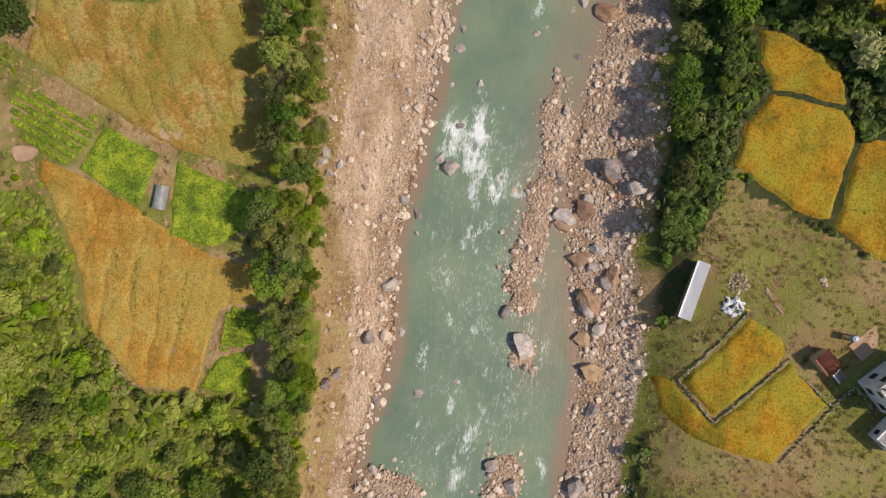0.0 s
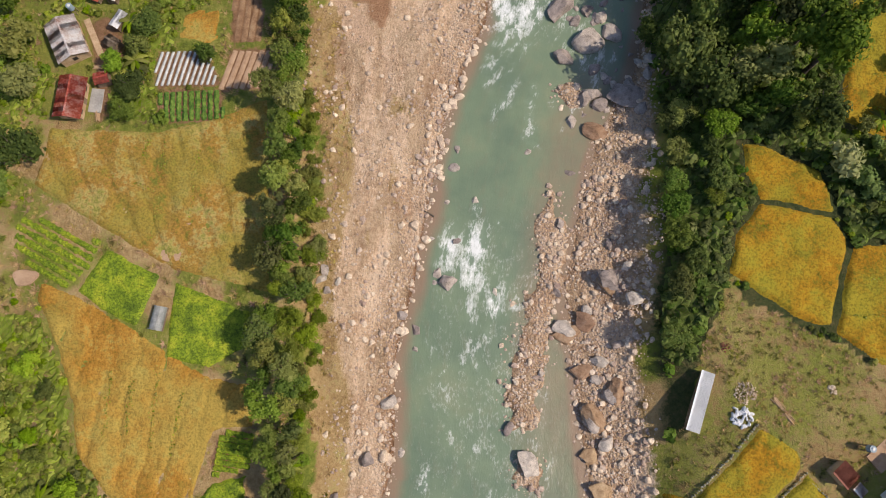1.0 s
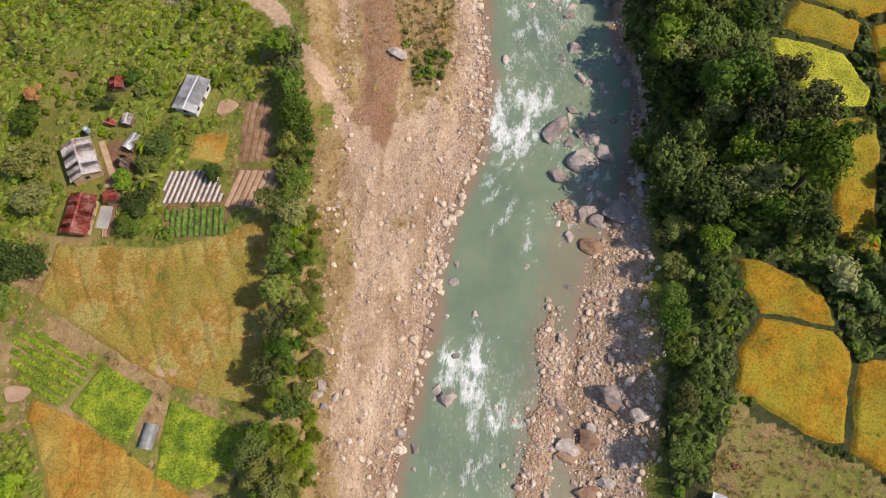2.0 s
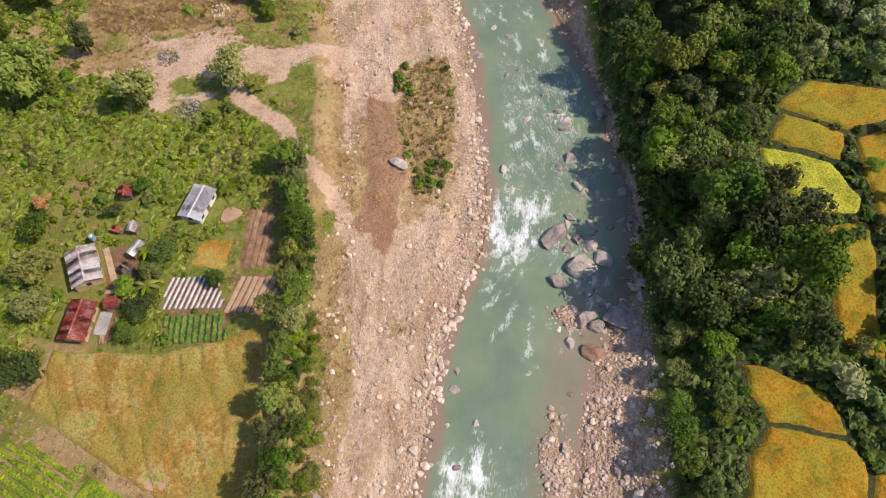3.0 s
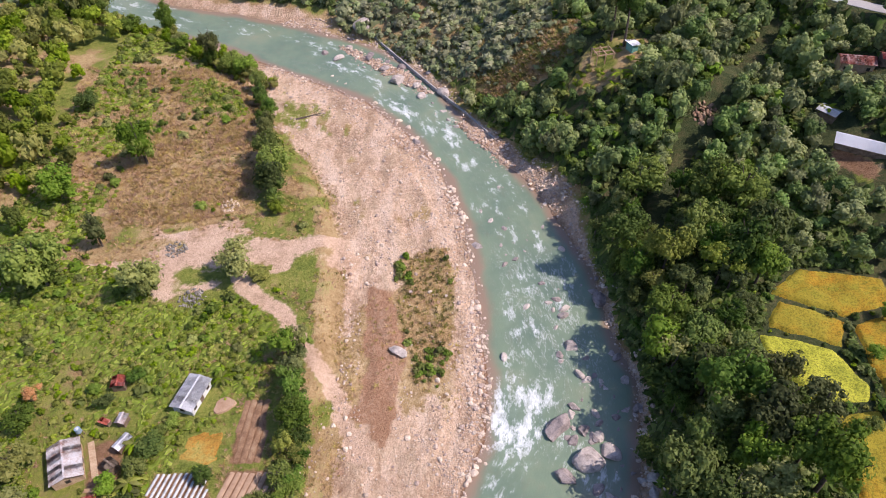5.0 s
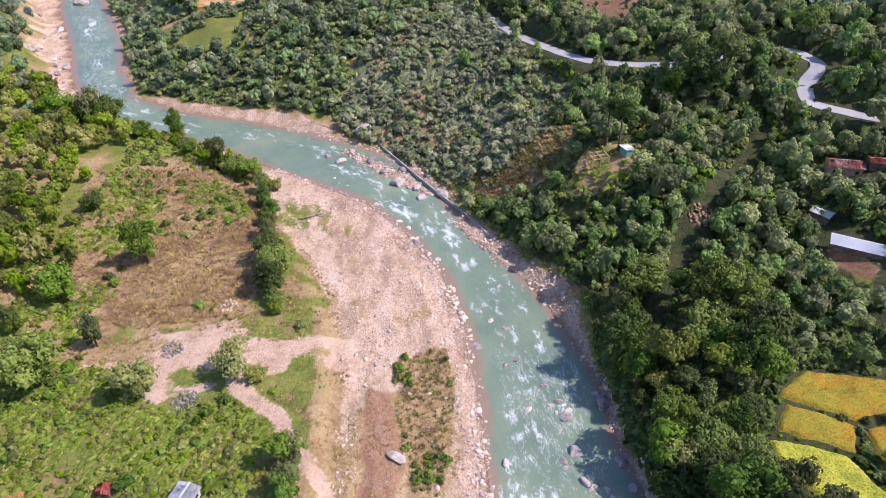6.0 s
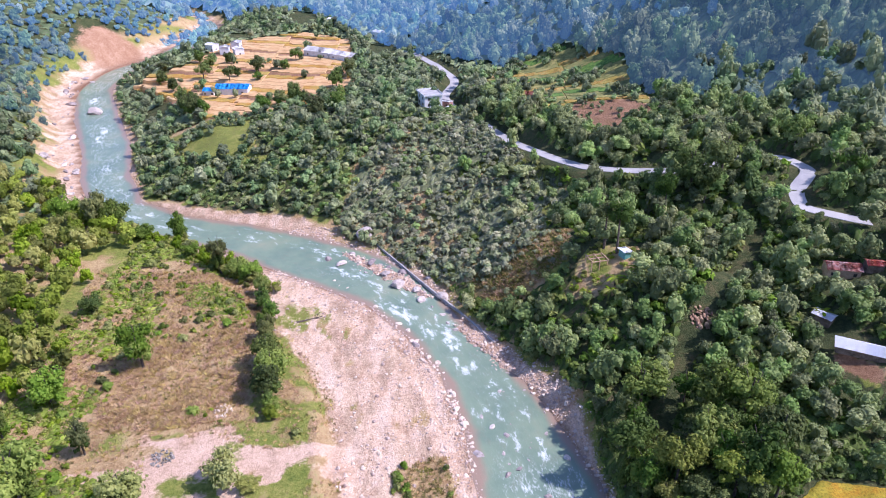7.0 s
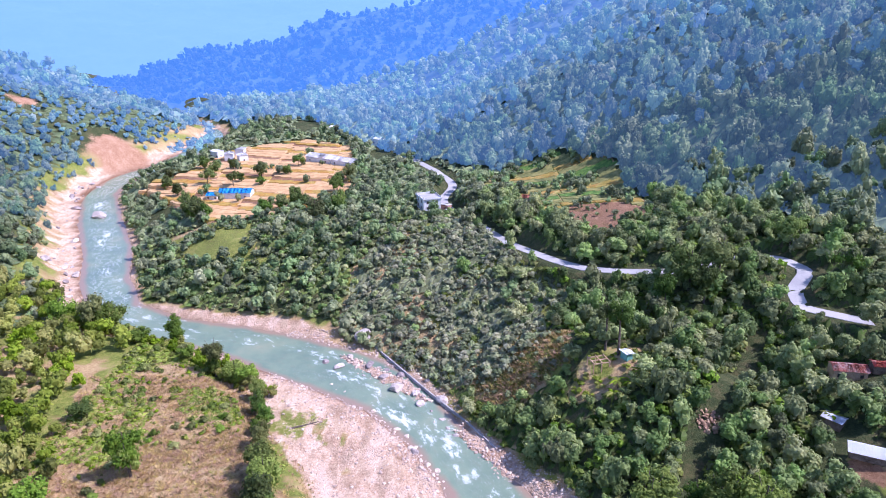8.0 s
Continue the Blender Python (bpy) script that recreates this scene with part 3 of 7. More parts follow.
def mesh_of(name, verts, faces, material, smooth_shade=False):
    """A mesh from arrays; all the faces have the same number of corners."""
    verts, faces = np.asarray(verts, np.float32), np.asarray(faces, np.int32)
    me = bpy.data.meshes.new(name)
    me.vertices.add(len(verts))
    me.vertices.foreach_set("co", verts.ravel())
    me.loops.add(faces.size)
    me.loops.foreach_set("vertex_index", faces.ravel())
    me.polygons.add(len(faces))
    me.polygons.foreach_set("loop_start", np.arange(0, faces.size, faces.shape[1], dtype=np.int32))
    me.polygons.foreach_set("use_smooth", np.full(len(faces), smooth_shade))
    me.update(calc_edges=True)
    me.materials.append(material)
    return me


def part(name, bm, material, parent, label=""):
    me = bpy.data.meshes.new(name)
    bm.to_mesh(me)
    bm.free()
    me.materials.append(material)
    ob = new(name, me)
    ob.parent = parent
    return tagged(ob, label)


def box(bm, x0, x1, y0, y1, z0, z1):
    m = Matrix.LocRotScale(((x0 + x1) / 2, (y0 + y1) / 2, (z0 + z1) / 2), None, (x1 - x0, y1 - y0, z1 - z0))
    return bmesh.ops.create_cube(bm, size=1, matrix=m)["verts"]


def ground_at(x, y):
    return float(height(np.array([x]), np.array([y]))[0])


def attribute(me, name, values, kind="FLOAT"):
    a = me.attributes.new(name, kind, "POINT")
    a.data.foreach_set("vector" if kind == "FLOAT_VECTOR" else "value", np.asarray(values, np.float32).ravel())


def soft_inside(x, y, poly, wob=1.6):
    jx = x + (fbm(x, y, 5, 61) - 0.5) * 2 * wob + (fbm(x, y, 22, 62) - 0.5) * 5 * wob
    jy = y + (fbm(x, y, 5, 71) - 0.5) * 2 * wob + (fbm(x, y, 22, 72) - 0.5) * 5 * wob
    return sum(inside(jx + ox, jy + oy, poly).astype(float) for ox, oy in ((-0.5, -0.3), (0.5, 0.3), (-0.3, 0.5), (0.3, -0.5))) / 4


# ---- ground sheet ----
def steps(lo, hi, step, far, grow=1.025):
    mid = np.arange(lo, hi + step, step)
    out, d = [], step
    while (out[-1] if out else 0) < far:
        d *= grow
        out.append((out[-1] if out else 0) + d)
    return np.concatenate([lo - np.array(out)[::-1], mid, mid[-1] + np.array(out)])


def build_ground():
    xs, ys = steps(-104, 88, 1.0, 4200, 1.04), steps(-52, 200, 1.0, 4200, 1.032)
    ys = np.concatenate([-52 - 2.0 ** np.arange(11, 0, -1), ys[ys >= -52]])
    X, Y = np.meshgrid(xs, ys)
    x, y = X.ravel(), Y.ravel()
    z = height(x, y)
    nx, ny = len(xs), len(ys)
    i = (np.arange(ny - 1)[:, None] * nx + np.arange(nx - 1)[None, :]).ravel()
    me = mesh_of("ground", np.stack([x, y, z], 1), np.stack([i, i + 1, i + 1 + nx, i + nx], 1), GROUND, True)
    s, hw, p = river_frame(x, y)
    dl, dr = -s - hw, s - hw
    gw = np.interp(y, *SHINGLE)
    gw = gw + (fbm(x, y, 10, 5) - 0.5) * 5
    rw = np.interp(y, *EAST_RUBBLE) + (fbm(x, y, 10, 6) - 0.5) * 6
    gw = gw - np.interp(y, [-60, 12, 36, 74, 86], [3, 4, 7, 8, 0])
    gravel = np.where(s < 0, smooth(2, -2, dl - gw), smooth(2, -2, dr - rw))
    brush = soft_inside(x, y, PLOTS["brush"])
    patch = smooth(0.47, 0.6, 0.6 * fbm(x, y, 16, 17) + 0.4 * fbm(x * 1.8, y * 0.7, 5, 27)) * smooth(4, 10, dl) * (s < 0) * 0.75 * smooth(-60, 20, y)
    gravel = np.clip(gravel - 0.8 * brush - patch, 0, 1)
    green = smooth(0.34, 0.62, 0.6 * fbm(x, y, 18, 8) + 0.4 * fbm(x, y, 5, 18)) * (1 - gravel)
    lush = smooth(70, 76, y) * smooth(106, 100, y + 0.15 * (x + 50)) * smooth(-36, -42, x) + smooth(-56, -62, x) * smooth(14, 4, y) + smooth(-24, -30, y) + smooth(40, 44, y) * smooth(-43, -48, x) * smooth(78, 70, y)
    green = np.maximum(green, np.clip(lush, 0, 1) * (s < 0) * (dl > gw + 5) * (0.35 + 0.7 * fbm(x, y, 7, 19)))
    green = np.where(s < 0, green * (1 - 0.75 * soft_inside(x, y, PLOTS["meadow"], 5)), green)
    green = np.where((s < 0) & (dl < gw + 6) & (y < 130), green * 0.3, green)
    green = np.where(soft_inside(x, y, PLOTS["rough_east"], 3) > 0, 0.22 + 0.62 * fbm(x, y, 9, 28), green)
    green = np.where(soft_inside(x, y, PLOTS["far_meadow"], 3) > 0, 0.75, green)
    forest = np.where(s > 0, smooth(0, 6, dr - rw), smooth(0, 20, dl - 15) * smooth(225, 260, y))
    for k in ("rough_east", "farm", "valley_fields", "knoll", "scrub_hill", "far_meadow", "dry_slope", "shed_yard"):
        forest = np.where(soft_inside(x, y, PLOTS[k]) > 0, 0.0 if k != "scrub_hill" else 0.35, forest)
    sand = soft_inside(x, y, PLOTS["sandy"], 4) * np.clip(2.6 * fbm(x, y, 5, 83) - 0.65, 0, 1.1)
    track, _ = line_distance(x + (fbm(x, y, 4, 81) - 0.5) * 3, y, TRACK)
    sand = np.maximum(sand, smooth(2.6, 1.2, np.abs(track)))
    foot, _ = line_distance(x + (fbm(x, y, 4, 82) - 0.5) * 3, y, [(-112, 96), (-84, 106), (-70, 108), (-58, 112)])
    sand = np.maximum(sand, smooth(3.0, 1.5, np.abs(foot)))
    mud = soft_inside(x, y, PLOTS["mud"], 2.0)
    mud = np.maximum(mud, smooth(1.4, 0.2, dl) * (s < 0) * (1 - bar_mask(x, y)))
    soil = np.zeros_like(x)
    for k in ("yard", "tilled", "tilled_long", "mulch", "greens", "rows", "clearing", "shed_yard"):
        soil = np.maximum(soil, soft_inside(x, y, PLOTS[k], 0.6) * (0.75 if k in ("yard", "clearing") else 1))
    soil = np.maximum(soil, 0.8 * soft_inside(x, y, PLOTS["valley_fields"], 4))
    scar = smooth(26, 16, np.hypot(x + 243, y - 497) + (fbm(x, y, 14, 29) - 0.5) * 22) * (s < 0)
    scar = np.maximum(scar, smooth(13, 7, np.hypot(x + 314, y - 509) + (fbm(x, y, 10, 30) - 0.5) * 12))
    mud = np.maximum(mud, scar)
    stony = np.where(s < 0, np.exp(-np.clip(dl, 0, 99) / 6) + 0.5 * smooth(0.5, 0.62, fbm(x, y, 9, 33)) * smooth(90, 120, y) + 0.3 * smooth(0.48, 0.6, fbm(x, y, 6, 34)), 0.9)
    bars = bar_mask(x, y)
    wet = smooth(1.6, 0.2, np.maximum(dl, dr)) * (1 - 0.85 * bars)
    stony = stony * gravel * (1 - np.clip(sand, 0, 1))
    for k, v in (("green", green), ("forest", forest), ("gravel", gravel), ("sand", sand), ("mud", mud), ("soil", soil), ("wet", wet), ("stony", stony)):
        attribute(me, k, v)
    return tagged(new("ground", me), "valley ground of gravel, dry grass, soil and forest floor", "ground", kind="structure")


TRACK = [(-17, 62), (-23.6, 75.3), (-30.9, 85.3), (-37.4, 94.7), (-47.7, 101.4), (-50.5, 108.4), (-44, 112), (-27, 117.8)]
build_ground()

# ---- river ----
RAPIDS_LOW = [(0.8, 20.5, 1), (5.5, 19.1, 1.8), (2, 20.4, 1.4), (6.3, 14, 1.1), (4.4, 9.3, 1.2), (9.5, 11, 1.4), (5.5, 5.7, 0.8), (4.2, 1, 0.8), (5.3, -2.6, 0.7),
              (1.6, -13.1, 0.8), (6.1, -15, 0.8), (-2.8, -20.5, 1), (2.7, -29.7, 1), (8, -31.6, 0.8), (5.5, -35.8, 1.1), (3.7, -42.1, 1.2),
              (-6, -17.5, 0.6), (8.7, -23.2, 0.8), (10, 25, 0.6), (6.2, 28, 0.7), (-3.4, -34.1, 0.8), (-0.1, -38.1, 0.8), (19.7, -40.5, 1), (8, 8, 0.6)]
RAPIDS_FALL = [(10.3, 76.8, 0.8), (12.7, 78.6, 0.75), (15.7, 77.4, 0.9), (18.1, 75.4, 0.9), (21, 75.5, 0.75), (19.2, 72.8, 0.85), (10.9, 73, 0.95), (10.4, 69.5, 1.0), (11.6, 67.8, 1.0),
               (15.1, 68.6, 1.05), (17.4, 70, 0.9), (13.4, 73.6, 0.7), (11, 64.2, 0.8), (13.9, 65, 0.85), (16.3, 66.4, 0.7), (12.8, 61.2, 0.6), (19.9, 78.2, 0.6), (12.6, 85, 0.5), (28.8, 58.8, 0.6), (24.8, 58.6, 0.45), (28.1, 53.8, 0.5)]
RAPIDS_MID = [(14.2, 104.6, 0.75), (12.7, 97.2, 0.8), (23.5, 100.9, 0.7), (27.9, 106.2, 0.8), (14.5, 92.3, 0.7), (21.7, 92.5, 0.7), (13.7, 86, 0.6), (17.8, 126.9, 0.8), (21.9, 122, 0.9), (12.9, 138.5, 0.7), (2.1, 154.5, 0.9), (15.8, 93, 1), (19.6, 94.5, 1), (26.1, 100.7, 0.9),
              (28.9, 105.5, 0.8), (14, 99.1, 0.9), (29.2, 59.4, 0.6), (32.1, 52.6, 0.5), (18, 85.7, 0.9), (21.9, 77.2, 1.1), (19.7, 133.3, 0.8),
              (22.5, 120.8, 1), (13.6, 132.2, 0.8), (30.1, 112.1, 0.8), (16.5, 144.6, 0.9), (17.4, 108.4, 1), (20, 106.6, 0.9), (11.9, 145.8, 0.9)]
RAPIDS_HIGH = [(7.3, 153.2, 1), (0.9, 166.2, 1.2), (-5.9, 169, 1.2), (-16.7, 180.6, 1.2), (-33.3, 201.7, 1), (-24.9, 194.7, 1.2), (-12.7, 177.3, 1.3),
               (1, 162.2, 1.2), (5.5, 151.4, 1), (-46.9, 213.1, 0.6), (-37.7, 205.4, 1), (-122.7, 250, 0.9), (-128, 246, 0.9), (-150, 275, 0.8),
               (-182.2, 336.5, 1.2), (-161.3, 297.9, 1), (-185.6, 350, 1.2), (-215, 403, 1.2), (-205, 385, 1)]


def build_water():
    along = np.concatenate([np.arange(1.2, 18, 0.016), np.arange(18, 29, 0.05)])
    across = np.linspace(-1, 1, 57)
    k = np.arange(len(RIVER))
    rx, ry, rw = (np.interp(along, k, [r[i] for r in RIVER]) for i in range(3))
    win = 41
    pad = lambda a: np.convolve(np.pad(a, win // 2, mode="edge"), np.ones(win) / win, "valid")
    rx, ry = pad(rx), pad(ry)
    tx, ty = np.gradient(rx), np.gradient(ry)
    ln = np.hypot(tx, ty)
    px, py = ty / ln, -tx / ln
    dist = np.cumsum(ln)
    X = rx[:, None] + px[:, None] * across[None] * (rw + 3.0)[:, None]
    Y = ry[:, None] + py[:, None] * across[None] * (rw + 3.0)[:, None]
    x, y = X.ravel(), Y.ravel()
    foam = np.zeros_like(x)
    fdx, fdy = np.broadcast_to((tx / ln)[:, None], X.shape).ravel(), np.broadcast_to((ty / ln)[:, None], X.shape).ravel()
    wx, wy = x + (fbm(x, y, 3.5, 58) - 0.5) * 4.5, y + (fbm(x, y, 3.5, 59) - 0.5) * 6
    riffle = np.random.default_rng(9)
    extra = []
    for k in range(460):
        j = int(riffle.integers(int(len(along) * 0.08), int(len(along) * 0.9)))
        o = riffle.uniform(-0.75, 0.75) * rw[j]
        if vnoise(np.array([dist[j]]), np.array([o]), 26, 6)[0] > 0.5:
            extra.append((rx[j] + px[j] * o, ry[j] + py[j] * o, riffle.uniform(0.25, 0.6)))
    for fx, fy, w in [(a, b, 0.68 * c) for a, b, c in RAPIDS_LOW] + [(a, b, c if c > 1.15 else 0.72 * c) for a, b, c in RAPIDS_MID] + RAPIDS_FALL + [(a, b, 0.7 * c) for a, b, c in RAPIDS_HIGH] + extra:
        far = 1 + max(0, fy - 140) / 220
        u, v = (wx - fx) * fdx + (wy - fy) * fdy, (wx - fx) * fdy - (wy - fy) * fdx
        foam = np.maximum(foam, w * np.exp(-(u / (4.2 * far * w)) ** 2 - (v / (1.6 * far * w ** 1.4)) ** 2))
    busy = np.interp(y, [-50, 18, 26, 34, 56, 62, 78, 84, 112, 122, 140, 148, 205, 212, 240, 252, 420], [0.16, 0.16, 0.06, 0.0, 0.0, 0.1, 0.14, 0.22, 0.22, 0.06, 0.06, 0.09, 0.09, 0.0, 0.02, 0.2, 0.2])
    s, hw, p = river_frame(x, y)
    foam = np.maximum(foam, busy * smooth(1.0, 0.45, np.abs(s) / hw) * (0.5 + fbm(x, y, 7, 57)))
    off = hw - np.abs(s)
    shallow = smooth(3.2, 0.4, off + (fbm(x, y, 9, 51) - 0.5) * 3)
    pool = smooth(4, 11, s + 2) * smooth(66, 46, y) * smooth(-40, -8, y) * 0.55
    shallow = np.maximum(shallow, pool * (0.5 + fbm(x, y, 8, 52)))
    flow = np.stack([np.broadcast_to(across[None] * rw[:, None], X.shape).ravel(), np.broadcast_to(dist[:, None], X.shape).ravel(), np.zeros(len(x))], 1)
    z = water_level(x, y) + 0.02 + (fbm(flow[:, 0], flow[:, 1] * 0.6, 2.2, 55) - 0.5) * (0.07 + 0.6 * np.clip(foam, 0, 1.3))
    nx, ny = X.shape[1], X.shape[0]
    i = (np.arange(ny - 1)[:, None] * nx + np.arange(nx - 1)[None, :]).ravel()
    me = mesh_of("river_water", np.stack([x, y, z], 1), np.stack([i, i + 1, i + 1 + nx, i + nx], 1), WATER, True)
    attribute(me, "foam", foam), attribute(me, "shallow", shallow), attribute(me, "flow", flow, "FLOAT_VECTOR")
    return tagged(new("river", me), "murky green river with white rapids between gravel banks", "river", kind="structure")


build_water()

# ---- trees ----


def ico(sub=1):
    bm = bmesh.new()
    bmesh.ops.create_icosphere(bm, subdivisions=sub, radius=1)
    v = np.array([w.co[:] for w in bm.verts])
    f = np.array([[w.index for w in q.verts] for q in bm.faces])
    bm.free()
    return v, f


ICO1 = ico(1)


def crown_arrays(rng, lobes, leaves, leaf, squash=0.8, spread=0.68, core=0.72):
    """A crown of radius 1 about (0, 0, 0): lobes covered with small bent leaf clumps over a rough inner mass. Triangles."""
    cs = [(rng.uniform(-0.1, 0.1), rng.uniform(-0.1, 0.1), 0.0, 0.5)]
    for k in range(lobes):
        a, r = rng.uniform(0, 6.283), spread * math.sqrt(rng.uniform(0.1, 1))
        cs.append((r * math.cos(a), r * math.sin(a), rng.uniform(-0.5, 0.75 - 0.6 * r) * squash, rng.uniform(0.2, 0.42)))
    verts, faces, base = [], [], 0
    for cx, cy, cz, r in cs:
        v, f = ICO1
        v = v * (r * core) * (1 + rng.uniform(-0.3, 0.25, (len(v), 1))) * (1, 1, squash) + (cx, cy, cz)
        verts.append(v), faces.append(f + base)
        base += len(v)
    weight = np.array([c[3] ** 2 for c in cs])
    pick = rng.choice(len(cs), leaves, p=weight / weight.sum())
    c = np.array(cs)[pick]
    d = rng.normal(size=(leaves, 3))
    d[:, 2] = np.where(rng.uniform(size=leaves) < 0.75, np.abs(d[:, 2]), d[:, 2])
    d /= np.linalg.norm(d, axis=1)[:, None]
    pos = c[:, :3] + d * (c[:, 3:4] * rng.uniform(0.7, 1.18, (leaves, 1))) * (1, 1, squash)
    nrm = d + rng.normal(size=(leaves, 3)) * 0.45 + (0, 0, 0.35)
    nrm /= np.linalg.norm(nrm, axis=1)[:, None]
    a = np.cross(nrm, rng.normal(size=(leaves, 3)))
    a /= np.linalg.norm(a, axis=1)[:, None]
    b = np.cross(nrm, a)
    size = leaf * rng.uniform(0.6, 1.35, (leaves, 1))
    q = np.stack([pos - a * size, pos - b * size * 0.6 + nrm * size * 0.25, pos + a * size - nrm * size * 0.2, pos + b * size * 0.6 + nrm * size * 0.25], 1)
    verts.append(q.reshape(-1, 3))
    k = base + np.arange(leaves)[:, None] * 4
    faces.append(np.concatenate([k + (0, 1, 3), k + (1, 2, 3)]))
    return np.concatenate(verts), np.concatenate(faces)


def trunk_arrays(rng, tall, radius, limbs=4):
    """A tapered, slightly bent trunk with limbs that go into the crown."""
    verts, faces, base = [], [], 0

    def tube(path, radii, sides):
        nonlocal base
        ring = []
        for p, r in zip(path, radii):
            ring.append([(p[0] + r * math.cos(6.283 * k / sides), p[1] + r * math.sin(6.283 * k / sides), p[2]) for k in range(sides)])
        verts.append(np.array(ring).reshape(-1, 3))
        for j in range(len(path) - 1):
            for k in range(sides):
                a, b = base + j * sides + k, base + j * sides + (k + 1) % sides
                faces.append((a, b, b + sides)), faces.append((a, b + sides, a + sides))
        base += len(path) * sides

    bend = rng.uniform(-0.05, 0.05, 2) * tall
    at = lambda t: np.array((bend[0] * t * t, bend[1] * t * t, tall * t))
    tube([at(t) - (0, 0, 0.4 if t == 0 else 0) for t in (0, 0.15, 0.5, 1)], [radius * 1.5, radius, radius * 0.75, radius * 0.35], 7)
    for k in range(limbs):
        t, a = rng.uniform(0.5, 0.85), 6.283 * k / limbs + rng.uniform(-0.5, 0.5)
        o, ln = at(t), tall * rng.uniform(0.25, 0.4)
        tube([o, o + (ln * 0.6 * math.cos(a), ln * 0.6 * math.sin(a), ln * 0.45), o + (ln * math.cos(a), ln * math.sin(a), ln)], [radius * 0.5, radius * 0.32, radius * 0.12], 5)
    return np.concatenate(verts), np.array(faces)


RNG = np.random.default_rng(7)
NEAR = [crown_arrays(RNG, 9 + k % 5, 850, 0.078, 0.8 + 0.1 * (k % 3), 0.62 + 0.05 * (k % 4)) for k in range(8)]
MID = [crown_arrays(RNG, 4 + k % 3, 190, 0.12, 0.85, 0.55, 0.88) for k in range(10)]
FAR = [crown_arrays(RNG, 2 + k % 2, 54, 0.2, 0.95, 0.5, 0.9) for k in range(12)]
CLUMP = [crown_arrays(np.random.default_rng(70 + k), 5 + k % 3, 100, 0.135, 1.0, 0.6, 0.92) for k in range(12)]
TINY = [crown_arrays(RNG, 2, 18, 0.3, 0.95, 0.5, 0.9) for k in range(8)]
TRUNKS = [trunk_arrays(RNG, 1.0, 0.045) for k in range(4)]
CROWN_MESH = {(k, m.name): mesh_of("crown", *NEAR[k], m) for k in range(8) for m in (LEAF, LEAF_DARK, LEAF_BRIGHT, LEAF_YELLOW)}
TRUNK_MESH = [mesh_of("trunk", v, f, BARK, True) for v, f in TRUNKS]


def tree(x, y, radius, tall, leaf=LEAF, label="leafy green broadleaf tree", group="trees", flat=1.0, name="tree"):
    rng = RNG
    root = new(name)
    root.location, root.rotation_euler = (x, y, ground_at(x, y)), (0, 0, rng.uniform(0, 6.28))
    k = int(rng.integers(8))
    stem = new("trunk", TRUNK_MESH[int(rng.integers(4))])
    stem.parent, stem.scale = root, (tall * 0.5, tall * 0.5, tall * 0.85)
    crown = new("crown", CROWN_MESH[k, leaf.name])
    crown.parent = root
    radius = radius * 1.15
    half = min(tall * 0.55, radius * 1.2 * flat)
    crown.location, crown.scale = (0, 0, tall - half * 0.8), (radius * rng.uniform(0.9, 1.15), radius * rng.uniform(0.85, 1.05), half)
    if flat > 1.25:
        low = new("crown", CROWN_MESH[(k + 3) % 8, leaf.name])
        low.parent = root
        low.location, low.scale = (0, 0, tall * 0.36), (radius * 0.72, radius * 0.68, half * 0.75)
    return tagged(root, label, "tree", group)


def scatter(name, places, templates, material, label, category):
    """One joined mesh of many plants. places: rows of x, y, z, radius, half height."""
    verts, faces, base, own = [], [], 0, []
    for k, (x, y, z, r, h) in enumerate(places):
        v, f = templates[k % len(templates)]
        own.append(np.full(len(v), RNG.uniform()))
        a = RNG.uniform(0, 6.283)
        c, s = math.cos(a) * r, math.sin(a) * r
        verts.append(np.stack([v[:, 0] * c - v[:, 1] * s + x, v[:, 0] * s + v[:, 1] * c + y, v[:, 2] * h + z], 1))
        faces.append(f + base)
        base += len(v)
    ob = new(name, mesh_of(name, np.concatenate(verts), np.concatenate(faces), material))
    attribute(ob.data, "own", np.concatenate(own))
    return tagged(ob, label, category, kind="stuff")


def field_of_points(x0, x1, y0, y1, gap, keep, seed):
    rng = np.random.default_rng(seed)
    gx, gy = np.meshgrid(np.arange(x0, x1, gap), np.arange(y0, y1, gap))
    x = gx.ravel() + rng.uniform(-0.5, 0.5, gx.size) * gap
    y = gy.ravel() + rng.uniform(-0.5, 0.5, gx.size) * gap
    ok = keep(x, y)
    return x[ok], y[ok], rng


OPEN = ["rice_r1", "rice_r2", "rice_r3", "rice_r4", "rice_r5", "rice_r6", "rice_lit", "rice_r7", "rice_r8", "rice_r9", "rough_east", "farm", "valley_fields", "knoll", "far_meadow", "dry_slope", "shed_yard"]


def edge_distance(x, y, poly):
    d, _ = line_distance(x, y, poly + poly[:1])
    return np.abs(d)


BUILT = [(-50.7, 72, 5), (-70.2, 57.2, 6), (-68.4, 46, 5.5), (-66.4, 74.6, 2.6), (-63, 66.4, 2.4), (-66.4, 66.2, 2), (-61, 61.5, 2.6), (-61.9, 57, 2.4), (-63.2, 49.9, 2.5),
         (-70.4, 63.4, 1.5), (42.6, -6.3, 6), (64.2, -17.3, 4), (73, -21, 8), (-49.6, 6.3, 3.4), (102, 132, 7), (97.5, 138, 6), (107, 127, 7), (94, 134, 4), (98, 146, 5), (109, 160, 7), (116, 159, 4),
         (-9, 322, 9), (4, 320, 8), (-2, 334, 6), (40, 316, 6), (-50, 500, 7), (-35, 520, 7), (-92, 560, 7), (-20, 480, 7)]


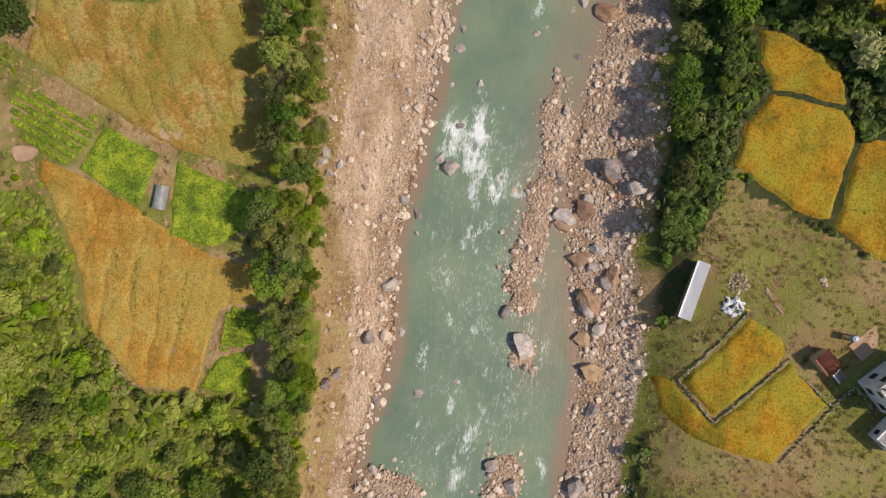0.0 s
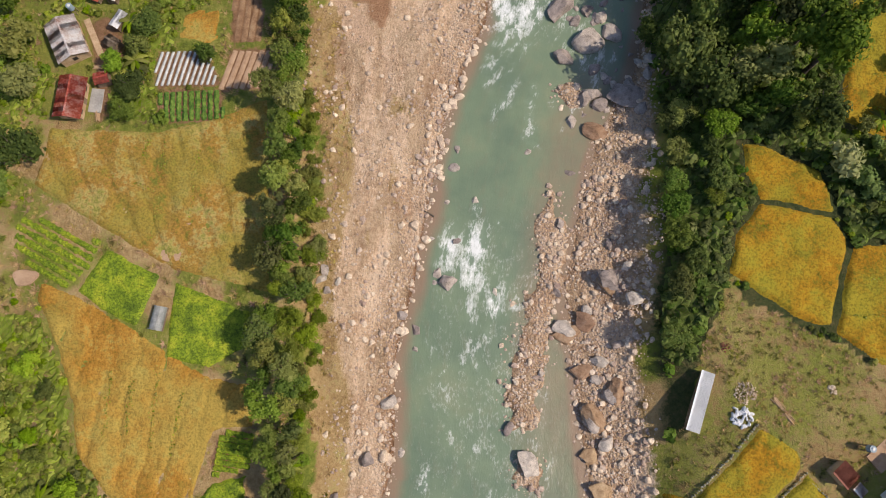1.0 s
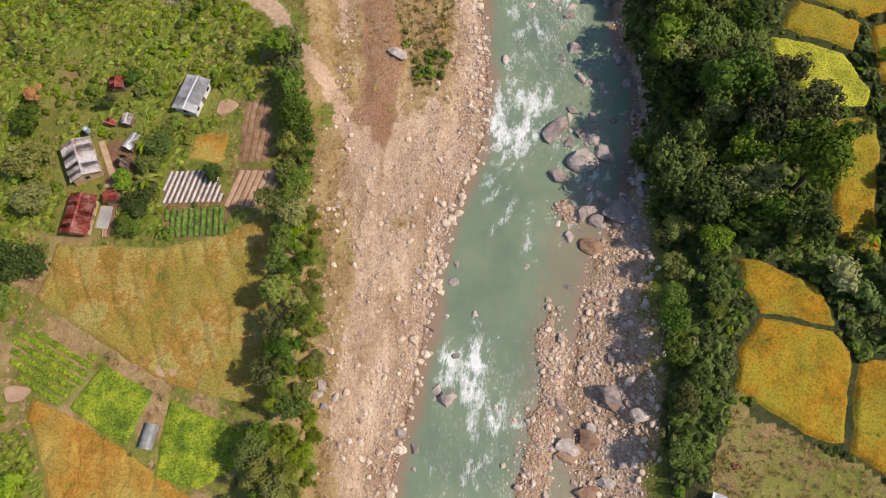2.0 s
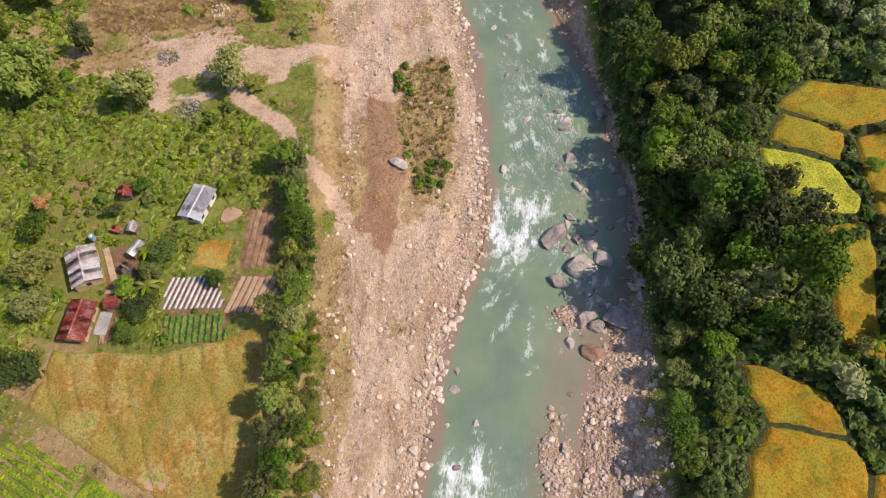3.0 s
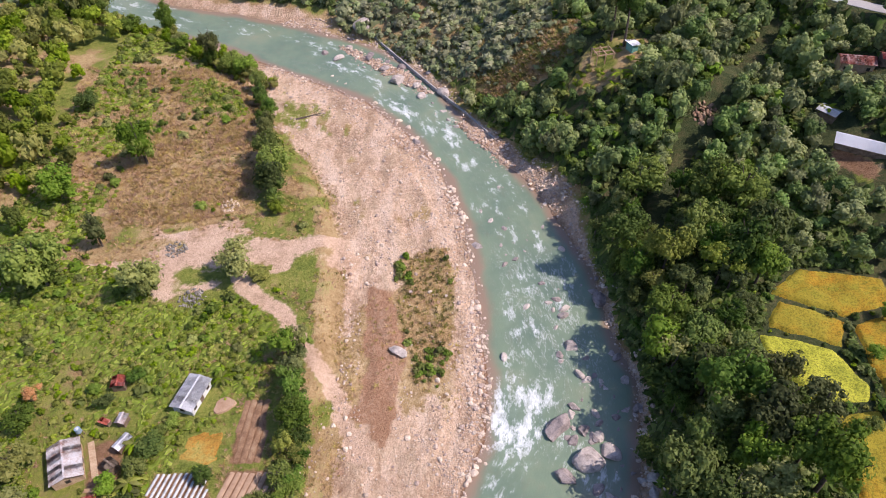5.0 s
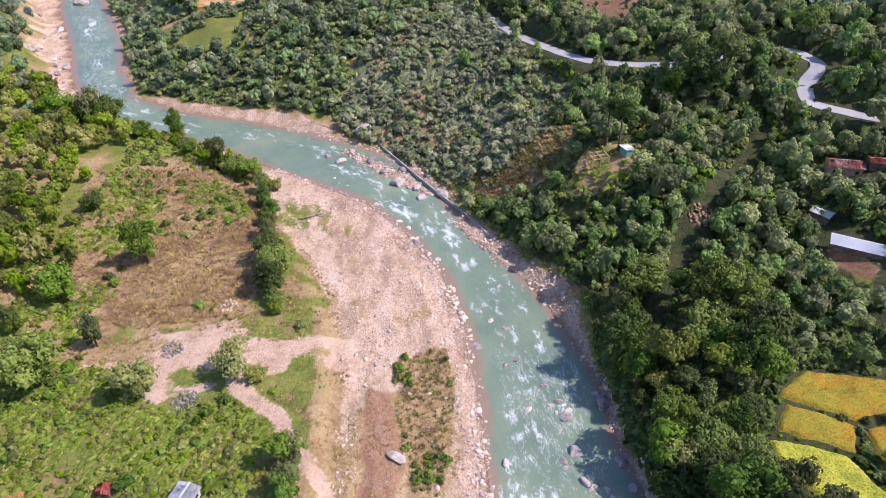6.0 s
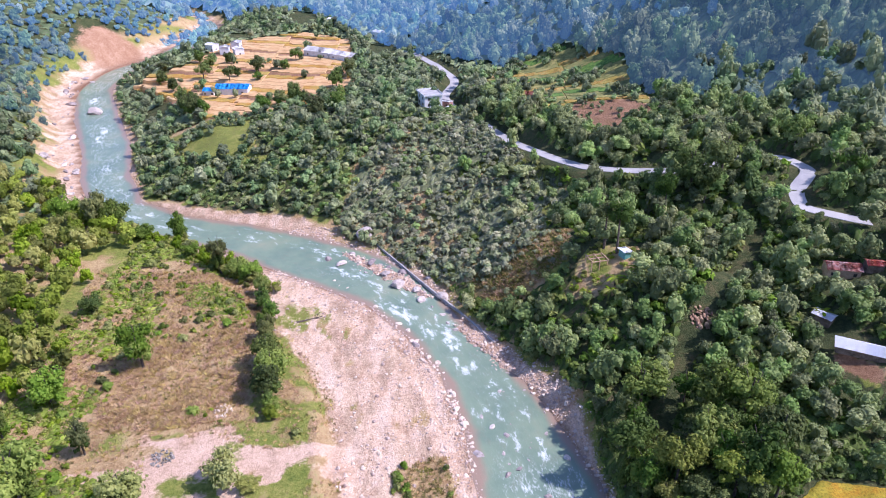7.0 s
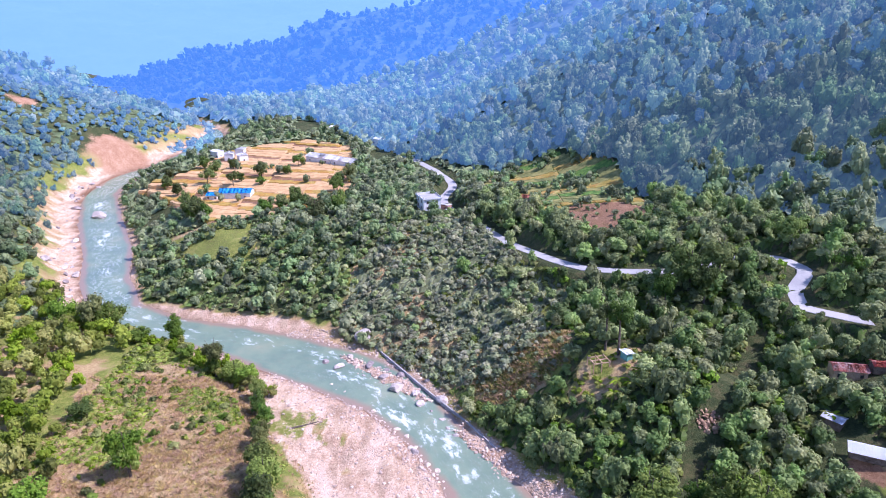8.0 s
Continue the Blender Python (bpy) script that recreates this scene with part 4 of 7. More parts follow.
def wooded(x, y, room=1.6):
    s, hw, p = river_frame(x, y)
    dr, dl = s - hw, -s - hw
    rw = np.interp(y, *EAST_RUBBLE) + np.interp(y, [40, 60, 112, 130], [3.5, -0.5, -0.5, 1.5])
    ok = (dr > rw) & (s > 0) | (s < 0) & (dl > 14) & (y > 235)
    for k in OPEN:
        ok &= ~inside(x, y, PLOTS[k]) & (edge_distance(x, y, PLOTS[k]) > room)
    for bx, by, br in BUILT:
        ok &= np.hypot(x - bx, y - by) > br
    d, _ = line_distance(x, y, ROAD)
    ok &= np.abs(d) > np.where(x < 60, 5.5, 4.5)
    g, _ = line_distance(x, y, GULLY)
    ok &= ~inside(x, y, PLOTS["scrub_hill"]) | (hash2(np.floor(x), np.floor(y), 5) < 0.1)
    return ok & (np.abs(g) > 3.0)


GULLY = [(48, 118), (62, 140), (75, 160), (95, 185)]

# the near wood on the east bank, tree by tree
def near_bank(x, y):
    s, hw, _ = river_frame(x, y)
    return wooded(x, y, 3.4) & (s - hw < 38)


for y0, y1, gap, r0, r1, squat, seed in ((-46, 45, 4.6, 1.7, 3.3, 1.0, 11), (45, 128, 5.6, 2.5, 6.0, 1.35, 18)):
    x, y, rng = field_of_points(28, 84, y0, y1, gap, near_bank, seed)
    for tx, ty in zip(x, y):
        r = r0 + (r1 - r0) * rng.uniform() ** 1.3
        tree(tx, ty, r, r * rng.uniform(1.7, 2.5) * squat, (LEAF_DARK, LEAF_DARK, LEAF, LEAF_BRIGHT)[int(rng.choice(4, p=(0.45, 0.15, 0.33, 0.07)))],
             "dark green broadleaf tree on the wooded river bank", "bank trees")

# woods farther off
x, y, rng = field_of_points(8, 150, 128, 340, 4.3, lambda x, y: wooded(x, y) & (line_distance(x, y, FOOT)[0] < 4), 12)
r = 1.8 + 3.4 * rng.uniform(size=len(x)) ** 1.5
x2, y2, rng = field_of_points(62, 130, -50, 128, 5.2, lambda x, y: wooded(x, y) & (river_frame(x, y)[0] - river_frame(x, y)[1] >= 36), 13)
x, y, r = np.append(x, x2), np.append(y, y2), np.append(r, 1.8 + 3.2 * rng.uniform(size=len(x2)) ** 1.5)
scatter("woodland", np.stack([x, y, height(x, y) + r * 0.9, r, r * rng.uniform(0.8, 1.7, len(x))], 1), MID, LEAF_MID, "mixed green woodland on the valley side", "woodland")

x, y, rng = field_of_points(-220, 30, 225, 620, 6.6, lambda x, y: wooded(x, y) & (river_frame(x, y)[0] > 0) & (line_distance(x, y, FOOT)[0] < 4), 14)
ok = fbm(x, y, 40, 91) > 0.42
x, y = x[ok], y[ok]
r = rng.uniform(2.4, 5.0, len(x))
scatter("valley_woodland", np.stack([x, y, height(x, y) + r * 0.9, r, r * rng.uniform(0.9, 1.4, len(x))], 1), FAR, LEAF_FAR, "green trees covering the valley floor", "woodland")

# the mountain's forest, in belts whose painted haze grows with distance


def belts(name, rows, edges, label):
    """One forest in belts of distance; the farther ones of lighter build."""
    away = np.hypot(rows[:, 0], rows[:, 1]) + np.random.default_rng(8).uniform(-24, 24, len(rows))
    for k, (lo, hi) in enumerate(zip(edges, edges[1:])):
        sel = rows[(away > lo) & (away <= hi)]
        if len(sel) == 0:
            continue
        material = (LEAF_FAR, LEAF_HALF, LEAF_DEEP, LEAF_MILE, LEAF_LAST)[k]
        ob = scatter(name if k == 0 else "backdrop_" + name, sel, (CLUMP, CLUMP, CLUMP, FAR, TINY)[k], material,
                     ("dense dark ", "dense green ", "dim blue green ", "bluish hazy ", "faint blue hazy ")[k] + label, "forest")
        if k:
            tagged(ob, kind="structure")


def slope_of_trees(x, y):
    ok = (line_distance(x, y, FOOT)[0] > 3) & (np.abs(np.arctan2(x, y)) < 0.68) & (np.hypot(x, y) < 620) & ~inside(x, y, PLOTS["farm"])
    return ok & (hash2(np.floor(x), np.floor(y), 3) < np.where(np.hypot(x, y) < 480, 1.0, 0.75)) & (fbm(x, y, 22, 37) > 0.22)


x, y, rng = field_of_points(-160, 400, 60, 640, 5.6, slope_of_trees, 15)
r = 2.4 + 4.6 * rng.uniform(size=len(x)) ** 1.7
east_rows = np.stack([x, y, height(x, y) + r * 0.8, r, r * rng.uniform(1.0, 1.9, len(x))], 1)
x, y, rng = field_of_points(-260, 460, 420, 1000, 10.0, lambda x, y: (line_distance(x, y, FOOT)[0] > 3) & (np.hypot(x, y) >= 615) & (np.hypot(x, y) < 800) & (np.abs(np.arctan2(x, y)) < 0.62), 25)
r = rng.uniform(4.5, 8.5, len(x))
east_rows = np.concatenate([east_rows, np.stack([x, y, height(x, y) + r * 0.8, r, r * rng.uniform(1.0, 1.6, len(x))], 1)])
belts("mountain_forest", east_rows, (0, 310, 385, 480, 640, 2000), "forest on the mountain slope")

x, y, rng = field_of_points(-480, -120, 225, 640, 6.2, lambda x, y: wooded(x, y) & (river_frame(x, y)[0] < 0) & (np.arctan2(x, y) > -0.7) & (np.hypot(x + 243, y - 497) > 24) & (np.hypot(x + 314, y - 509) > 9), 16)
r = 2.0 + 3.6 * rng.uniform(size=len(x)) ** 1.6
west_rows = np.stack([x, y, height(x, y) + r * 0.7, r, r * rng.uniform(0.8, 1.5, len(x))], 1)
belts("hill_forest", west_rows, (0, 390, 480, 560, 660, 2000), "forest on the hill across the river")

x, y, rng = field_of_points(-420, 0, 600, 780, 10.0, lambda x, y: (np.hypot(x, y) < 770) & (np.abs(river_frame(x, y)[0]) > 14) & ~inside(x, y, PLOTS["valley_fields"]) & (line_distance(x, y, FOOT)[0] < 4) & (y > 610), 17)
r = rng.uniform(4.0, 8, len(x))
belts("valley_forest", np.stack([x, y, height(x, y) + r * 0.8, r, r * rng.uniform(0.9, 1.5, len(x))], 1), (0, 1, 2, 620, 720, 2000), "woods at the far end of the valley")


def canopy(name, x0, x1, y0, y1, keep, material, label, seed, step=6.0, lift=0.6, deep=3.0, kind="structure", category="forest"):
    """The closed roof of a far forest: an uneven sheet over the ground from which single crowns stand out."""
    xs, ys = np.arange(x0, x1, step), np.arange(y0, y1, step)
    X, Y = np.meshgrid(xs, ys)
    x, y = X.ravel() + step * 0.7 * (hash2(X.ravel(), Y.ravel(), 1) - 0.5), Y.ravel() + step * 0.7 * (hash2(X.ravel(), Y.ravel(), 2) - 0.5)
    ok = keep(x, y).reshape(X.shape)
    cell = ok[:-1, :-1] & ok[1:, :-1] & ok[:-1, 1:] & ok[1:, 1:]
    i = (np.arange(len(ys) - 1)[:, None] * len(xs) + np.arange(len(xs) - 1)[None])[cell]
    used, f = np.unique(np.stack([i, i + 1, i + 1 + len(xs), i + len(xs)], 1), return_inverse=True)
    x, y = x[used], y[used]
    z = height(x, y) + lift + deep * hash2(np.floor(x * 7), np.floor(y * 7), seed) ** 1.5 + deep * 0.8 * (fbm(x, y, deep * 6, seed) - 0.5)
    ob = new(name, mesh_of(name, np.stack([x, y, z], 1), f.reshape(-1, 4), material, step > 4))
    attribute(ob.data, "own", hash2(np.floor(x * 5), np.floor(y * 5), seed))
    return tagged(ob, label, category, kind=kind)


# most of these roofs share the leaf materials with haze emission
canopy("backdrop_canopy", -260, 600, 380, 1300, lambda x, y: (line_distance(x, y, FOOT)[0] > 3) & (np.hypot(x, y) >= 600) & (np.hypot(x, y) < 800) & (np.abs(np.arctan2(x, y)) < 0.75), LEAF_LAST, "closed forest roof on the farthest slope, blue with painted haze", 52, 6.5, 0.6, 3.5)
canopy("backdrop_canopy", -900, -120, 420, 1300, lambda x, y: (river_frame(x, y)[0] < 0) & (-river_frame(x, y)[0] - river_frame(x, y)[1] > 18) & (np.hypot(x, y) >= 640) & (np.hypot(x, y) < 770) & (np.arctan2(x, y) > -0.75), LEAF_LAST, "closed forest roof beyond the hill, blue with painted haze", 54, 6.5, 0.6, 5)
canopy("backdrop_canopy", -400, 0, 640, 780, lambda x, y: (np.hypot(x, y) < 770) & (river_frame(x, y)[0] > 12) & (line_distance(x, y, FOOT)[0] < 8), LEAF_LAST, "closed woods at the far end of the valley, blue with painted haze", 55, 6.5, 0.6, 5)
canopy("mountain_canopy", -60, 400, 60, 520, lambda x, y: (line_distance(x, y, FOOT)[0] > 6) & (np.hypot(x, y) < 480) & (np.abs(np.arctan2(x, y)) < 0.75) & ~inside(x, y, PLOTS["farm"]), LEAF_HALF, "undergrowth with painted haze between the trees of the mountain slope", 56, 2.6, 0.8, 2.2)
canopy("backdrop_canopy", -200, 420, 300, 640, lambda x, y: (line_distance(x, y, FOOT)[0] > 4) & (np.hypot(x, y) >= 476) & (np.hypot(x, y) < 610) & (np.abs(np.arctan2(x, y)) < 0.72), LEAF_DEEP, "undergrowth with painted haze between the trees of the high slope", 64, 4.0, 0.8, 2.5)
canopy("hill_canopy", -480, -120, 230, 620, lambda x, y: (river_frame(x, y)[0] < 0) & (-river_frame(x, y)[0] - river_frame(x, y)[1] > 20) & (np.hypot(x + 243, y - 497) > 27) & (np.hypot(x + 314, y - 509) > 11) & (np.hypot(x, y) < 640) & (np.arctan2(x, y) > -0.72), LEAF_FAR, "green undergrowth between the trees of the hill", 53, 2.6, -0.4, 1.6)
# slope thicket: dark leaf colour paints shade into the gaps between trees
canopy("slope_thicket", -30, 150, 112, 345, lambda x, y: wooded(x, y, 0.5) & ~inside(x, y, PLOTS["scrub_hill"]) & (line_distance(x, y, FOOT)[0] < 9), LEAF_DARK, "thicket of low bushes under the slope trees, darkened to paint their shade", 57, 1.2, -0.5, 1.5, "stuff", "thicket")
canopy("hill_thicket", -46, 48, 182, 305, lambda x, y: inside(x, y, PLOTS["scrub_hill"]) & (fbm(x, y, 14, 58) > 0.4), LEAF_GREY, "grey green thicket covering the hillside", 58, 1.2, 0.0, 1.4, "stuff", "thicket")
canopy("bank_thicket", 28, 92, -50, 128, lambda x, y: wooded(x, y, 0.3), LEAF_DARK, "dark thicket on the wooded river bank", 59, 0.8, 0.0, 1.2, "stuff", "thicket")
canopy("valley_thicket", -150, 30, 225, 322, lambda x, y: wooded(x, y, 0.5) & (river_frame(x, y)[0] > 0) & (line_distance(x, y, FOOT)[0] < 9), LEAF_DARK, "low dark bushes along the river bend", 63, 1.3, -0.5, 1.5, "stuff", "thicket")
canopy("valley_thicket", -220, 30, 322, 620, lambda x, y: wooded(x, y, 1.0) & (river_frame(x, y)[0] > 0) & (line_distance(x, y, FOOT)[0] < 9) & (fbm(x, y, 40, 91) > 0.39), LEAF_FAR, "bushes under the trees of the valley floor", 60, 2.6, 0.0, 2.0, "stuff", "thicket")

# hedge of trees along the west terrace
for k in range(84):
    hy = -47 + (k // 2) * 3.2 + RNG.uniform(-1, 1)
    back = k % 2 * RNG.uniform(2.0, 4.6) * (1.0 if hy < 48 else 0.4)
    hx = np.interp(hy, [-46, -20, 0, 20, 40, 60, 90], [-25.5, -24.8, -25.6, -25.8, -26.6, -28.4, -32]) - back + RNG.uniform(-1.2, 1.2)
    r = RNG.uniform(1.6, 3.1)
    if any(inside(np.array([hx - 1.2]), np.array([hy]), PLOTS[q])[0] for q in ("greens", "mustard", "tilled", "tilled_long", "rice_upper", "rice_lower")):
        hx += 2.6
    if -31 < hy < -9:
        hx, r = max(hx, -28.2), min(r, 2.0)
    tree(hx, hy, r, r * RNG.uniform(2.1, 3.1) + (3.2 if hy < 48 else 1.2), (LEAF, LEAF_DARK, LEAF_BRIGHT)[int(RNG.choice(3, p=(0.5, 0.35, 0.15)))], "green tree in a hedge beside the terraced fields", "hedge trees")

for k in range(46):
    hy = -46 + k * 2.1 + RNG.uniform(-0.8, 0.8)
    hx = np.interp(hy, [-46, -20, 0, 20, 40, 52], [-24.2, -23.2, -23, -23.4, -25, -26.4]) + RNG.uniform(-1.6, 1.0)
    r = RNG.uniform(1.1, 2.4)
    tree(hx, hy, r, r * RNG.uniform(1.3, 2.0), (LEAF_BRIGHT, LEAF)[int(RNG.uniform() < 0.4)], "bright green bush on the outer side of the hedge", "hedge bushes")

# ---- fields ----


def grid_in(poly, step, wob=0.0, seed=1):
    xs = np.arange(min(p[0] for p in poly) - 1, max(p[0] for p in poly) + 1, step)
    ys = np.arange(min(p[1] for p in poly) - 1, max(p[1] for p in poly) + 1, step)
    X, Y = np.meshgrid(xs, ys)
    x, y = X.ravel(), Y.ravel()
    jx, jy = x + (fbm(x, y, 3, seed) - 0.5) * 2 * wob, y + (fbm(x, y, 3, seed + 9) - 0.5) * 2 * wob
    ok = inside(jx, jy, poly).reshape(X.shape)
    d = np.where(ok.ravel(), edge_distance(jx, jy, poly), 0)
    cell = ok[:-1, :-1] | ok[1:, :-1] | ok[:-1, 1:] | ok[1:, 1:]
    nx = len(xs)
    i = (np.arange(len(ys) - 1)[:, None] * nx + np.arange(nx - 1)[None, :])[cell]
    faces = np.stack([i, i + 1, i + 1 + nx, i + nx], 1)
    used, faces = np.unique(faces, return_inverse=True)
    return x[used], y[used], d[used], faces.reshape(-1, 4)


def crop(name, plot, material, tall, label, step=0.4, rough=0.25, wob=0.5, category="field", seed=1, rows=None):
    """A standing crop over one plot: an uneven canopy that drops to the ground along its edge."""
    x, y, d, f = grid_in(PLOTS[plot], step, wob, seed)
    rng = np.random.default_rng(seed)
    if rows:
        turn, gap, deep = rows
        u = (x * math.cos(radians(turn)) + y * math.sin(radians(turn))) / gap + 1.3 * fbm(x, y, 11, seed + 7)
        tall = tall * (1 - deep * smooth(0.9, 1.0, np.abs(np.cos(math.pi * u))) * smooth(0.35, 0.5, fbm(x, y, 8, seed + 8)))
    lodged = smooth(0.45, 0.62, fbm(x, y, 4.5, seed + 3))
    z = height(x, y) - 0.12 + smooth(0, 0.8, d) * (tall * (1 - 0.35 * lodged) + rough * 0.35 * (rng.uniform(0, 1, len(x)) - 0.5) + 0.3 * (fbm(x, y, 2.5, seed + 5) - 0.5))
    return tagged(new(name, mesh_of(name, np.stack([x, y, z], 1), f, material, True)), label, category)


for k, plot in enumerate(("rice_r1", "rice_r2", "rice_r3", "rice_r4", "rice_r5", "rice_r6", "rice_r7", "rice_r8", "rice_r9")):
    crop("rice_field", plot, RICE, 0.75, "ripe golden orange rice field on a terrace", seed=20 + k)
crop("rice_field", "rice_lit", RICE_LIT, 0.6, "bright yellow green rice field, partly flattened", seed=31, rough=0.35)
crop("rice_field", "rice_upper", RICE_DRY, 0.55, "half-cut brown and golden rice field with flattened straw", seed=32, rows=(24, 4.4, 0.5))
crop("rice_field", "rice_lower", RICE_DRY2, 0.5, "golden brown ripe rice field beside vegetable beds", seed=33, rows=(-6, 4.6, 0.55))
crop("mustard_field", "mustard", GREENS, 0.5, "bright yellow green mustard crop", seed=34, rough=0.45, step=0.35)
crop("bean_bed", "veg_mid", GREENS, 0.45, "bright green leafy vegetable bed", seed=35, rough=0.45, step=0.35)
crop("bean_bed", "greens_low", GREENS, 0.7, "lush yellow green vegetable patch beside the hedge", seed=37, rough=0.9, step=0.35, wob=1.2)
crop("straw_patch", "straw", RICE_DRY2, 0.25, "small patch of yellow straw stubble", seed=36, wob=1.2)


def rows_in(name, plot, across, gap, wide, tall, material, label, parts, leafy=0.0, soil=None):
    """A bed of planted rows: one ridge a row, each a part."""
    poly = PLOTS[plot]
    cx, cy = sum(p[0] for p in poly) / len(poly), sum(p[1] for p in poly) / len(poly)
    root = new(name)
    base = ground_at(cx, cy)
    root.location = (cx, cy, base)
    ca, sa = math.cos(radians(across)), math.sin(radians(across))
    rng = np.random.default_rng(len(label))
    for k in range(-40, 41):
        u = k * gap
        v = np.arange(-30, 30, 0.3)
        x, y = cx + u * ca - v * sa, cy + u * sa + v * ca
        ok = inside(x, y, poly)
        if ok.sum() < 5:
            continue
        x, y = x[ok], y[ok]
        m = len(x)
        prof = np.array([(-1, -0.08), (-0.7, 0.6), (0, 1.0), (0.7, 0.6), (1, -0.08)])
        w = wide * (1 + leafy * rng.uniform(-0.5, 0.5, (m, 1)))
        off = prof[None, :, 0] * w + leafy * rng.uniform(-0.1, 0.1, (m, 5))
        z = height(x, y)[:, None] + prof[None, :, 1] * tall * (1 + leafy * rng.uniform(-0.6, 0.6, (m, 5)))
        z[0], z[-1] = z[0].min() - 0.05, z[-1].min() - 0.05
        V = np.stack([x[:, None] + off * ca - cx, y[:, None] + off * sa - cy, z - base], 2).reshape(-1, 3)
        i = (np.arange(m - 1)[:, None] * 5 + np.arange(4)[None]).ravel()
        ob = new(parts, mesh_of(parts, V, np.stack([i, i + 1, i + 6, i + 5], 1), material, leafy == 0))
        ob.parent = root
    return tagged(root, label, "vegetable bed")


rows_in("mulched_bed", "mulch", -14, 1.0, 0.28, 0.28, FILM, "vegetable bed with ridges covered in silver plastic film", "film_ridge")
rows_in("leafy_bed", "rows", 4, 1.15, 0.46, 0.5, GREENS_DARK, "bed of dark green leafy vegetable rows", "planted_ridge", 0.6)
rows_in("tilled_bed", "tilled", -16, 1.2, 0.5, 0.07, PALE_SOIL, "bare reddish brown tilled bed with shallow furrows", "furrow_ridge")
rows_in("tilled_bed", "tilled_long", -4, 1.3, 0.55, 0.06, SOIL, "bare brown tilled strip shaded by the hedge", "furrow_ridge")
rows_in("greens_bed", "greens", 82, 1.0, 0.5, 0.35, GREENS, "small square bed of bright green rows", "planted_ridge", 0.5)
rows_in("greens_bed", "veg_west", 62, 1.5, 0.55, 0.4, GREENS, "bed of green vegetable rows on a slope", "planted_ridge", 0.6)

# ---- terraces of the far valley ----


def terraces(plot, deep, materials, name, label, step=2.5, drop=0.5, seed=3, flat=1.0):
    """Stepped plots, one object each, running across a sloping field."""
    poly = PLOTS[plot]
    x, y, d, f = grid_in(poly, step, 3.0, seed)
    z = height(x, y)
    fx, fy = x[f].mean(1), y[f].mean(1)
    if plot == "farm":
        f = f[~inside(fx, fy, PLOTS["clearing"])]
        fx, fy = x[f].mean(1), y[f].mean(1)
    u = fy + 0.25 * fx + 9 * (fbm(fx, fy, 45, seed + 2) - 0.5)
    band = np.floor(u / deep) + 100 * np.floor((fx + 20 * fbm(fx, fy, 60, seed + 3)) / 34)
    for k, b in enumerate(np.unique(band)):
        sel = f[band == b]
        if len(sel) < 6 or (plot == "valley_fields" and k % 7 == 3):
            continue
        used, inv = np.unique(sel, return_inverse=True)
        px, py = x[used], y[used]
        level = float(np.median(z[used]))
        cx, cy = px.mean(), py.mean()
        top = np.stack([cx + (px - cx) * 0.97, cy + (py - cy) * 0.9, z[used] * (1 - flat) + flat * np.maximum(z[used], level) + drop + 0.25 * (fbm(px, py, 3, 5) - 0.5)], 1)
        low = np.stack([px, py, z[used] - 0.5], 1)
        faces = inv.reshape(-1, 4)
        edges = {}
        for q in faces:
            for i in range(4):
                e = (q[i], q[(i + 1) % 4])
                edges[e] = edges.get(e, 0) + 1
        m = len(px)
        side = [(b2, a2, a2 + m, b2 + m) for (a2, b2) in edges if (b2, a2) not in edges]
        me = mesh_of(name, np.concatenate([top, low]), np.concatenate([faces, np.array(side)]), materials[k % len(materials)])
        tagged(new(name, me), label, "field", "valley terraces")


terraces("valley_fields", 7.0, (PALE_GOLD, RICE_DRY2, PALE_GOLD, PALE_GOLD), "rice_terrace", "harvested golden rice terrace on the valley floor")
terraces("farm", 6.0, (DULL_GREEN, RICE_DRY, DULL_GREEN, DULL_GREEN, GREENS_DARK), "rice_terrace", "yellow green farm terrace above the road", 2.0, 0.4, 8, 0.0)

# ---- stones ----


def rock_mesh(name, rng, sub, material, flat=0.7, cuts=12):
    bm = bmesh.new()
    bmesh.ops.create_icosphere(bm, subdivisions=sub, radius=1)
    planes = [(Vector(rng.normal(size=3)).normalized(), rng.uniform(0.5, 0.85)) for _ in range(cuts)]
    seed = Vector(rng.uniform(-50, 50, 3))
    for v in bm.verts:
        for d, c in planes:
            over = v.co.dot(d) - c
            if over > 0:
                v.co -= d * over
        v.co *= 1 + 0.1 * noise.noise(v.co * 1.6 + seed) + 0.05 * noise.noise(v.co * 5 + seed) + 0.03 * noise.noise(v.co * 11 + seed)
        v.co.z *= flat
    me = bpy.data.meshes.new(name)
    bm.to_mesh(me)
    bm.free()
    me.materials.append(material)
    for q in me.polygons:
        q.use_smooth = False
    return me


ROCKS = [rock_mesh("boulder", RNG, 4, BOULDER, 0.55 + 0.05 * (k % 5)) for k in range(9)]
SMALL_ROCKS = [rock_mesh("boulder", RNG, 3, BOULDER, 0.6 + 0.05 * (k % 4), 10) for k in range(8)]
LEDGE_ROCKS = [rock_mesh("rock_ledge", RNG, 4, TAN_STONE, 0.45, 16) for k in range(3)]
LEDGES = [(22.1, 4.8, 2.2), (25.7, 7.0, 1.8), (29.8, 13.8, 2.0), (27.2, -10.3, 2.4), (30.8, -5.2, 1.9), (24.7, -1.7, 1.7), (28.8, 43.3, 2.2), (28.2, -22.3, 2.0), (26.2, -16.3, 1.6)]
PEBBLES = [rock_mesh("stone", RNG, 2, STONE, 0.6, 5) for k in range(8)]


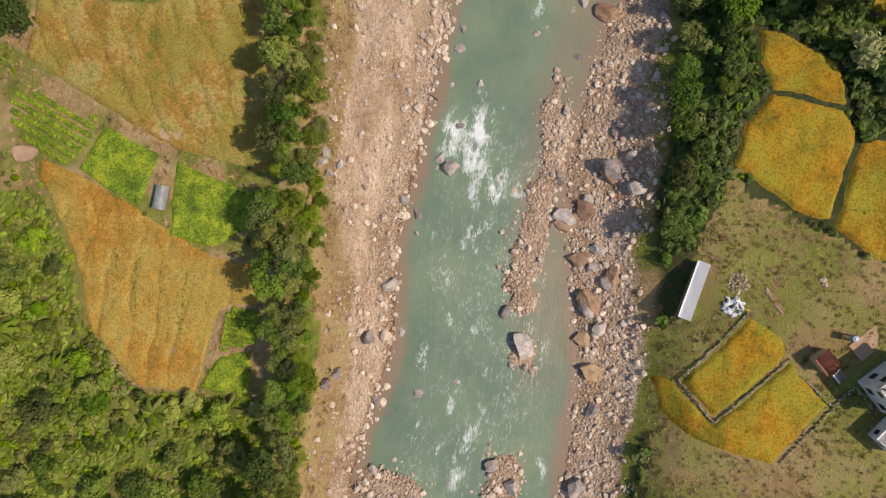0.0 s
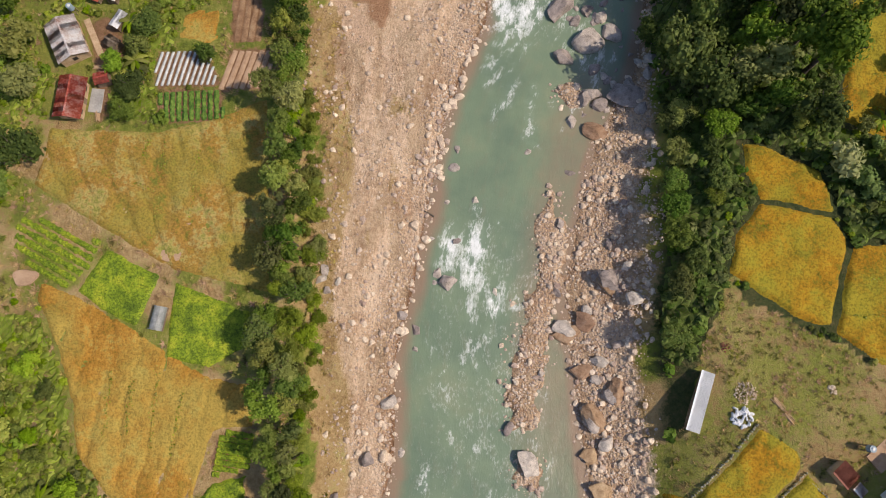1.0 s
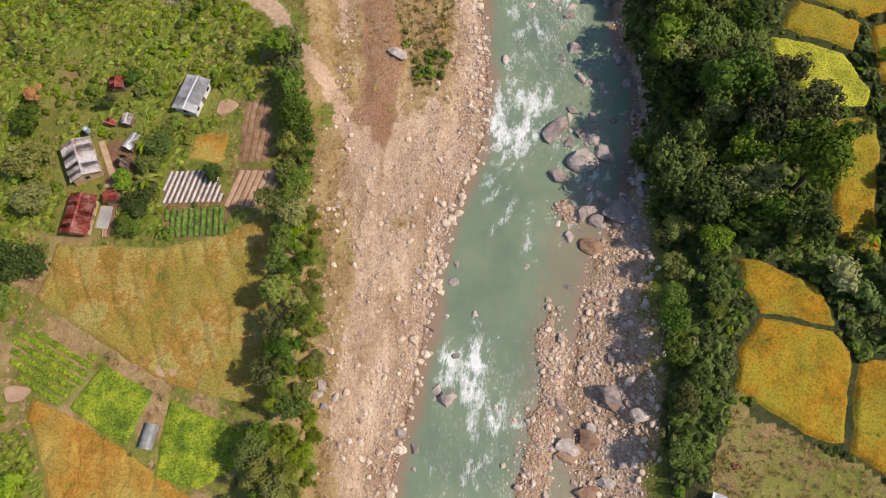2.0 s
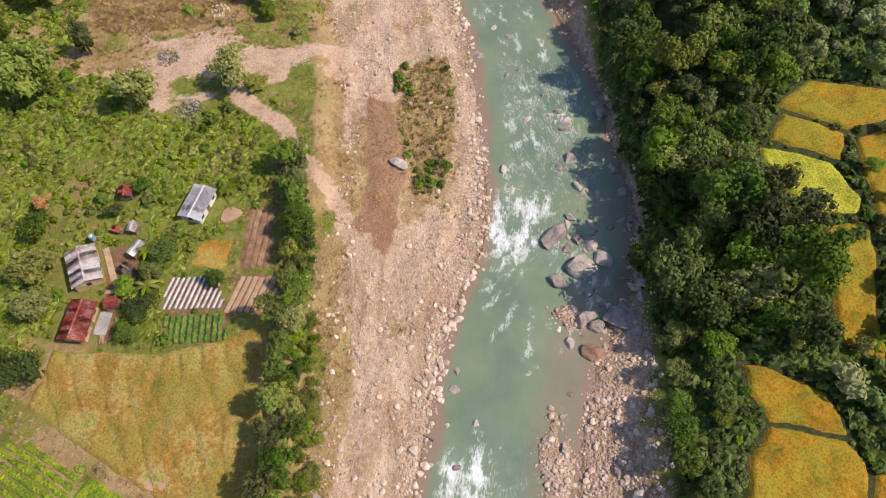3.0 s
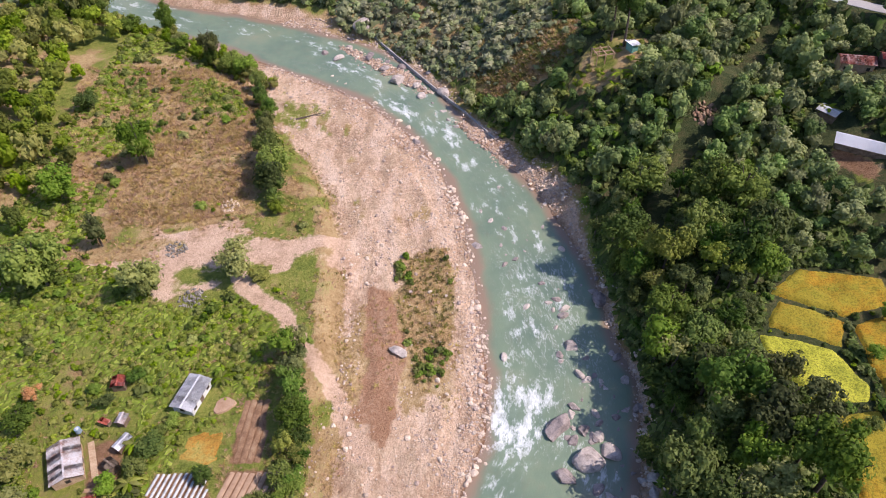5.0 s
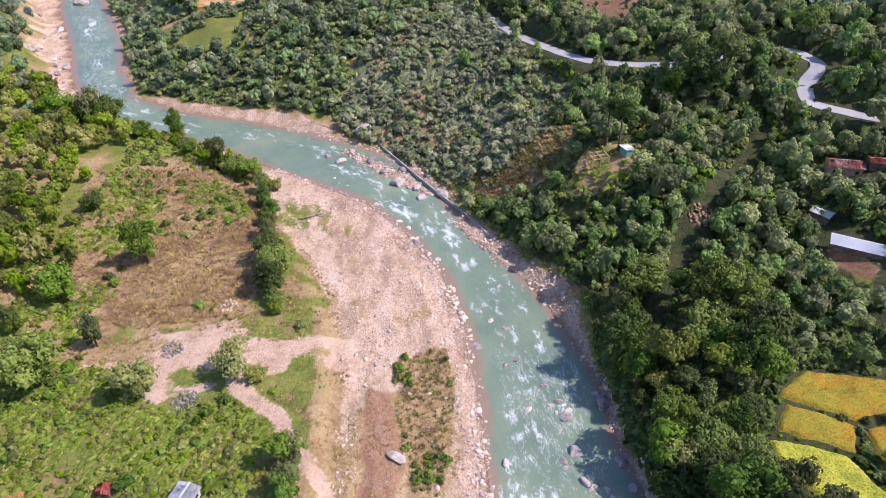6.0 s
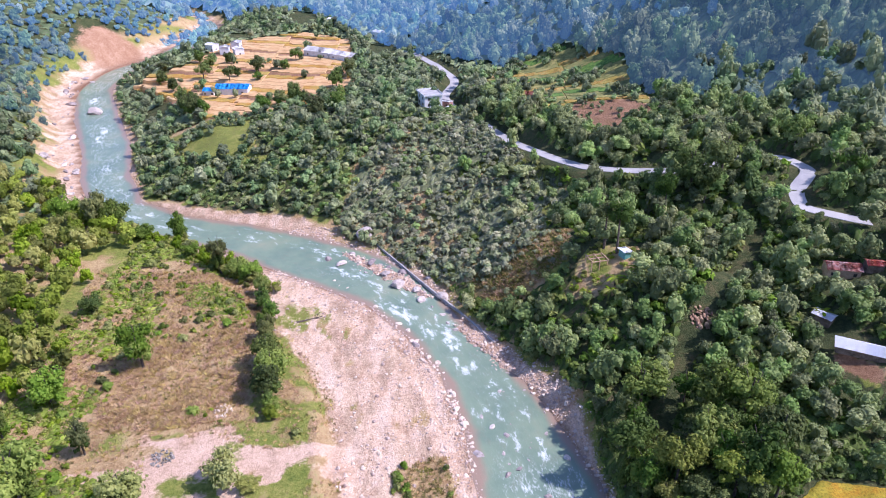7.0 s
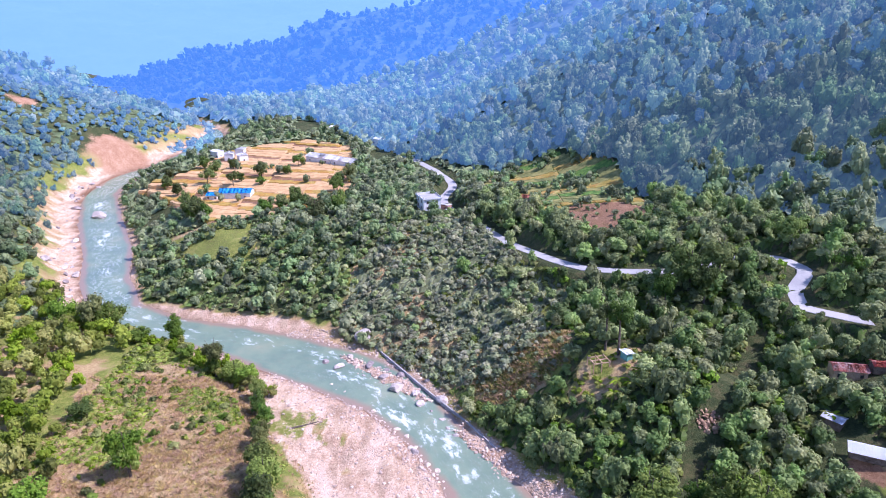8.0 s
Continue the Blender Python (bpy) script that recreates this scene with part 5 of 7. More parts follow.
def boulder(x, y, r, stretch=1.0, label="grey pink river boulder, rounded and pitted", name="boulder", meshes=None, group="river boulders"):
    me = (meshes or ROCKS)[int(RNG.integers(len(meshes or ROCKS)))]
    ob = new(name, me)
    z = max(ground_at(x, y), float(water_level(x, y)) - 0.3)
    ob.location = (x, y, z + 0.22 * r)
    ob.rotation_euler = (RNG.uniform(-0.2, 0.2), RNG.uniform(-0.2, 0.2), RNG.uniform(0, 6.28))
    ob.scale = (r * stretch * RNG.uniform(0.95, 1.15), r * RNG.uniform(0.8, 1.0), r * RNG.uniform(0.85, 1.1))
    return tagged(ob, label, "boulder", group)


BOULDERS_LOW = [(0.8, 14, 2), (-5, 5.4, 1.3), (15.4, -18, 2.6), (5.8, 29.7, 0.9), (1.4, 35.7, 1.2), (21.5, 25.1, 1), (23.3, 35.1, 1), (15.6, 39.4, 0.8),
                (-2.5, 22.3, 0.8), (-1.1, 15.8, 1.1), (-1.5, 14, 0.8), (2.2, 39.5, 0.9), (0.5, 29.1, 0.7), (-7.6, 7.8, 1), (-9.5, -7.8, 1.6),
                (-12.9, -17.4, 1.5), (-7.2, -16.3, 0.9), (-5, 1.7, 0.8), (11.8, -11.9, 1.1), (30, 14.4, 2.8), (22.1, 5.8, 2.3), (26.8, -10.1, 2.2),
                (30.3, -5.8, 1.7), (3.2, -25.1, 0.9), (-3.9, -27.5, 1.1), (10.3, -40, 1.5), (14.1, -43.8, 1.8), (25.5, -43.6, 2.2), (17.7, -2.2, 0.7)]
BOULDERS_SIDE = [(2.3, 21.9, 0.9), (9.4, 12.5, 0.8), (-11.2, -29.2, 1), (-20.3, -25.9, 1.4), (-11.4, -41.7, 1), (33.8, 10.9, 1.5), (30.3, 21.1, 1), (20.8, 12.5, 0.9),
                 (-21.5, 15.6, 1), (-19, 13.6, 0.7), (28, 0, 1.4), (31, 3, 1.2), (29, -14, 1.5), (33, 17, 1.1), (26, 9, 1.1), (-22, 14, 1.1), (-18.5, -24, 1.2), (-21, 12, 0.9)]
BOULDERS_MID = [(22.2, 69, 3.1), (25.2, 65.9, 1.3), (27.3, 61.8, 3.1), (32.1, 63.2, 2.2), (22.8, 58.1, 2.3), (28.4, 56, 1.3), (34.1, 50.2, 3.5), (29.6, 48.7, 1.7),
                (36.9, 47.8, 1.4), (30.2, 66.9, 1.3), (30.3, 71.9, 1.1), (26.2, 73.4, 1.4), (28.3, 81.2, 1.3), (27.3, 88.6, 2), (24.5, 86.3, 1), (12.3, 85.8, 1.1),
                (35.6, 101.6, 2.2), (36.9, 85.8, 1.3), (37.6, 80.1, 1.3), (-10.7, 85.4, 1.8), (38.4, 42, 1.4), (26.6, 97.3, 1.3), (31.1, 53.8, 1.2), (32.4, 52.6, 1.3)]
BOULDERS_HIGH = [(7.1, 119.6, 1.4), (28.4, 118.4, 1.2), (13.5, 119.8, 0.9), (11, 129, 1.1), (8.7, 132.2, 0.9), (-9.9, 162.3, 1.5), (18.2, 99.7, 1.1),
                 (35.2, 100.5, 1.2), (-17, 195.2, 2.9), (-1.8, 187.2, 2.2), (-31.3, 227.4, 3.7), (-38.2, 209.2, 1.8), (-8.7, 186.3, 1.7), (-204.2, 379.4, 4.5),
                 (-27.3, 209, 1.8), (-21.7, 201.6, 1.8), (-10.7, 191.2, 1.5), (-16, 203.3, 1.8), (-43.8, 213.1, 1.7), (-35.2, 216.1, 1.7)]
for bx, by, br in BOULDERS_LOW + BOULDERS_SIDE + BOULDERS_MID + BOULDERS_HIGH:
    boulder(bx, by, br * 0.92, 1.2)


rng = np.random.default_rng(44)
for x0, x1, y0, y1, r0, r1, count in ((23, 40, 44, 76, 0.5, 1.7, 48), (22, 37, 78, 113, 0.45, 1.2, 26), (12, 30, 113, 150, 0.45, 1.1, 16), (-34, 6, 168, 214, 0.5, 1.4, 34), (26, 35, -32, 30, 0.5, 1.5, 26)):
    for k in range(count):
        bx, by = rng.uniform(x0, x1), rng.uniform(y0, y1)
        s, hw, _ = river_frame(np.array([bx]), np.array([by]))
        if s[0] > hw[0] + 4 or (y0 > 150 and s[0] < 0):
            continue
        boulder(bx, by, r0 + (r1 - r0) * rng.uniform() ** 2.2, 1.2, meshes=SMALL_ROCKS)
for k in range(46):
    t = rng.uniform(0, 6)
    bx = np.interp(t, range(7), [-150, -164, -178, -196, -214, -226, -228]) - rng.uniform(8, 20)
    by = np.interp(t, range(7), [262, 288, 318, 352, 392, 425, 455]) + rng.uniform(-4, 4)
    boulder(bx, by, 0.7 + 1.9 * rng.uniform() ** 2.5, 1.2, "pale boulder on the far gravel bank", meshes=SMALL_ROCKS)
for k in range(130):
    by = rng.uniform(-46, 205)
    j = np.interp(by, [r[1] for r in RIVER], [r[0] - r[2] for r in RIVER]) - rng.uniform(-0.8, 4) * rng.uniform(0.3, 1)
    boulder(j, by, 0.4 + 0.7 * rng.uniform() ** 2, 1.15, "pale pink stone at the water's edge", "stone", PEBBLES, "bank stones")
for bx, by, br in LEDGES:
    boulder(bx, by, br, 1.3, "tan weathered rock ledge beside the river", "rock_ledge", LEDGE_ROCKS, "rock ledges")


def stone_density(x, y):
    s, hw, p = river_frame(x, y)
    dl, dr = -s - hw, s - hw
    gw = np.interp(y, *SHINGLE)
    rw = np.interp(y, *EAST_RUBBLE)
    left = np.where(s < 0, smooth(-1.2, 0.3, dl) * (0.2 - 0.09 * smooth(95, 120, y) + 0.8 * np.exp(-np.clip(dl, 0, 99) / 4.5)) * smooth(1, -1, dl - gw), 0)
    right = np.where(s > 0, smooth(-1.5, 0.3, dr) * smooth(3, -1, dr - rw) * 0.9, 0)
    bars = bar_mask(x, y) * 0.95
    clump = 0.35 + 1.0 * smooth(0.35, 0.65, fbm(x, y, 6, 93))
    return np.maximum(np.maximum(left, right) * clump, bars)


rng = np.random.default_rng(5)
n = 150000
x, y = rng.uniform(-62, 42, n), rng.uniform(-48, 235, n)
keep = (rng.uniform(size=n) < stone_density(x, y)) & ~inside(x, y, PLOTS["mud"]) & ~(inside(x, y, PLOTS["brush"]) & (rng.uniform(size=n) < 0.8))
x, y = x[keep], y[keep]
size = 0.13 + 0.11 * rng.pareto(2.4, len(x))
size = np.clip(size, 0.13, 0.62) * np.where(y > 110, 0.95, 1.0)
big = np.flatnonzero((size > 0.42) & (y < 150))[:240]
for k in big:
    boulder(x[k], y[k], size[k] * 1.1, 1.1, "small rounded stone on the gravel bank", "stone", PEBBLES, "bank stones")
rest = np.setdiff1d(np.arange(len(x)), big)[:34000]
OCTA = (np.array([(1, 0, 0), (0, 1, 0), (-1, 0, 0), (0, -1, 0), (0, 0, 0.8), (0, 0, -0.8)], float), np.array([(0, 1, 4), (1, 2, 4), (2, 3, 4), (3, 0, 4), (1, 0, 5), (2, 1, 5), (3, 2, 5), (0, 3, 5)]))


def stones_of(base, count):
    return [(base[0] * (1, 1, 0.7) * (1 + np.random.default_rng(k).uniform(-0.28, 0.28, (len(base[0]), 1))), base[1]) for k in range(count)]


for name, sel, shape, label in (("bank_stones", rest[size[rest] > 0.21], ICO1, "loose pale pink and grey stones on the river banks"), ("bank_pebbles", rest[size[rest] <= 0.21], OCTA, "small pale pebbles strewn over the river banks")):
    zz = np.maximum(height(x[sel], y[sel]), water_level(x[sel], y[sel]) - 0.08)
    scatter(name, np.stack([x[sel], y[sel], zz + size[sel] * 0.25, size[sel], size[sel]], 1), stones_of(shape, 7), STONE, label, "stones")

# ---- shrubs and grass ----
SHRUB = [crown_arrays(RNG, 2, 44, 0.28, 0.8, 0.55) for k in range(6)]
LOW = [crown_arrays(RNG, 1, 26, 0.36, 0.8, 0.5) for k in range(6)]


def tuft_arrays(rng, blades=15):
    v, f = [], []
    for k in range(blades):
        a, lean, r = rng.uniform(0, 6.283), rng.uniform(0.5, 1.1), rng.uniform(0, 0.45)
        o = np.array((r * math.cos(a), r * math.sin(a), 0))
        tip = o + (lean * math.cos(a), lean * math.sin(a), rng.uniform(0.4, 0.9))
        w = np.array((-math.sin(a), math.cos(a), 0)) * 0.1
        v += [o - w, o + w, tip]
        f.append((3 * k, 3 * k + 1, 3 * k + 2))
    return np.array(v), np.array(f)


TUFT = [tuft_arrays(RNG) for k in range(6)]


def plants(name, n, region, density, r0, r1, templates, material, label, seed, lift=0.35, tall=1.0, category="shrubs"):
    rng = np.random.default_rng(seed)
    x, y = rng.uniform(region[0], region[1], n), rng.uniform(region[2], region[3], n)
    ok = rng.uniform(size=n) < density(x, y)
    x, y = x[ok], y[ok]
    r = rng.uniform(r0, r1, len(x)) * rng.uniform(0.7, 1.25, len(x))
    scatter(name, np.stack([x, y, height(x, y) + lift * r, r, r * tall * rng.uniform(0.7, 1.2, len(x))], 1), templates, material, label, category)


CROPS = ["greens_low", "rice_upper", "veg_west", "veg_mid", "mustard", "rice_lower", "greens", "mulch", "tilled", "rows", "tilled_long", "straw", "yard", "sandy"]


def clear_of(x, y):
    ok = np.ones(np.shape(x), bool)
    for k in CROPS:
        ok &= ~inside(x, y, PLOTS[k])
    for bx, by, br in BUILT:
        ok &= np.hypot(x - bx, y - by) > br
    t, _ = line_distance(x, y, TRACK)
    return ok & (np.abs(t) > 2.5)


def west(x, y):
    s, hw, p = river_frame(x, y)
    gw = np.interp(y, *SHINGLE)
    return np.where(s < 0, -s - hw - gw, -99)


def lush(x, y):
    w = west(x, y)
    a = smooth(70, 76, y) * smooth(106, 99, y + 0.15 * (x + 50)) * smooth(-36, -41, x)
    b = smooth(-57, -62, x - 0.25 * np.clip(-y, 0, 40)) * smooth(12, 0, y) + smooth(-26, -31, y) * smooth(-24, -30, x) + smooth(-75, -80, x) * smooth(74, 60, y) * smooth(18, 30, y)
    d = smooth(-84, -94, x) * smooth(108, 120, y) * smooth(0.35, 0.55, fbm(x, y, 24, 69)) + 0.5 * smooth(108, 120, y) * smooth(0.55, 0.65, fbm(x, y, 16, 70))
    c = d + smooth(40, 44, y) * smooth(76, 70, y) * smooth(-43, -47, x) * 0.85 + smooth(190, 196, y + 0.4 * (x + 60)) * (x < -50)
    c = c + 0.8 * smooth(158, 176, y) * smooth(14, 9, w) * smooth(0.3, 0.5, fbm(x, y, 12, 74))
    return np.clip(a + b + c, 0, 1) * (w > np.where(y > 150, 1.5, 7)) * clear_of(x, y)


canopy("terrace_thicket", -112, -26, -50, 235, lambda x, y: (lush(x, y) > 0.4) & (fbm(x, y, 11, 62) > 0.3), LEAF_WEED, "green tangle of weeds on the river terrace", 61, 0.7, -0.12, 0.7, "stuff", "thicket")
plants("undergrowth", 15000, (-112, -26, -50, 235), lambda x, y: lush(x, y) * (0.45 + 0.55 * smooth(0.38, 0.6, fbm(x, y, 9, 63))), 0.5, 1.15, LOW, LEAF_BRIGHT, "bright green scrub and tall weeds on the river terrace", 71)
plants("bushes", 3400, (-112, -26, -50, 235), lambda x, y: lush(x, y) * smooth(0.42, 0.62, fbm(x, y, 13, 64)) * 0.8, 1.0, 2.2, SHRUB, LEAF, "green bushes among the terrace scrub", 72)
plants("east_bank_scrub", 4200, (28, 90, -50, 130), lambda x, y: wooded(x, y, 0.5) * 0.9, 0.8, 1.7, LOW, LEAF_DARK, "dark green undergrowth on the wooded bank", 73)
plants("hill_shrubs", 3000, (-46, 48, 182, 305), lambda x, y: inside(x, y, PLOTS["scrub_hill"]) * (0.3 + 0.7 * smooth(0.35, 0.55, fbm(x, y, 20, 68))), 1.0, 2.6, LOW, LEAF_GREY, "grey green shrubs covering the hillside", 80, 0.5)
plants("slope_dry_grass", 2600, (0, 40, 174, 207), lambda x, y: inside(x, y, PLOTS["dry_slope"]) * 0.9, 0.6, 1.2, TUFT, DRY, "dry brown grass on the steep slope below the knoll", 281, 0.0, 0.9, "grass")
plants("slope_olive_grass", 1600, (0, 40, 174, 207), lambda x, y: inside(x, y, PLOTS["dry_slope"]) * 0.9, 0.6, 1.2, TUFT, OLIVE, "olive grass on the steep slope below the knoll", 282, 0.0, 0.9, "grass")
plants("slope_bushes", 130, (0, 40, 174, 207), lambda x, y: inside(x, y, PLOTS["dry_slope"]) * 0.9, 0.8, 1.8, SHRUB, LEAF_GREY, "grey green bushes on the dry slope", 283)
plants("farm_bushes", 1500, (14, 92, 256, 390), lambda x, y: inside(x, y, PLOTS["farm"]) * ~inside(x, y, PLOTS["clearing"]) * smooth(0.42, 0.6, fbm(x, y, 9, 284)), 1.2, 3.4, FAR, LEAF_FAR, "bushes and small trees between the farm terraces", 284, 0.6, 1.2)
plants("clearing_bushes", 60, (44, 92, 256, 305), lambda x, y: inside(x, y, PLOTS["clearing"]), 0.8, 2.4, FAR, LEAF_FAR, "bushes standing in the bare clearing", 285, 0.6, 1.1)
plants("knoll_bushes", 150, (32, 58, 158, 182), lambda x, y: inside(x, y, PLOTS["knoll"]) * (np.hypot(x - 51.5, y - 172.5) > 2.6) * (np.hypot(x - 43.5, y - 172.5) > 3.2), 0.7, 1.5, SHRUB, LEAF_BRIGHT, "bright green bushes on the knoll", 286)
plants("valley_bushes", 3400, (-150, 30, 225, 330), lambda x, y: wooded(x, y, 0.5) & (river_frame(x, y)[0] > 0), 1.0, 2.6, LOW, LEAF_MID, "green bushes on the river bend", 288, 0.5)
plants("meadow_bushes", 420, (-142, -78, 275, 328), lambda x, y: inside(x, y, PLOTS["far_meadow"]) * smooth(0.42, 0.58, fbm(x, y, 10, 289)), 1.0, 3.0, FAR, LEAF_FAR, "bushes on a green meadow in the river bend", 289, 0.6, 1.1)
plants("slope_scrub", 2600, (-20, 110, 130, 250), lambda x, y: wooded(x, y) * 0.9, 1.2, 2.6, LOW, LEAF, "green undergrowth on the steep slope", 74)
plants("meadow_grass", 12000, (-118, -48, 118, 200), lambda x, y: inside(x, y, PLOTS["meadow"]) * (1 - 0.8 * lush(x, y)) * (0.2 + 0.8 * smooth(0.35, 0.55, fbm(x, y, 7, 265))), 0.6, 1.3, TUFT, DRY, "tall reddish brown dry grass of the meadow", 275, 0.0, 0.9, "grass")
plants("dry_grass", 20000, (-112, -18, -48, 205), lambda x, y: (west(x, y) > -2 - np.interp(y, [12, 36, 74, 86], [0, 6, 8, 0])) * clear_of(x, y) * (1 - 0.7 * lush(x, y)) * (0.25 + 0.75 * smooth(0.4, 0.6, fbm(x, y, 6, 65))), 0.35, 0.8, TUFT, DRY, "dry golden brown tall grass on the terrace", 75, 0.0, 0.9, "grass")
plants("olive_grass", 11000, (-118, -18, -48, 205), lambda x, y: (west(x, y) > -1 - np.interp(y, [12, 36, 74, 86], [0, 5, 6, 0])) * clear_of(x, y) * (1 - 0.6 * lush(x, y)) * smooth(0.42, 0.6, fbm(x, y, 9, 165)), 0.35, 0.8, TUFT, OLIVE, "olive green grass between the dry tufts", 175, 0.0, 0.8, "grass")
plants("bank_brush", 9000, (-45, 4, -40, 190), lambda x, y: (west(x, y) < 0) * (west(x, y) > -34) * np.maximum(smooth(0.5, 0.6, fbm(x, y, 16, 17)) * 0.5 * (river_frame(x, y)[0] < -20), 0.9 * soft_inside(x, y, PLOTS["brush"], 1.6)), 0.35, 0.75, TUFT, DRY, "dry brown brush growing on the gravel bank", 76, 0.0, 0.9, "brush")
plants("bar_grass", 1500, (-16, 6, 72, 122), lambda x, y: soft_inside(x, y, PLOTS["brush"], 1.6) * (0.35 + 0.65 * smooth(0.4, 0.6, fbm(x, y, 4, 266))), 0.4, 0.9, TUFT, OLIVE, "olive and brown grass on the gravel island", 287, 0.0, 1.0, "grass")
plants("bar_bushes", 420, (-14, 4, 74, 120), lambda x, y: inside(x, y, PLOTS["brush"]) * smooth(0.45, 0.6, fbm(x, y, 6, 66)), 0.6, 1.5, SHRUB, LEAF, "green bushes on the brushy gravel island", 77)
plants("rough_grass", 6000, (32, 90, -52, 45), lambda x, y: inside(x, y, PLOTS["rough_east"]) * (0.3 + 0.7 * smooth(0.4, 0.6, fbm(x, y, 6, 67))) * ~inside(x, y, PLOTS["rice_r4"]) * ~inside(x, y, PLOTS["rice_r5"]) * (np.hypot(x - 42.6, y + 6.3) > 5), 0.3, 0.6, TUFT, OLIVE, "rough brown and green grass beside the rice terraces", 78, 0.0, 0.9, "grass")
plants("rough_dry_grass", 5000, (32, 90, -52, 45), lambda x, y: inside(x, y, PLOTS["rough_east"]) * (0.2 + 0.8 * smooth(0.45, 0.6, fbm(x, y, 5, 167))) * ~inside(x, y, PLOTS["rice_r4"]) * ~inside(x, y, PLOTS["rice_r5"]) * (np.hypot(x - 42.6, y + 6.3) > 5), 0.3, 0.6, TUFT, DRY, "dry brown grass beside the rice terraces", 178, 0.0, 0.9, "grass")
plants("field_bank_scrub", 1500, (46, 90, 0, 95), lambda x, y: ~inside(x, y, PLOTS["rough_east"]) * np.all([edge_distance(x, y, PLOTS[k]) * np.where(inside(x, y, PLOTS[k]), -1, 1) > 0.4 for k in OPEN[:10]], axis=0) * 0.8, 0.4, 1.0, LOW, LEAF_BRIGHT, "green weeds on the banks between the rice terraces", 79)

# single trees on the west terrace
for tx, ty, tr, th, lf in ((-83, 145.5, 4.0, 13.5, LEAF), (-46, 139, 4.2, 10.5, LEAF), (-46, 133, 4.0, 10, LEAF_DARK), (-48.5, 146, 3.8, 10, LEAF), (-44, 129, 2.2, 4, LEAF), (-43.5, 125.9, 1.8, 3.5, LEAF_BRIGHT), (-92, 101, 5.0, 13, LEAF), (-101, 104.5, 3.6, 9, LEAF_DARK),
                           (-68.2, 99, 3.7, 10, LEAF), (-84.2, 114, 2.4, 9, LEAF_DARK), (-48.8, 104.5, 3.8, 8.5, LEAF), (-43.1, 104, 2.3, 3.2, LEAF_BRIGHT), (-100, 130.2, 4.5, 9, LEAF),
                           (-105.3, 117.9, 2.6, 8, LEAF), (-54.5, 172, 2.8, 7, LEAF_DARK), (-49, 148, 2.6, 7.5, LEAF), (-52, 158, 2.8, 7, LEAF), (-55, 166, 2.6, 6, LEAF), (-58, 178, 2.8, 7, LEAF_DARK), (-60, 186, 2.6, 6, LEAF), (-72, 198, 2.6, 5, LEAF), (-90, 206, 2.6, 5, LEAF), (-108, 170, 3, 6, LEAF_DARK), (-44.5, 55, 1.9, 3.6, LEAF_DARK)):
    tree(tx, ty, tr * 1.15, th * 1.2, lf, "tree with an open green crown standing in dry grass", "terrace trees", flat=1.4)
for tx, ty, tr, th in ((-78.2, 199.6, 3.4, 15), (-70.5, 196.5, 4.2, 10), (-66, 195, 3.8, 9), (-100.5, 223.8, 4.2, 13), (-134, 231, 5.6, 18), (-129, 236, 5.0, 14), (-146, 232, 5.2, 14), (-121, 226, 3.4, 7), (-112, 219, 3.6, 6.5), (-92, 211, 3.2, 6)):
    tree(tx, ty, tr, th, LEAF, "tall green broadleaf tree on the river bank", "river bank trees", flat=1.5)
for tx, ty, tr, th, lf in ((-55, 60.5, 3.2, 5, LEAF_DARK), (-57, 56, 2.6, 5, LEAF), (-57.5, 48, 2.8, 5, LEAF_DARK), (-58.5, 43.5, 2.6, 4.5, LEAF), (-63, 76, 1.8, 4, LEAF_DARK), (-67.5, 70, 2.0, 4, LEAF_DARK),
                           (-61, 53, 2.4, 5, LEAF), (-76, 36, 4.5, 8, LEAF_DARK), (-80, 30, 4, 7, LEAF_DARK), (-77, 48, 4, 7, LEAF), (-79, 56, 4.2, 7, LEAF_BRIGHT), (-82, 66, 3.5, 6, LEAF),
                           (-82, 71.5, 1.7, 5, LEAF_YELLOW), (-94.5, 103, 1.5, 3.2, LEAF_YELLOW), (-53, 66, 1.8, 3, LEAF), (-45.5, 76, 1.6, 2.2, LEAF_BRIGHT), (-54.5, 64, 1.6, 3, LEAF)):
    tree(tx, ty, tr, th, lf, "garden tree close to the farmhouses" if lf is not LEAF_YELLOW else "small tree with orange yellow leaves", "farmyard trees")
for tx, ty in ((75, 60.5), (82.2, 76), (79.8, 63.2), (88, 85.5), (84, 69), (72.5, 41), (78.8, 52), (64.5, 72), (93, 75)):
    tree(tx, ty, 1.7, 4.2, LEAF, "small green tree on a rice terrace bank", "terrace bank trees")
x, y, rng = field_of_points(-92, -30, -48, 14, 5.2, lambda x, y: (lush(x, y) > 0.5) & (hash2(np.floor(x), np.floor(y), 4) < 0.62), 21)
r = 1.4 + 2.4 * rng.uniform(size=len(x))
rows = np.stack([x, y, height(x, y) + r * 0.7, r, r * rng.uniform(0.7, 1.1, len(x))], 1)
light = fbm(x, y, 18, 39) + rng.uniform(-0.1, 0.1, len(x)) > 0.5 - 0.003 * (y + 30)
scatter("scrub_trees", rows[light], NEAR, LEAF_WEED, "bright yellow green trees and tall scrub beside the rice fields", "trees")
scatter("scrub_trees", rows[~light], NEAR, LEAF, "green trees growing thickly beside the rice fields", "trees")

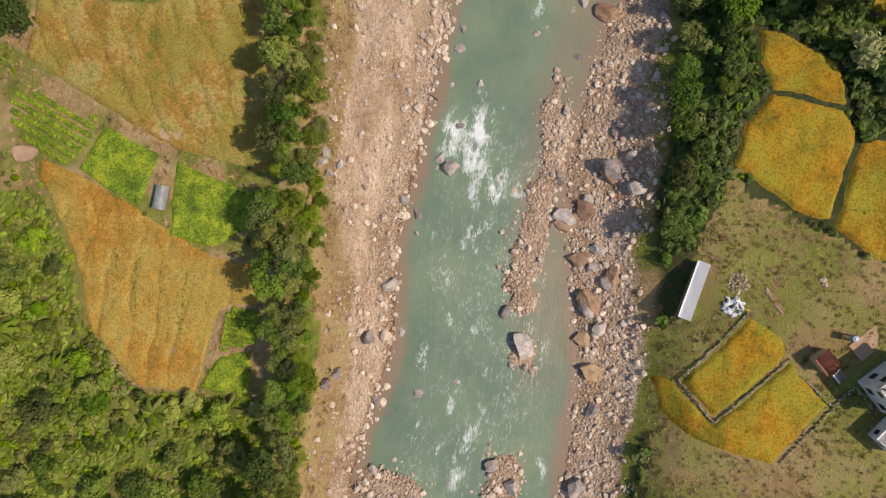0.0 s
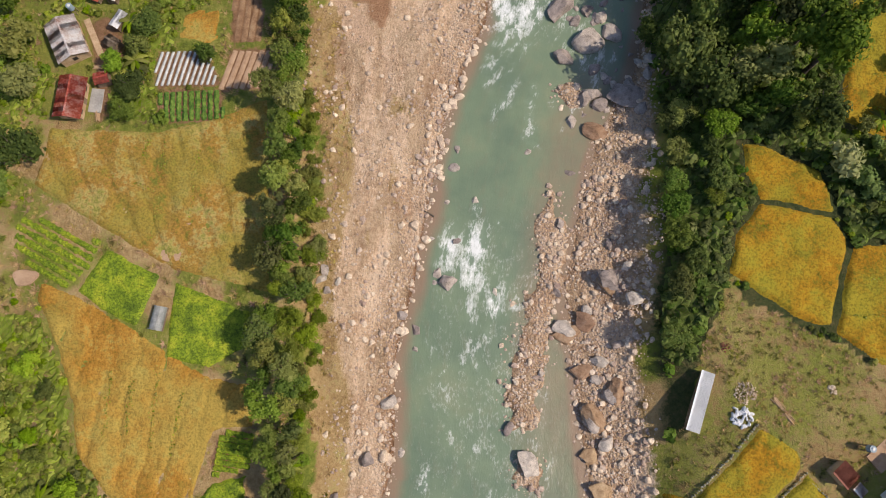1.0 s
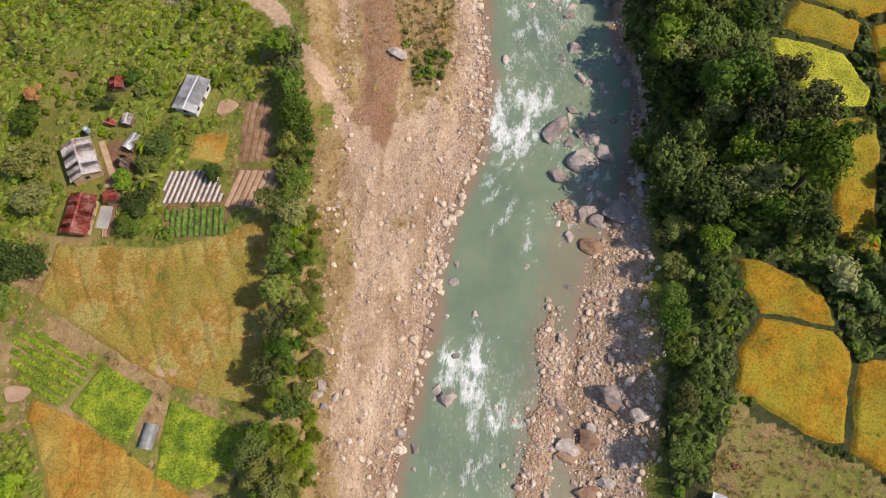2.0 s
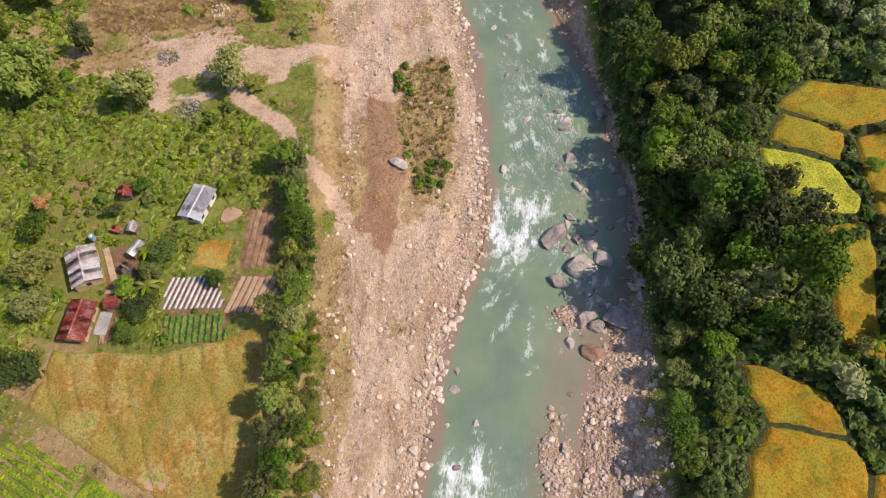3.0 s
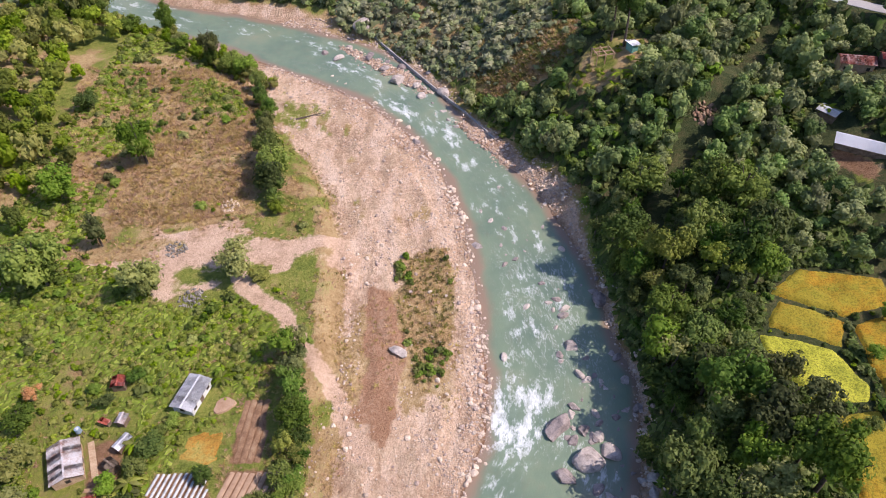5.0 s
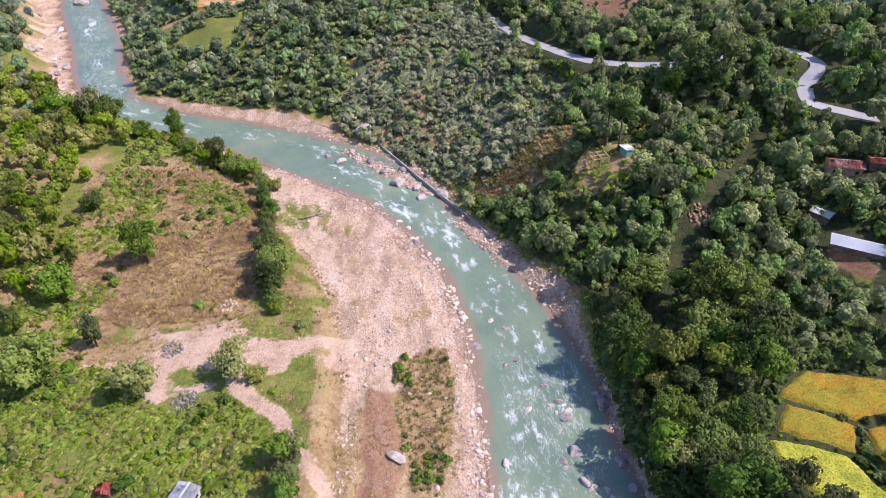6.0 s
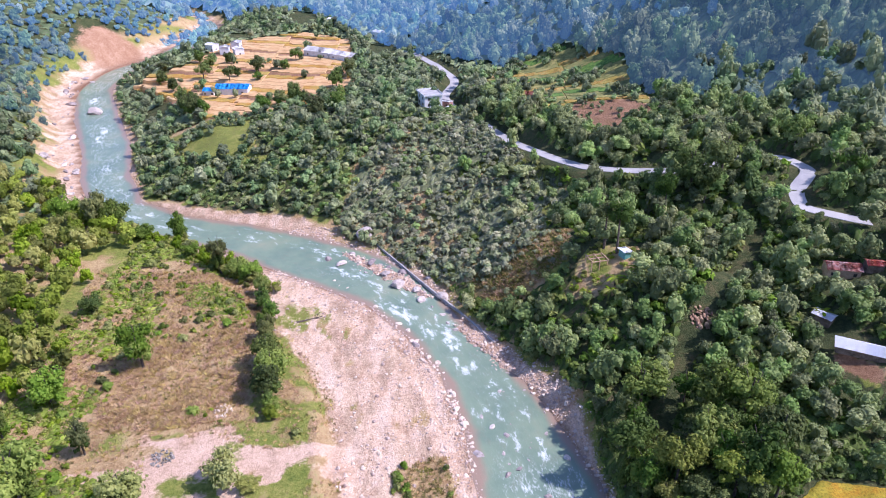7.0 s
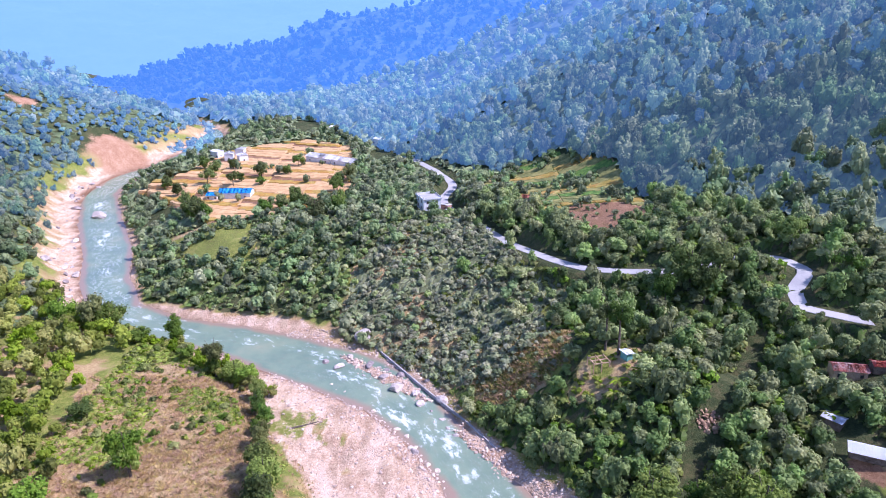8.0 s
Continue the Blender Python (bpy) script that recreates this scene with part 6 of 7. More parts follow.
# grassy dividing lines within the rice fields
for line in ([(-51.2, 38.9), (-51.4, 31.6), (-52.3, 20)], [(-54, 38.8), (-55.3, 34.8)], [(-65.4, 33), (-52.4, 29.4)], [(-44.9, 37.3), (-45.6, 23.6)],
             [(70, 58), (78, 57)], [(70.3, 51), (77.6, 50)], [(69.5, 45.5), (77.2, 44.5)], [(81, 78), (95.5, 80)], [(81, 71), (95.8, 72)], [(72, 95.5), (88, 91.5)], [(70, 14), (83, 14)], [(68.5, 8), (83.5, 8)],
             [(66, 21.5), (50.5, 24)], [(-53.1, -4.6), (-53.6, -13.3)], [(-49, -2.2), (-49.3, -15.8)], [(-44.4, -6), (-45.7, -16.8)], [(-57, -3), (-57.2, -14)]):
    t = np.linspace(0, len(line) - 1, 60)
    lx = np.interp(t, range(len(line)), [q[0] for q in line]) + RNG.normal(size=60) * 0.25
    ly = np.interp(t, range(len(line)), [q[1] for q in line]) + RNG.normal(size=60) * 0.2
    rr = RNG.uniform(0.1, 0.22, 60)
    scatter("bund_weeds", np.stack([lx, ly, height(lx, ly) + 0.4, rr, rr * 0.6], 1), LOW, LEAF_BRIGHT, "line of green weeds dividing the rice field", "weeds")

x, y, rng = field_of_points(-185, -100, 130, 262, 6.2, lambda x, y: (river_frame(x, y)[0] < 0) & (-river_frame(x, y)[0] - river_frame(x, y)[1] > 8) & (x + 0.35 * (y - 180) < np.where(y > 205, -98, -115)), 19)
r = rng.uniform(2.4, 5.4, len(x))
scatter("west_wood", np.stack([x, y, height(x, y) + r * 0.95, r, r * rng.uniform(0.9, 1.6, len(x))], 1), MID, LEAF_BRIGHT, "tall green trees of the wood west of the river", "woodland")

t = RNG.uniform(0, 5, 150)
x = np.interp(t, range(6), [-150, -136, -112, -96, -76, -58]) + RNG.uniform(-3, 3, 150)
y = np.interp(t, range(6), [248, 239, 225, 219, 205, 190]) + RNG.uniform(-6, 1, 150)
r = RNG.uniform(1.4, 3.2, 150)
scatter("bank_bushes", np.stack([x, y, height(x, y) + r * 0.7, r, r * RNG.uniform(0.9, 1.5, 150)], 1), MID, LEAF_BRIGHT, "bright green bushes crowding the river bank", "bushes")

x, y, rng = field_of_points(-200, -50, 325, 535, 9.0, lambda x, y: inside(x, y, PLOTS["valley_fields"]) & (np.abs(vnoise(x, y, 38, 95) - 0.5) < 0.055), 22)
r = rng.uniform(2.2, 4.5, len(x))
scatter("field_trees", np.stack([x, y, height(x, y) + r * 0.9, r, r * rng.uniform(0.9, 1.6, len(x))], 1), FAR, LEAF_FAR, "lines of trees between the valley rice terraces", "trees")
for tx, ty, tr, th in ((-134.9, 341, 4.5, 14), (-129, 337, 4.2, 12), (-141, 352, 4.6, 13), (-136, 349, 4, 11), (-124, 334, 3.6, 9), (-92.6, 330, 4, 10), (-86, 339, 4.4, 11), (-80, 344, 4.2, 12), (-74, 341, 4, 10), (-64, 316, 5, 13), (-54, 324, 5, 14),
                       (-116, 415, 4.2, 12), (-100, 418, 3.2, 7), (-160, 440, 4, 9), (-150, 428, 4, 9), (-140, 436, 3.4, 8), (-176, 420, 3.8, 9), (-170, 400, 4, 10), (-158, 384, 4, 9), (-62, 372, 4.5, 12), (-57, 392, 4.5, 12), (-126, 404, 3, 7), (-112, 396, 2.8, 6)):
    tree(tx, ty, tr, th, LEAF_DARK, "tree standing among the valley rice terraces", "valley trees", flat=1.3)
for tx, ty, tr, th in ((46.5, 177.8, 3.6, 17), (49.5, 174.5, 3.8, 17), (80.6, 208.2, 6.5, 17), (90, 208.7, 6.5, 18), (84, 203, 5, 14), (119, 222, 5, 13), (72, 205, 4.5, 12), (126, 199, 4, 10), (-145, 400, 4.5, 12), (-128, 395, 4, 11), (-98, 440, 4, 10)):
    tree(tx, ty, tr, th, LEAF_DARK, "tall broadleaf tree rising above the woods", "tall trees")


def banana(x, y, size):
    """A banana plant: a short stem and long arching leaves."""
    root = new("banana_plant")
    root.location, root.rotation_euler = (x, y, ground_at(x, y)), (0, 0, RNG.uniform(0, 6.28))
    bm = bmesh.new()
    bmesh.ops.create_cone(bm, cap_ends=True, segments=8, radius1=0.16 * size, radius2=0.1 * size, depth=1.6 * size, matrix=Matrix.Translation((0, 0, 0.7 * size)))
    part("stem", bm, BARK, root)
    for k in range(9):
        a, droop = k * 2.4, RNG.uniform(0.6, 1.3)
        bm = bmesh.new()
        rows = []
        for j in range(7):
            t = j / 6
            d, z = 2.3 * t * size, (1.5 + 1.3 * t - 2.0 * droop * t * t) * size
            w = 0.34 * size * math.sin(math.pi * (0.08 + 0.9 * t))
            rows.append([bm.verts.new((d, s * w, z + (0.08 * size if s == 0 else 0))) for s in (-1, 0, 1)])
        for p0, p1 in zip(rows, rows[1:]):
            for i in (0, 1):
                bm.faces.new((p0[i], p1[i], p1[i + 1], p0[i + 1]))
        leaf = part("leaf", bm, LEAF_BRIGHT, root)
        leaf.rotation_euler = (0, 0, a)
    return tagged(root, "banana plant with long arching green leaves", "banana plant", "banana plants")


for bx, by, bs in ((47, 163, 1.5), (50, 161, 1.4), (53, 163.5, 1.5), (45, 160, 1.3), (-58.8, 61.2, 1.2), (-57.4, 53.5, 1.2), (-45.8, 75.8, 1.0), (-80, -12, 1.3), (-76, -18, 1.3), (-66, -24, 1.2), (-49, -31, 1.3), (-36, -30, 1.2), (98, 148, 1.4), (75.5, 42, 1.1), (82, 34, 1.2), (-25.5, -18, 1.0)):
    banana(bx, by, bs)

# ---- far ridges ----


# emission puts blue distance haze into the ridge material
def ridge_material(name, base, haze_glow, strength):
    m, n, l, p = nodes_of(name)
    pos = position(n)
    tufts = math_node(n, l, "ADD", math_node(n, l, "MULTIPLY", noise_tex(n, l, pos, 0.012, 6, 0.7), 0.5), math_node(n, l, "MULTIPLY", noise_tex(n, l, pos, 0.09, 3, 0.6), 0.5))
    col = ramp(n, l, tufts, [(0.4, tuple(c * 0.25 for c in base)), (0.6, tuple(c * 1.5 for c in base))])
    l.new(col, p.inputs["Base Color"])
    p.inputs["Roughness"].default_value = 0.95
    p.inputs["Emission Color"].default_value = (*haze_glow, 1)
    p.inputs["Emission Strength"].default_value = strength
    return m


def ridge(name, crest, far, deep, material, rough, label, seed, trees=0):
    """A range of hills: crest gives bearing and height in degrees as seen from the valley's middle; it slopes towards the viewer."""
    n = 300
    az = np.radians(np.linspace(crest[0][0], crest[-1][0], n))
    el = np.interp(np.degrees(az), [c[0] for c in crest], [c[1] for c in crest])
    k = np.linspace(0, 1, 40)
    rad = far - deep * (1 - k)
    A, R = np.meshgrid(az, rad)
    top = 124 + far * np.tan(np.radians(el))
    x, y = R * np.sin(A), R * np.cos(A)
    base = 3 if far < 1000 else 14
    z = base + (np.maximum(top, base + 2)[None] - base) * k[:, None] ** 1.15
    z = z + rough * (fbm(x, y, rough * 9, seed) - 0.5) * 2.2 * k[:, None] + rough * 0.35 * (fbm(x, y, rough * 0.7, seed + 4, 2) - 0.5)
    if trees:
        rng = np.random.default_rng(seed)
        q = rng.integers(8 * n, 40 * n, trees)
        r = rng.uniform(4, 8, trees)
        rows = np.stack([x.ravel()[q] + rng.uniform(-6, 6, trees), y.ravel()[q] + rng.uniform(-6, 6, trees), z.ravel()[q] + r * 0.5, r, r * rng.uniform(0.9, 1.4, trees)], 1)
        tagged(scatter("backdrop_ridge_forest", rows, TINY, LEAF_LAST if far < 1000 else LEAF_RANGE, "trees covering a far ridge, faint blue with painted haze", "forest"), kind="structure")
    back = np.stack([x[-1] * 1.25, y[-1] * 1.25, np.zeros(n)], 1)
    V = np.concatenate([np.stack([x.ravel(), y.ravel(), z.ravel()], 1), back])
    i = (np.arange(40)[:, None] * n + np.arange(n - 1)[None]).ravel()
    return tagged(new(name, mesh_of(name, V, np.stack([i, i + 1, i + 1 + n, i + n], 1), material, True)), label, "mountains", kind="structure")


ridge("backdrop_ridge", [(-13, -8.8), (-10.7, -8.2), (-7.9, -6.96), (-1.3, -4.18), (5, -1.42), (9.4, 0.22), (17.5, 2.9), (34, 5)], 790, 260, ridge_material("ridge_near_haze", (0.05, 0.075, 0.06), HAZE_BLUE, 0.42), 11, "wooded ridge behind the mountain, blue with painted haze", 3, 1800)
ridge("backdrop_ridge", [(-46, 1.5), (-34, -2.4), (-32.4, -3.2), (-29.2, -4.7), (-25.9, -6.7), (-22.2, -8.6), (-19, -9.2)], 770, 220, ridge_material("ridge_west_haze", (0.05, 0.075, 0.06), HAZE_BLUE, 0.4), 10, "wooded ridge on the west side of the valley, blue with painted haze", 8, 1300)
ridge("backdrop_ridge", [(-40, -5.2), (-28, -5.3), (-24.5, -5.4), (-19.4, -3.6), (-13.9, -3.1), (-10.3, -1.9), (-4, -0.7), (-0.4, -0.1), (5, 1.1), (20, 3.5)], 1040, 290, ridge_material("ridge_far_haze", (0.03, 0.04, 0.04), (0.13, 0.34, 0.78), 0.56), 18, "pale blue hazy mountain range", 13, 2400)
ridge("backdrop_ridge", [(-70, 3), (-33, 1.3), (-31, 1.6), (-24.6, 0.9), (-20, 0.5), (-10, 0.4), (0, 0.6), (20, 2), (60, 4)], 2400, 1350, ridge_material("ridge_last_haze", (0.008, 0.01, 0.01), (0.24, 0.46, 0.84), 0.8), 26, "mountain range on the horizon, faint blue with painted haze", 23)

# ---- road and walls ----


def strip(name, line, heights, width, material, label, category, thick=0.3, parent=None, over=0.05, n=40):
    """A band that follows a line on the ground, with thickness."""
    t = np.linspace(0, len(line) - 1, n * 3)
    k = np.arange(len(line))
    x, y = np.interp(t, k, [p[0] for p in line]), np.interp(t, k, [p[1] for p in line])
    x, y = (np.convolve(np.pad(a, 3, mode="edge"), np.ones(7) / 7, "valid") for a in (x, y))
    tx, ty = np.gradient(x), np.gradient(y)
    ln = np.hypot(tx, ty)
    px, py = ty / ln, -tx / ln
    z = (height(x, y) if heights is None else water_level(x, y) + np.interp(t, k, heights)) + over
    w = width / 2 * (1 + 0.12 * (fbm(x, y, 4, 77) - 0.5))
    V = np.stack([np.stack([x + s * px * w, y + s * py * w, z + o], 1) for s, o in ((-1, 0), (1, 0), (1, -thick), (-1, -thick))], 1).reshape(-1, 3)
    f = []
    for j in range(len(x) - 1):
        for a, b in ((0, 1), (1, 2), (2, 3), (3, 0)):
            f.append((4 * j + a, 4 * j + b, 4 * j + 4 + b, 4 * j + 4 + a))
    return tagged(new(name, mesh_of(name, V, f, material)), label, category, kind="structure")


strip("road", ROAD, ROAD_Z, 4.8, ROADTOP, "pale grey winding valley road", "road", 0.5, over=0.12, n=60)
strip("retaining_wall", [(-40, 240), (-32.6, 230.3), (-18.3, 209.3), (-6, 191.3), (6.3, 174.2), (13.9, 162)], [0.9] * 6, 0.4, CONCRETE, "grey concrete retaining wall along the river bank", "wall", 2.4, over=0.3)

# ---- buildings ----


def roof_sheets(parent, length, width, rise, eave, material, overhang=0.4, lean=False, sheet=0.85):
    """Corrugated sheets side by side on one or two slopes, along local y."""
    half = (width / 2 + overhang) if not lean else (width + 2 * overhang)
    slope = math.hypot(half, rise)
    count = max(2, round((length + 2 * overhang) / sheet))
    wide = (length + 2 * overhang) / count
    me = None
    bm = bmesh.new()
    cols = []
    for k in range(13):
        v = -wide / 2 - 0.02 + (wide + 0.04) * k / 12
        o = 0.03 * math.cos(math.pi * k)
        cols.append((bm.verts.new((0, v, o)), bm.verts.new((half, v, o - rise))))
    for a, b in zip(cols, cols[1:]):
        bm.faces.new((a[0], a[1], b[1], b[0]))
    bmesh.ops.solidify(bm, geom=bm.faces[:], thickness=0.02)
    me = bpy.data.meshes.new("roof_sheet")
    bm.to_mesh(me)
    bm.free()
    me.materials.append(material)
    cap = bmesh.new()
    box(cap, -0.16, 0.16, -length / 2 - overhang, length / 2 + overhang, 0.0, 0.06)
    roof = part("roof", cap, material, parent)
    roof.location = (0 if not lean else -half / 2, 0, eave + rise)
    for side in ((1, -1) if not lean else (1,)):
        for k in range(count):
            ob = new("roof_sheet", me)
            ob.parent = roof
            ob.location = (0, side * (-length / 2 - overhang + wide * (k + 0.5)), RNG.uniform(-0.015, 0.015))
            ob.rotation_euler = (0, 0, 0 if side > 0 else math.pi)
    return roof


def wall_shell(bm, w, l, h, t=0.18, gable=0.0):
    """Four walls with thickness; gables rise on the two short sides."""
    box(bm, -w / 2, -w / 2 + t, -l / 2, l / 2, -0.4, h)
    box(bm, w / 2 - t, w / 2, -l / 2, l / 2, -0.4, h)
    for s in (-1, 1):
        y0 = s * (l / 2 - t / 2)
        box(bm, -w / 2 + t, w / 2 - t, y0 - t / 2, y0 + t / 2, -0.4, h)
        if gable:
            a = [bm.verts.new((x, y0 + d, z)) for d in (-t / 2, t / 2) for x, z in ((-w / 2, h), (w / 2, h), (0, h + gable))]
            for f in ((0, 2, 1), (3, 4, 5), (0, 1, 4, 3), (1, 2, 5, 4), (2, 0, 3, 5)):
                bm.faces.new([a[k] for k in f])


def opening(parent, name, face, at, z0, z1, wide, w, l, frame_mat, fill_mat):
    """A window or door on a wall: frame proud of the wall and a dark pane or leaf. face: 'x+', 'x-', 'y+', 'y-'."""
    s = 1 if face[1] == "+" else -1
    bm = bmesh.new()
    d = (w if face[0] == "x" else l) / 2
    for a0, a1, b0, b1 in ((at - wide / 2 - 0.08, at - wide / 2, z0, z1), (at + wide / 2, at + wide / 2 + 0.08, z0, z1), (at - wide / 2 - 0.08, at + wide / 2 + 0.08, z1, z1 + 0.1), (at - wide / 2 - 0.08, at + wide / 2 + 0.08, z0 - 0.06, z0)):
        lo, hi = sorted((s * (d - 0.05), s * (d + 0.06)))
        box(bm, lo, hi, a0, a1, b0, b1) if face[0] == "x" else box(bm, a0, a1, lo, hi, b0, b1)
    fr = part(name, bm, frame_mat, parent)
    bm = bmesh.new()
    lo, hi = sorted((s * (d - 0.02), s * (d + 0.02)))
    box(bm, lo, hi, at - wide / 2, at + wide / 2, z0, z1) if face[0] == "x" else box(bm, at - wide / 2, at + wide / 2, lo, hi, z0, z1)
    part("pane" if name == "window" else "door_leaf", bm, fill_mat, fr)


def house(x, y, turn, length, width, wall_h, rise, roof_mat, wall_mat, label, name="house", lean=False, overhang=0.4, openings=True, z=None, base=0.0, group=""):
    root = new(name)
    root.location, root.rotation_euler = (x, y, (ground_at(x, y) if z is None else z) + base), (0, 0, radians(turn))
    bm = bmesh.new()
    wall_shell(bm, width, length, wall_h, gable=0 if lean else rise * 0.9)
    part("wall", bm, wall_mat, root)
    roof_sheets(root, length, width, rise, wall_h + 0.02, roof_mat, overhang, lean)
    if openings:
        opening(root, "door", "x+", 0, 0.0, 1.9, 0.9, width, length, WOOD, WOOD)
        for a in ((-length / 3, length / 3) if length > 4 else ()):
            opening(root, "window", "x+", a, 0.9, 1.8, 0.8, width, length, WOOD, DARK)
            opening(root, "window", "x-", a, 0.9, 1.8, 0.8, width, length, WOOD, DARK)
        opening(root, "window", "y-", 0, 0.9, 1.8, 0.8, width, length, WOOD, DARK)
    return tagged(root, label, "house" if name == "house" else "shed", group)


house(-50.9, 72.0, -15, 7.2, 4.3, 2.1, 0.55, TIN, WHITE, "white farmhouse with a pale grey sheet roof")
house(-70.2, 57.2, 26, 7.6, 5.2, 2.2, 1.1, TIN_RUST, PLASTER, "farmhouse with a rust-streaked zinc roof and tan walls")
house(-68.4, 46.0, -4, 6.8, 4.1, 2.1, 1.0, TIN_RED, PLASTER, "farmhouse with a rusty red sheet roof", overhang=0.6)
house(-66.4, 74.6, 8, 2.2, 2.4, 1.8, 0.5, TIN_RED, WOOD, "small wooden shed with a dark red roof", "shed", openings=False, overhang=0.25)
house(-63.0, 66.4, -8, 2.0, 1.7, 1.6, 0.45, TIN_RUST, WOOD, "small shed with a rust-striped sheet roof", "shed", openings=False, overhang=0.2)
house(-66.4, 66.2, 70, 2.0, 1.0, 1.0, 0.25, TIN_RED, WOOD, "low red-roofed animal pen", "shed", lean=True, openings=False, overhang=0.1)
house(-61.2, 61.5, -28, 3.2, 1.7, 1.8, 0.4, TIN, WOOD, "long narrow shed with a grey sheet roof", "shed", openings=False, overhang=0.15)
house(-61.9, 57.0, 58, 2.4, 1.8, 1.6, 0.6, THATCH, WOOD, "small shed with a brown thatched roof", "shed", openings=False, overhang=0.2)
house(-63.2, 49.9, -75, 2.3, 2.0, 1.7, 0.4, TIN_RED, WOOD, "square shed with a dark red roof", "shed", openings=False, overhang=0.2)
house(42.7, -6.4, -18, 9.8, 1.9, 1.7, 0.12, WHITE_SHEET, WOOD, "long narrow shed with a white sheet roof beside rough grass", "shed", lean=True, openings=False, overhang=0.15)
house(64.2, -17.2, 40, 2.9, 2.6, 2.2, 0.35, TIN_RED2, PLASTER, "small house with a flat reddish brown sheet roof", lean=True, overhang=0.2)
house(66.6, -19.6, 40, 1.6, 1.4, 1.6, 0.2, TIN_RUST, WOOD, "lean-to hut with a patched rusty roof", "shed", lean=True, openings=False, overhang=0.1)
house(76.0, -28.5, -42, 6.0, 4.0, 3.0, 0.4, TIN, WHITE, "white house with a pale sheet roof", lean=True)
house(103.4, 132.2, 244, 17.0, 3.4, 1.5, 0.5, WHITE_SHEET, WOOD, "long white-roofed farm shed on the wooded slope", "shed", lean=True, openings=False)
house(98.0, 147, 221, 4.5, 3.4, 2.2, 0.5, TIN, WOOD, "grey-roofed shed among trees", "shed", openings=False)
house(109, 162.5, 80, 8.5, 4.6, 2.8, 1.1, TIN_RUST2, PLASTER, "hillside house with a rusted red roof")
house(116.5, 161, 80, 4.0, 3.2, 2.2, 0.6, TIN_RED, WOOD, "small red-walled shed beside a hillside house", "shed", openings=False)
house(51.5, 172.5, 25, 2.9, 2.3, 1.9, 0.35, WHITE_SHEET, TEAL, "small hut with teal walls and a white roof on a knoll", lean=True, openings=False)
house(-119, 371, 88, 18.0, 8.0, 3.6, 1.8, TIN_BLUE, WHITE, "long white building with a bright blue roof in the rice fields")
house(-131.5, 369, 88, 6.0, 6.0, 2.8, 1.2, TIN_BLUE, WHITE, "small blue-roofed annex of a valley building")
house(-84, 452, 60, 20.0, 10.0, 3.6, 1.8, TIN, WHITE, "large hall with a pale grey sheet roof in the valley")
house(-66, 440, 55, 20.0, 9.0, 3.4, 1.6, TIN, WHITE, "long hall with a grey sheet roof in the valley")
for hx, hy, ht in ((-152, 468, 10), (-141, 462, 30), (-163, 476, 60), (-148, 482, 0), (-50, 500, 40), (-35, 520, 10), (-92, 560, 70), (-20, 480, 30)):
    house(hx, hy, ht, 7, 6, 4.5, 0.8, TIN if hx < -140 else WHITE_SHEET, WHITE, "white village house in the valley", group="village houses")


def flat_house(x, y, turn, w, l, storeys, wall_mat, label, z=None):
    """A concrete house with a flat roof, parapet and column stubs."""
    root = new("house")
    root.location, root.rotation_euler = (x, y, ground_at(x, y) if z is None else z), (0, 0, radians(turn))
    h = 2.9 * storeys
    bm = bmesh.new()
    wall_shell(bm, w, l, h)
    part("wall", bm, wall_mat, root)
    bm = bmesh.new()
    box(bm, -w / 2 - 0.5, w / 2 + 0.5, -l / 2 - 0.5, l / 2 + 0.5, h, h + 0.18)
    slab = part("roof", bm, CONCRETE, root)
    bm = bmesh.new()
    for x0, x1, y0, y1 in ((-w / 2 - 0.5, w / 2 + 0.5, -l / 2 - 0.5, -l / 2 - 0.35), (-w / 2 - 0.5, w / 2 + 0.5, l / 2 + 0.35, l / 2 + 0.5), (-w / 2 - 0.5, -w / 2 - 0.35, -l / 2 - 0.35, l / 2 + 0.35), (w / 2 + 0.35, w / 2 + 0.5, -l / 2 - 0.35, l / 2 + 0.35)):
        box(bm, x0, x1, y0, y1, h + 0.18, h + 0.85)
    part("parapet", bm, WHITE, slab)
    for cx in (-w / 2, w / 2):
        for cy in (-l / 2, 0, l / 2):
            bm = bmesh.new()
            box(bm, cx - 0.14, cx + 0.14, cy - 0.14, cy + 0.14, h + 0.18, h + 1.5)
            part("column", bm, CONCRETE, slab)
    for s in range(storeys):
        for face, span in (("x-", l), ("y-", w), ("x+", l), ("y+", w)):
            for a in (-span / 4, span / 4):
                opening(root, "window", face, a, 0.9 + 2.9 * s, 2.1 + 2.9 * s, 1.1, w, l, WOOD, DARK)
    return tagged(root, label, "house")


flat_house(75.5, -20.5, -50, 6.5, 8.0, 2, WHITE, "two-storey white concrete house with a flat roof")
flat_house(-9, 326, 20, 9, 11, 2, WHITE, "pale concrete roadside house with a flat roof")
house(4, 322, 70, 10, 4, 2.8, 0.5, WHITE_SHEET, PINK, "low white-roofed roadside shop", lean=True)
house(-2, 336, 60, 8, 4, 2.8, 0.5, TIN, PINK, "low grey-roofed roadside shop", lean=True)
house(40, 318, 80, 6, 4, 2.6, 0.8, TIN_RED2, PLASTER, "farm cottage with a red roof by a clearing")


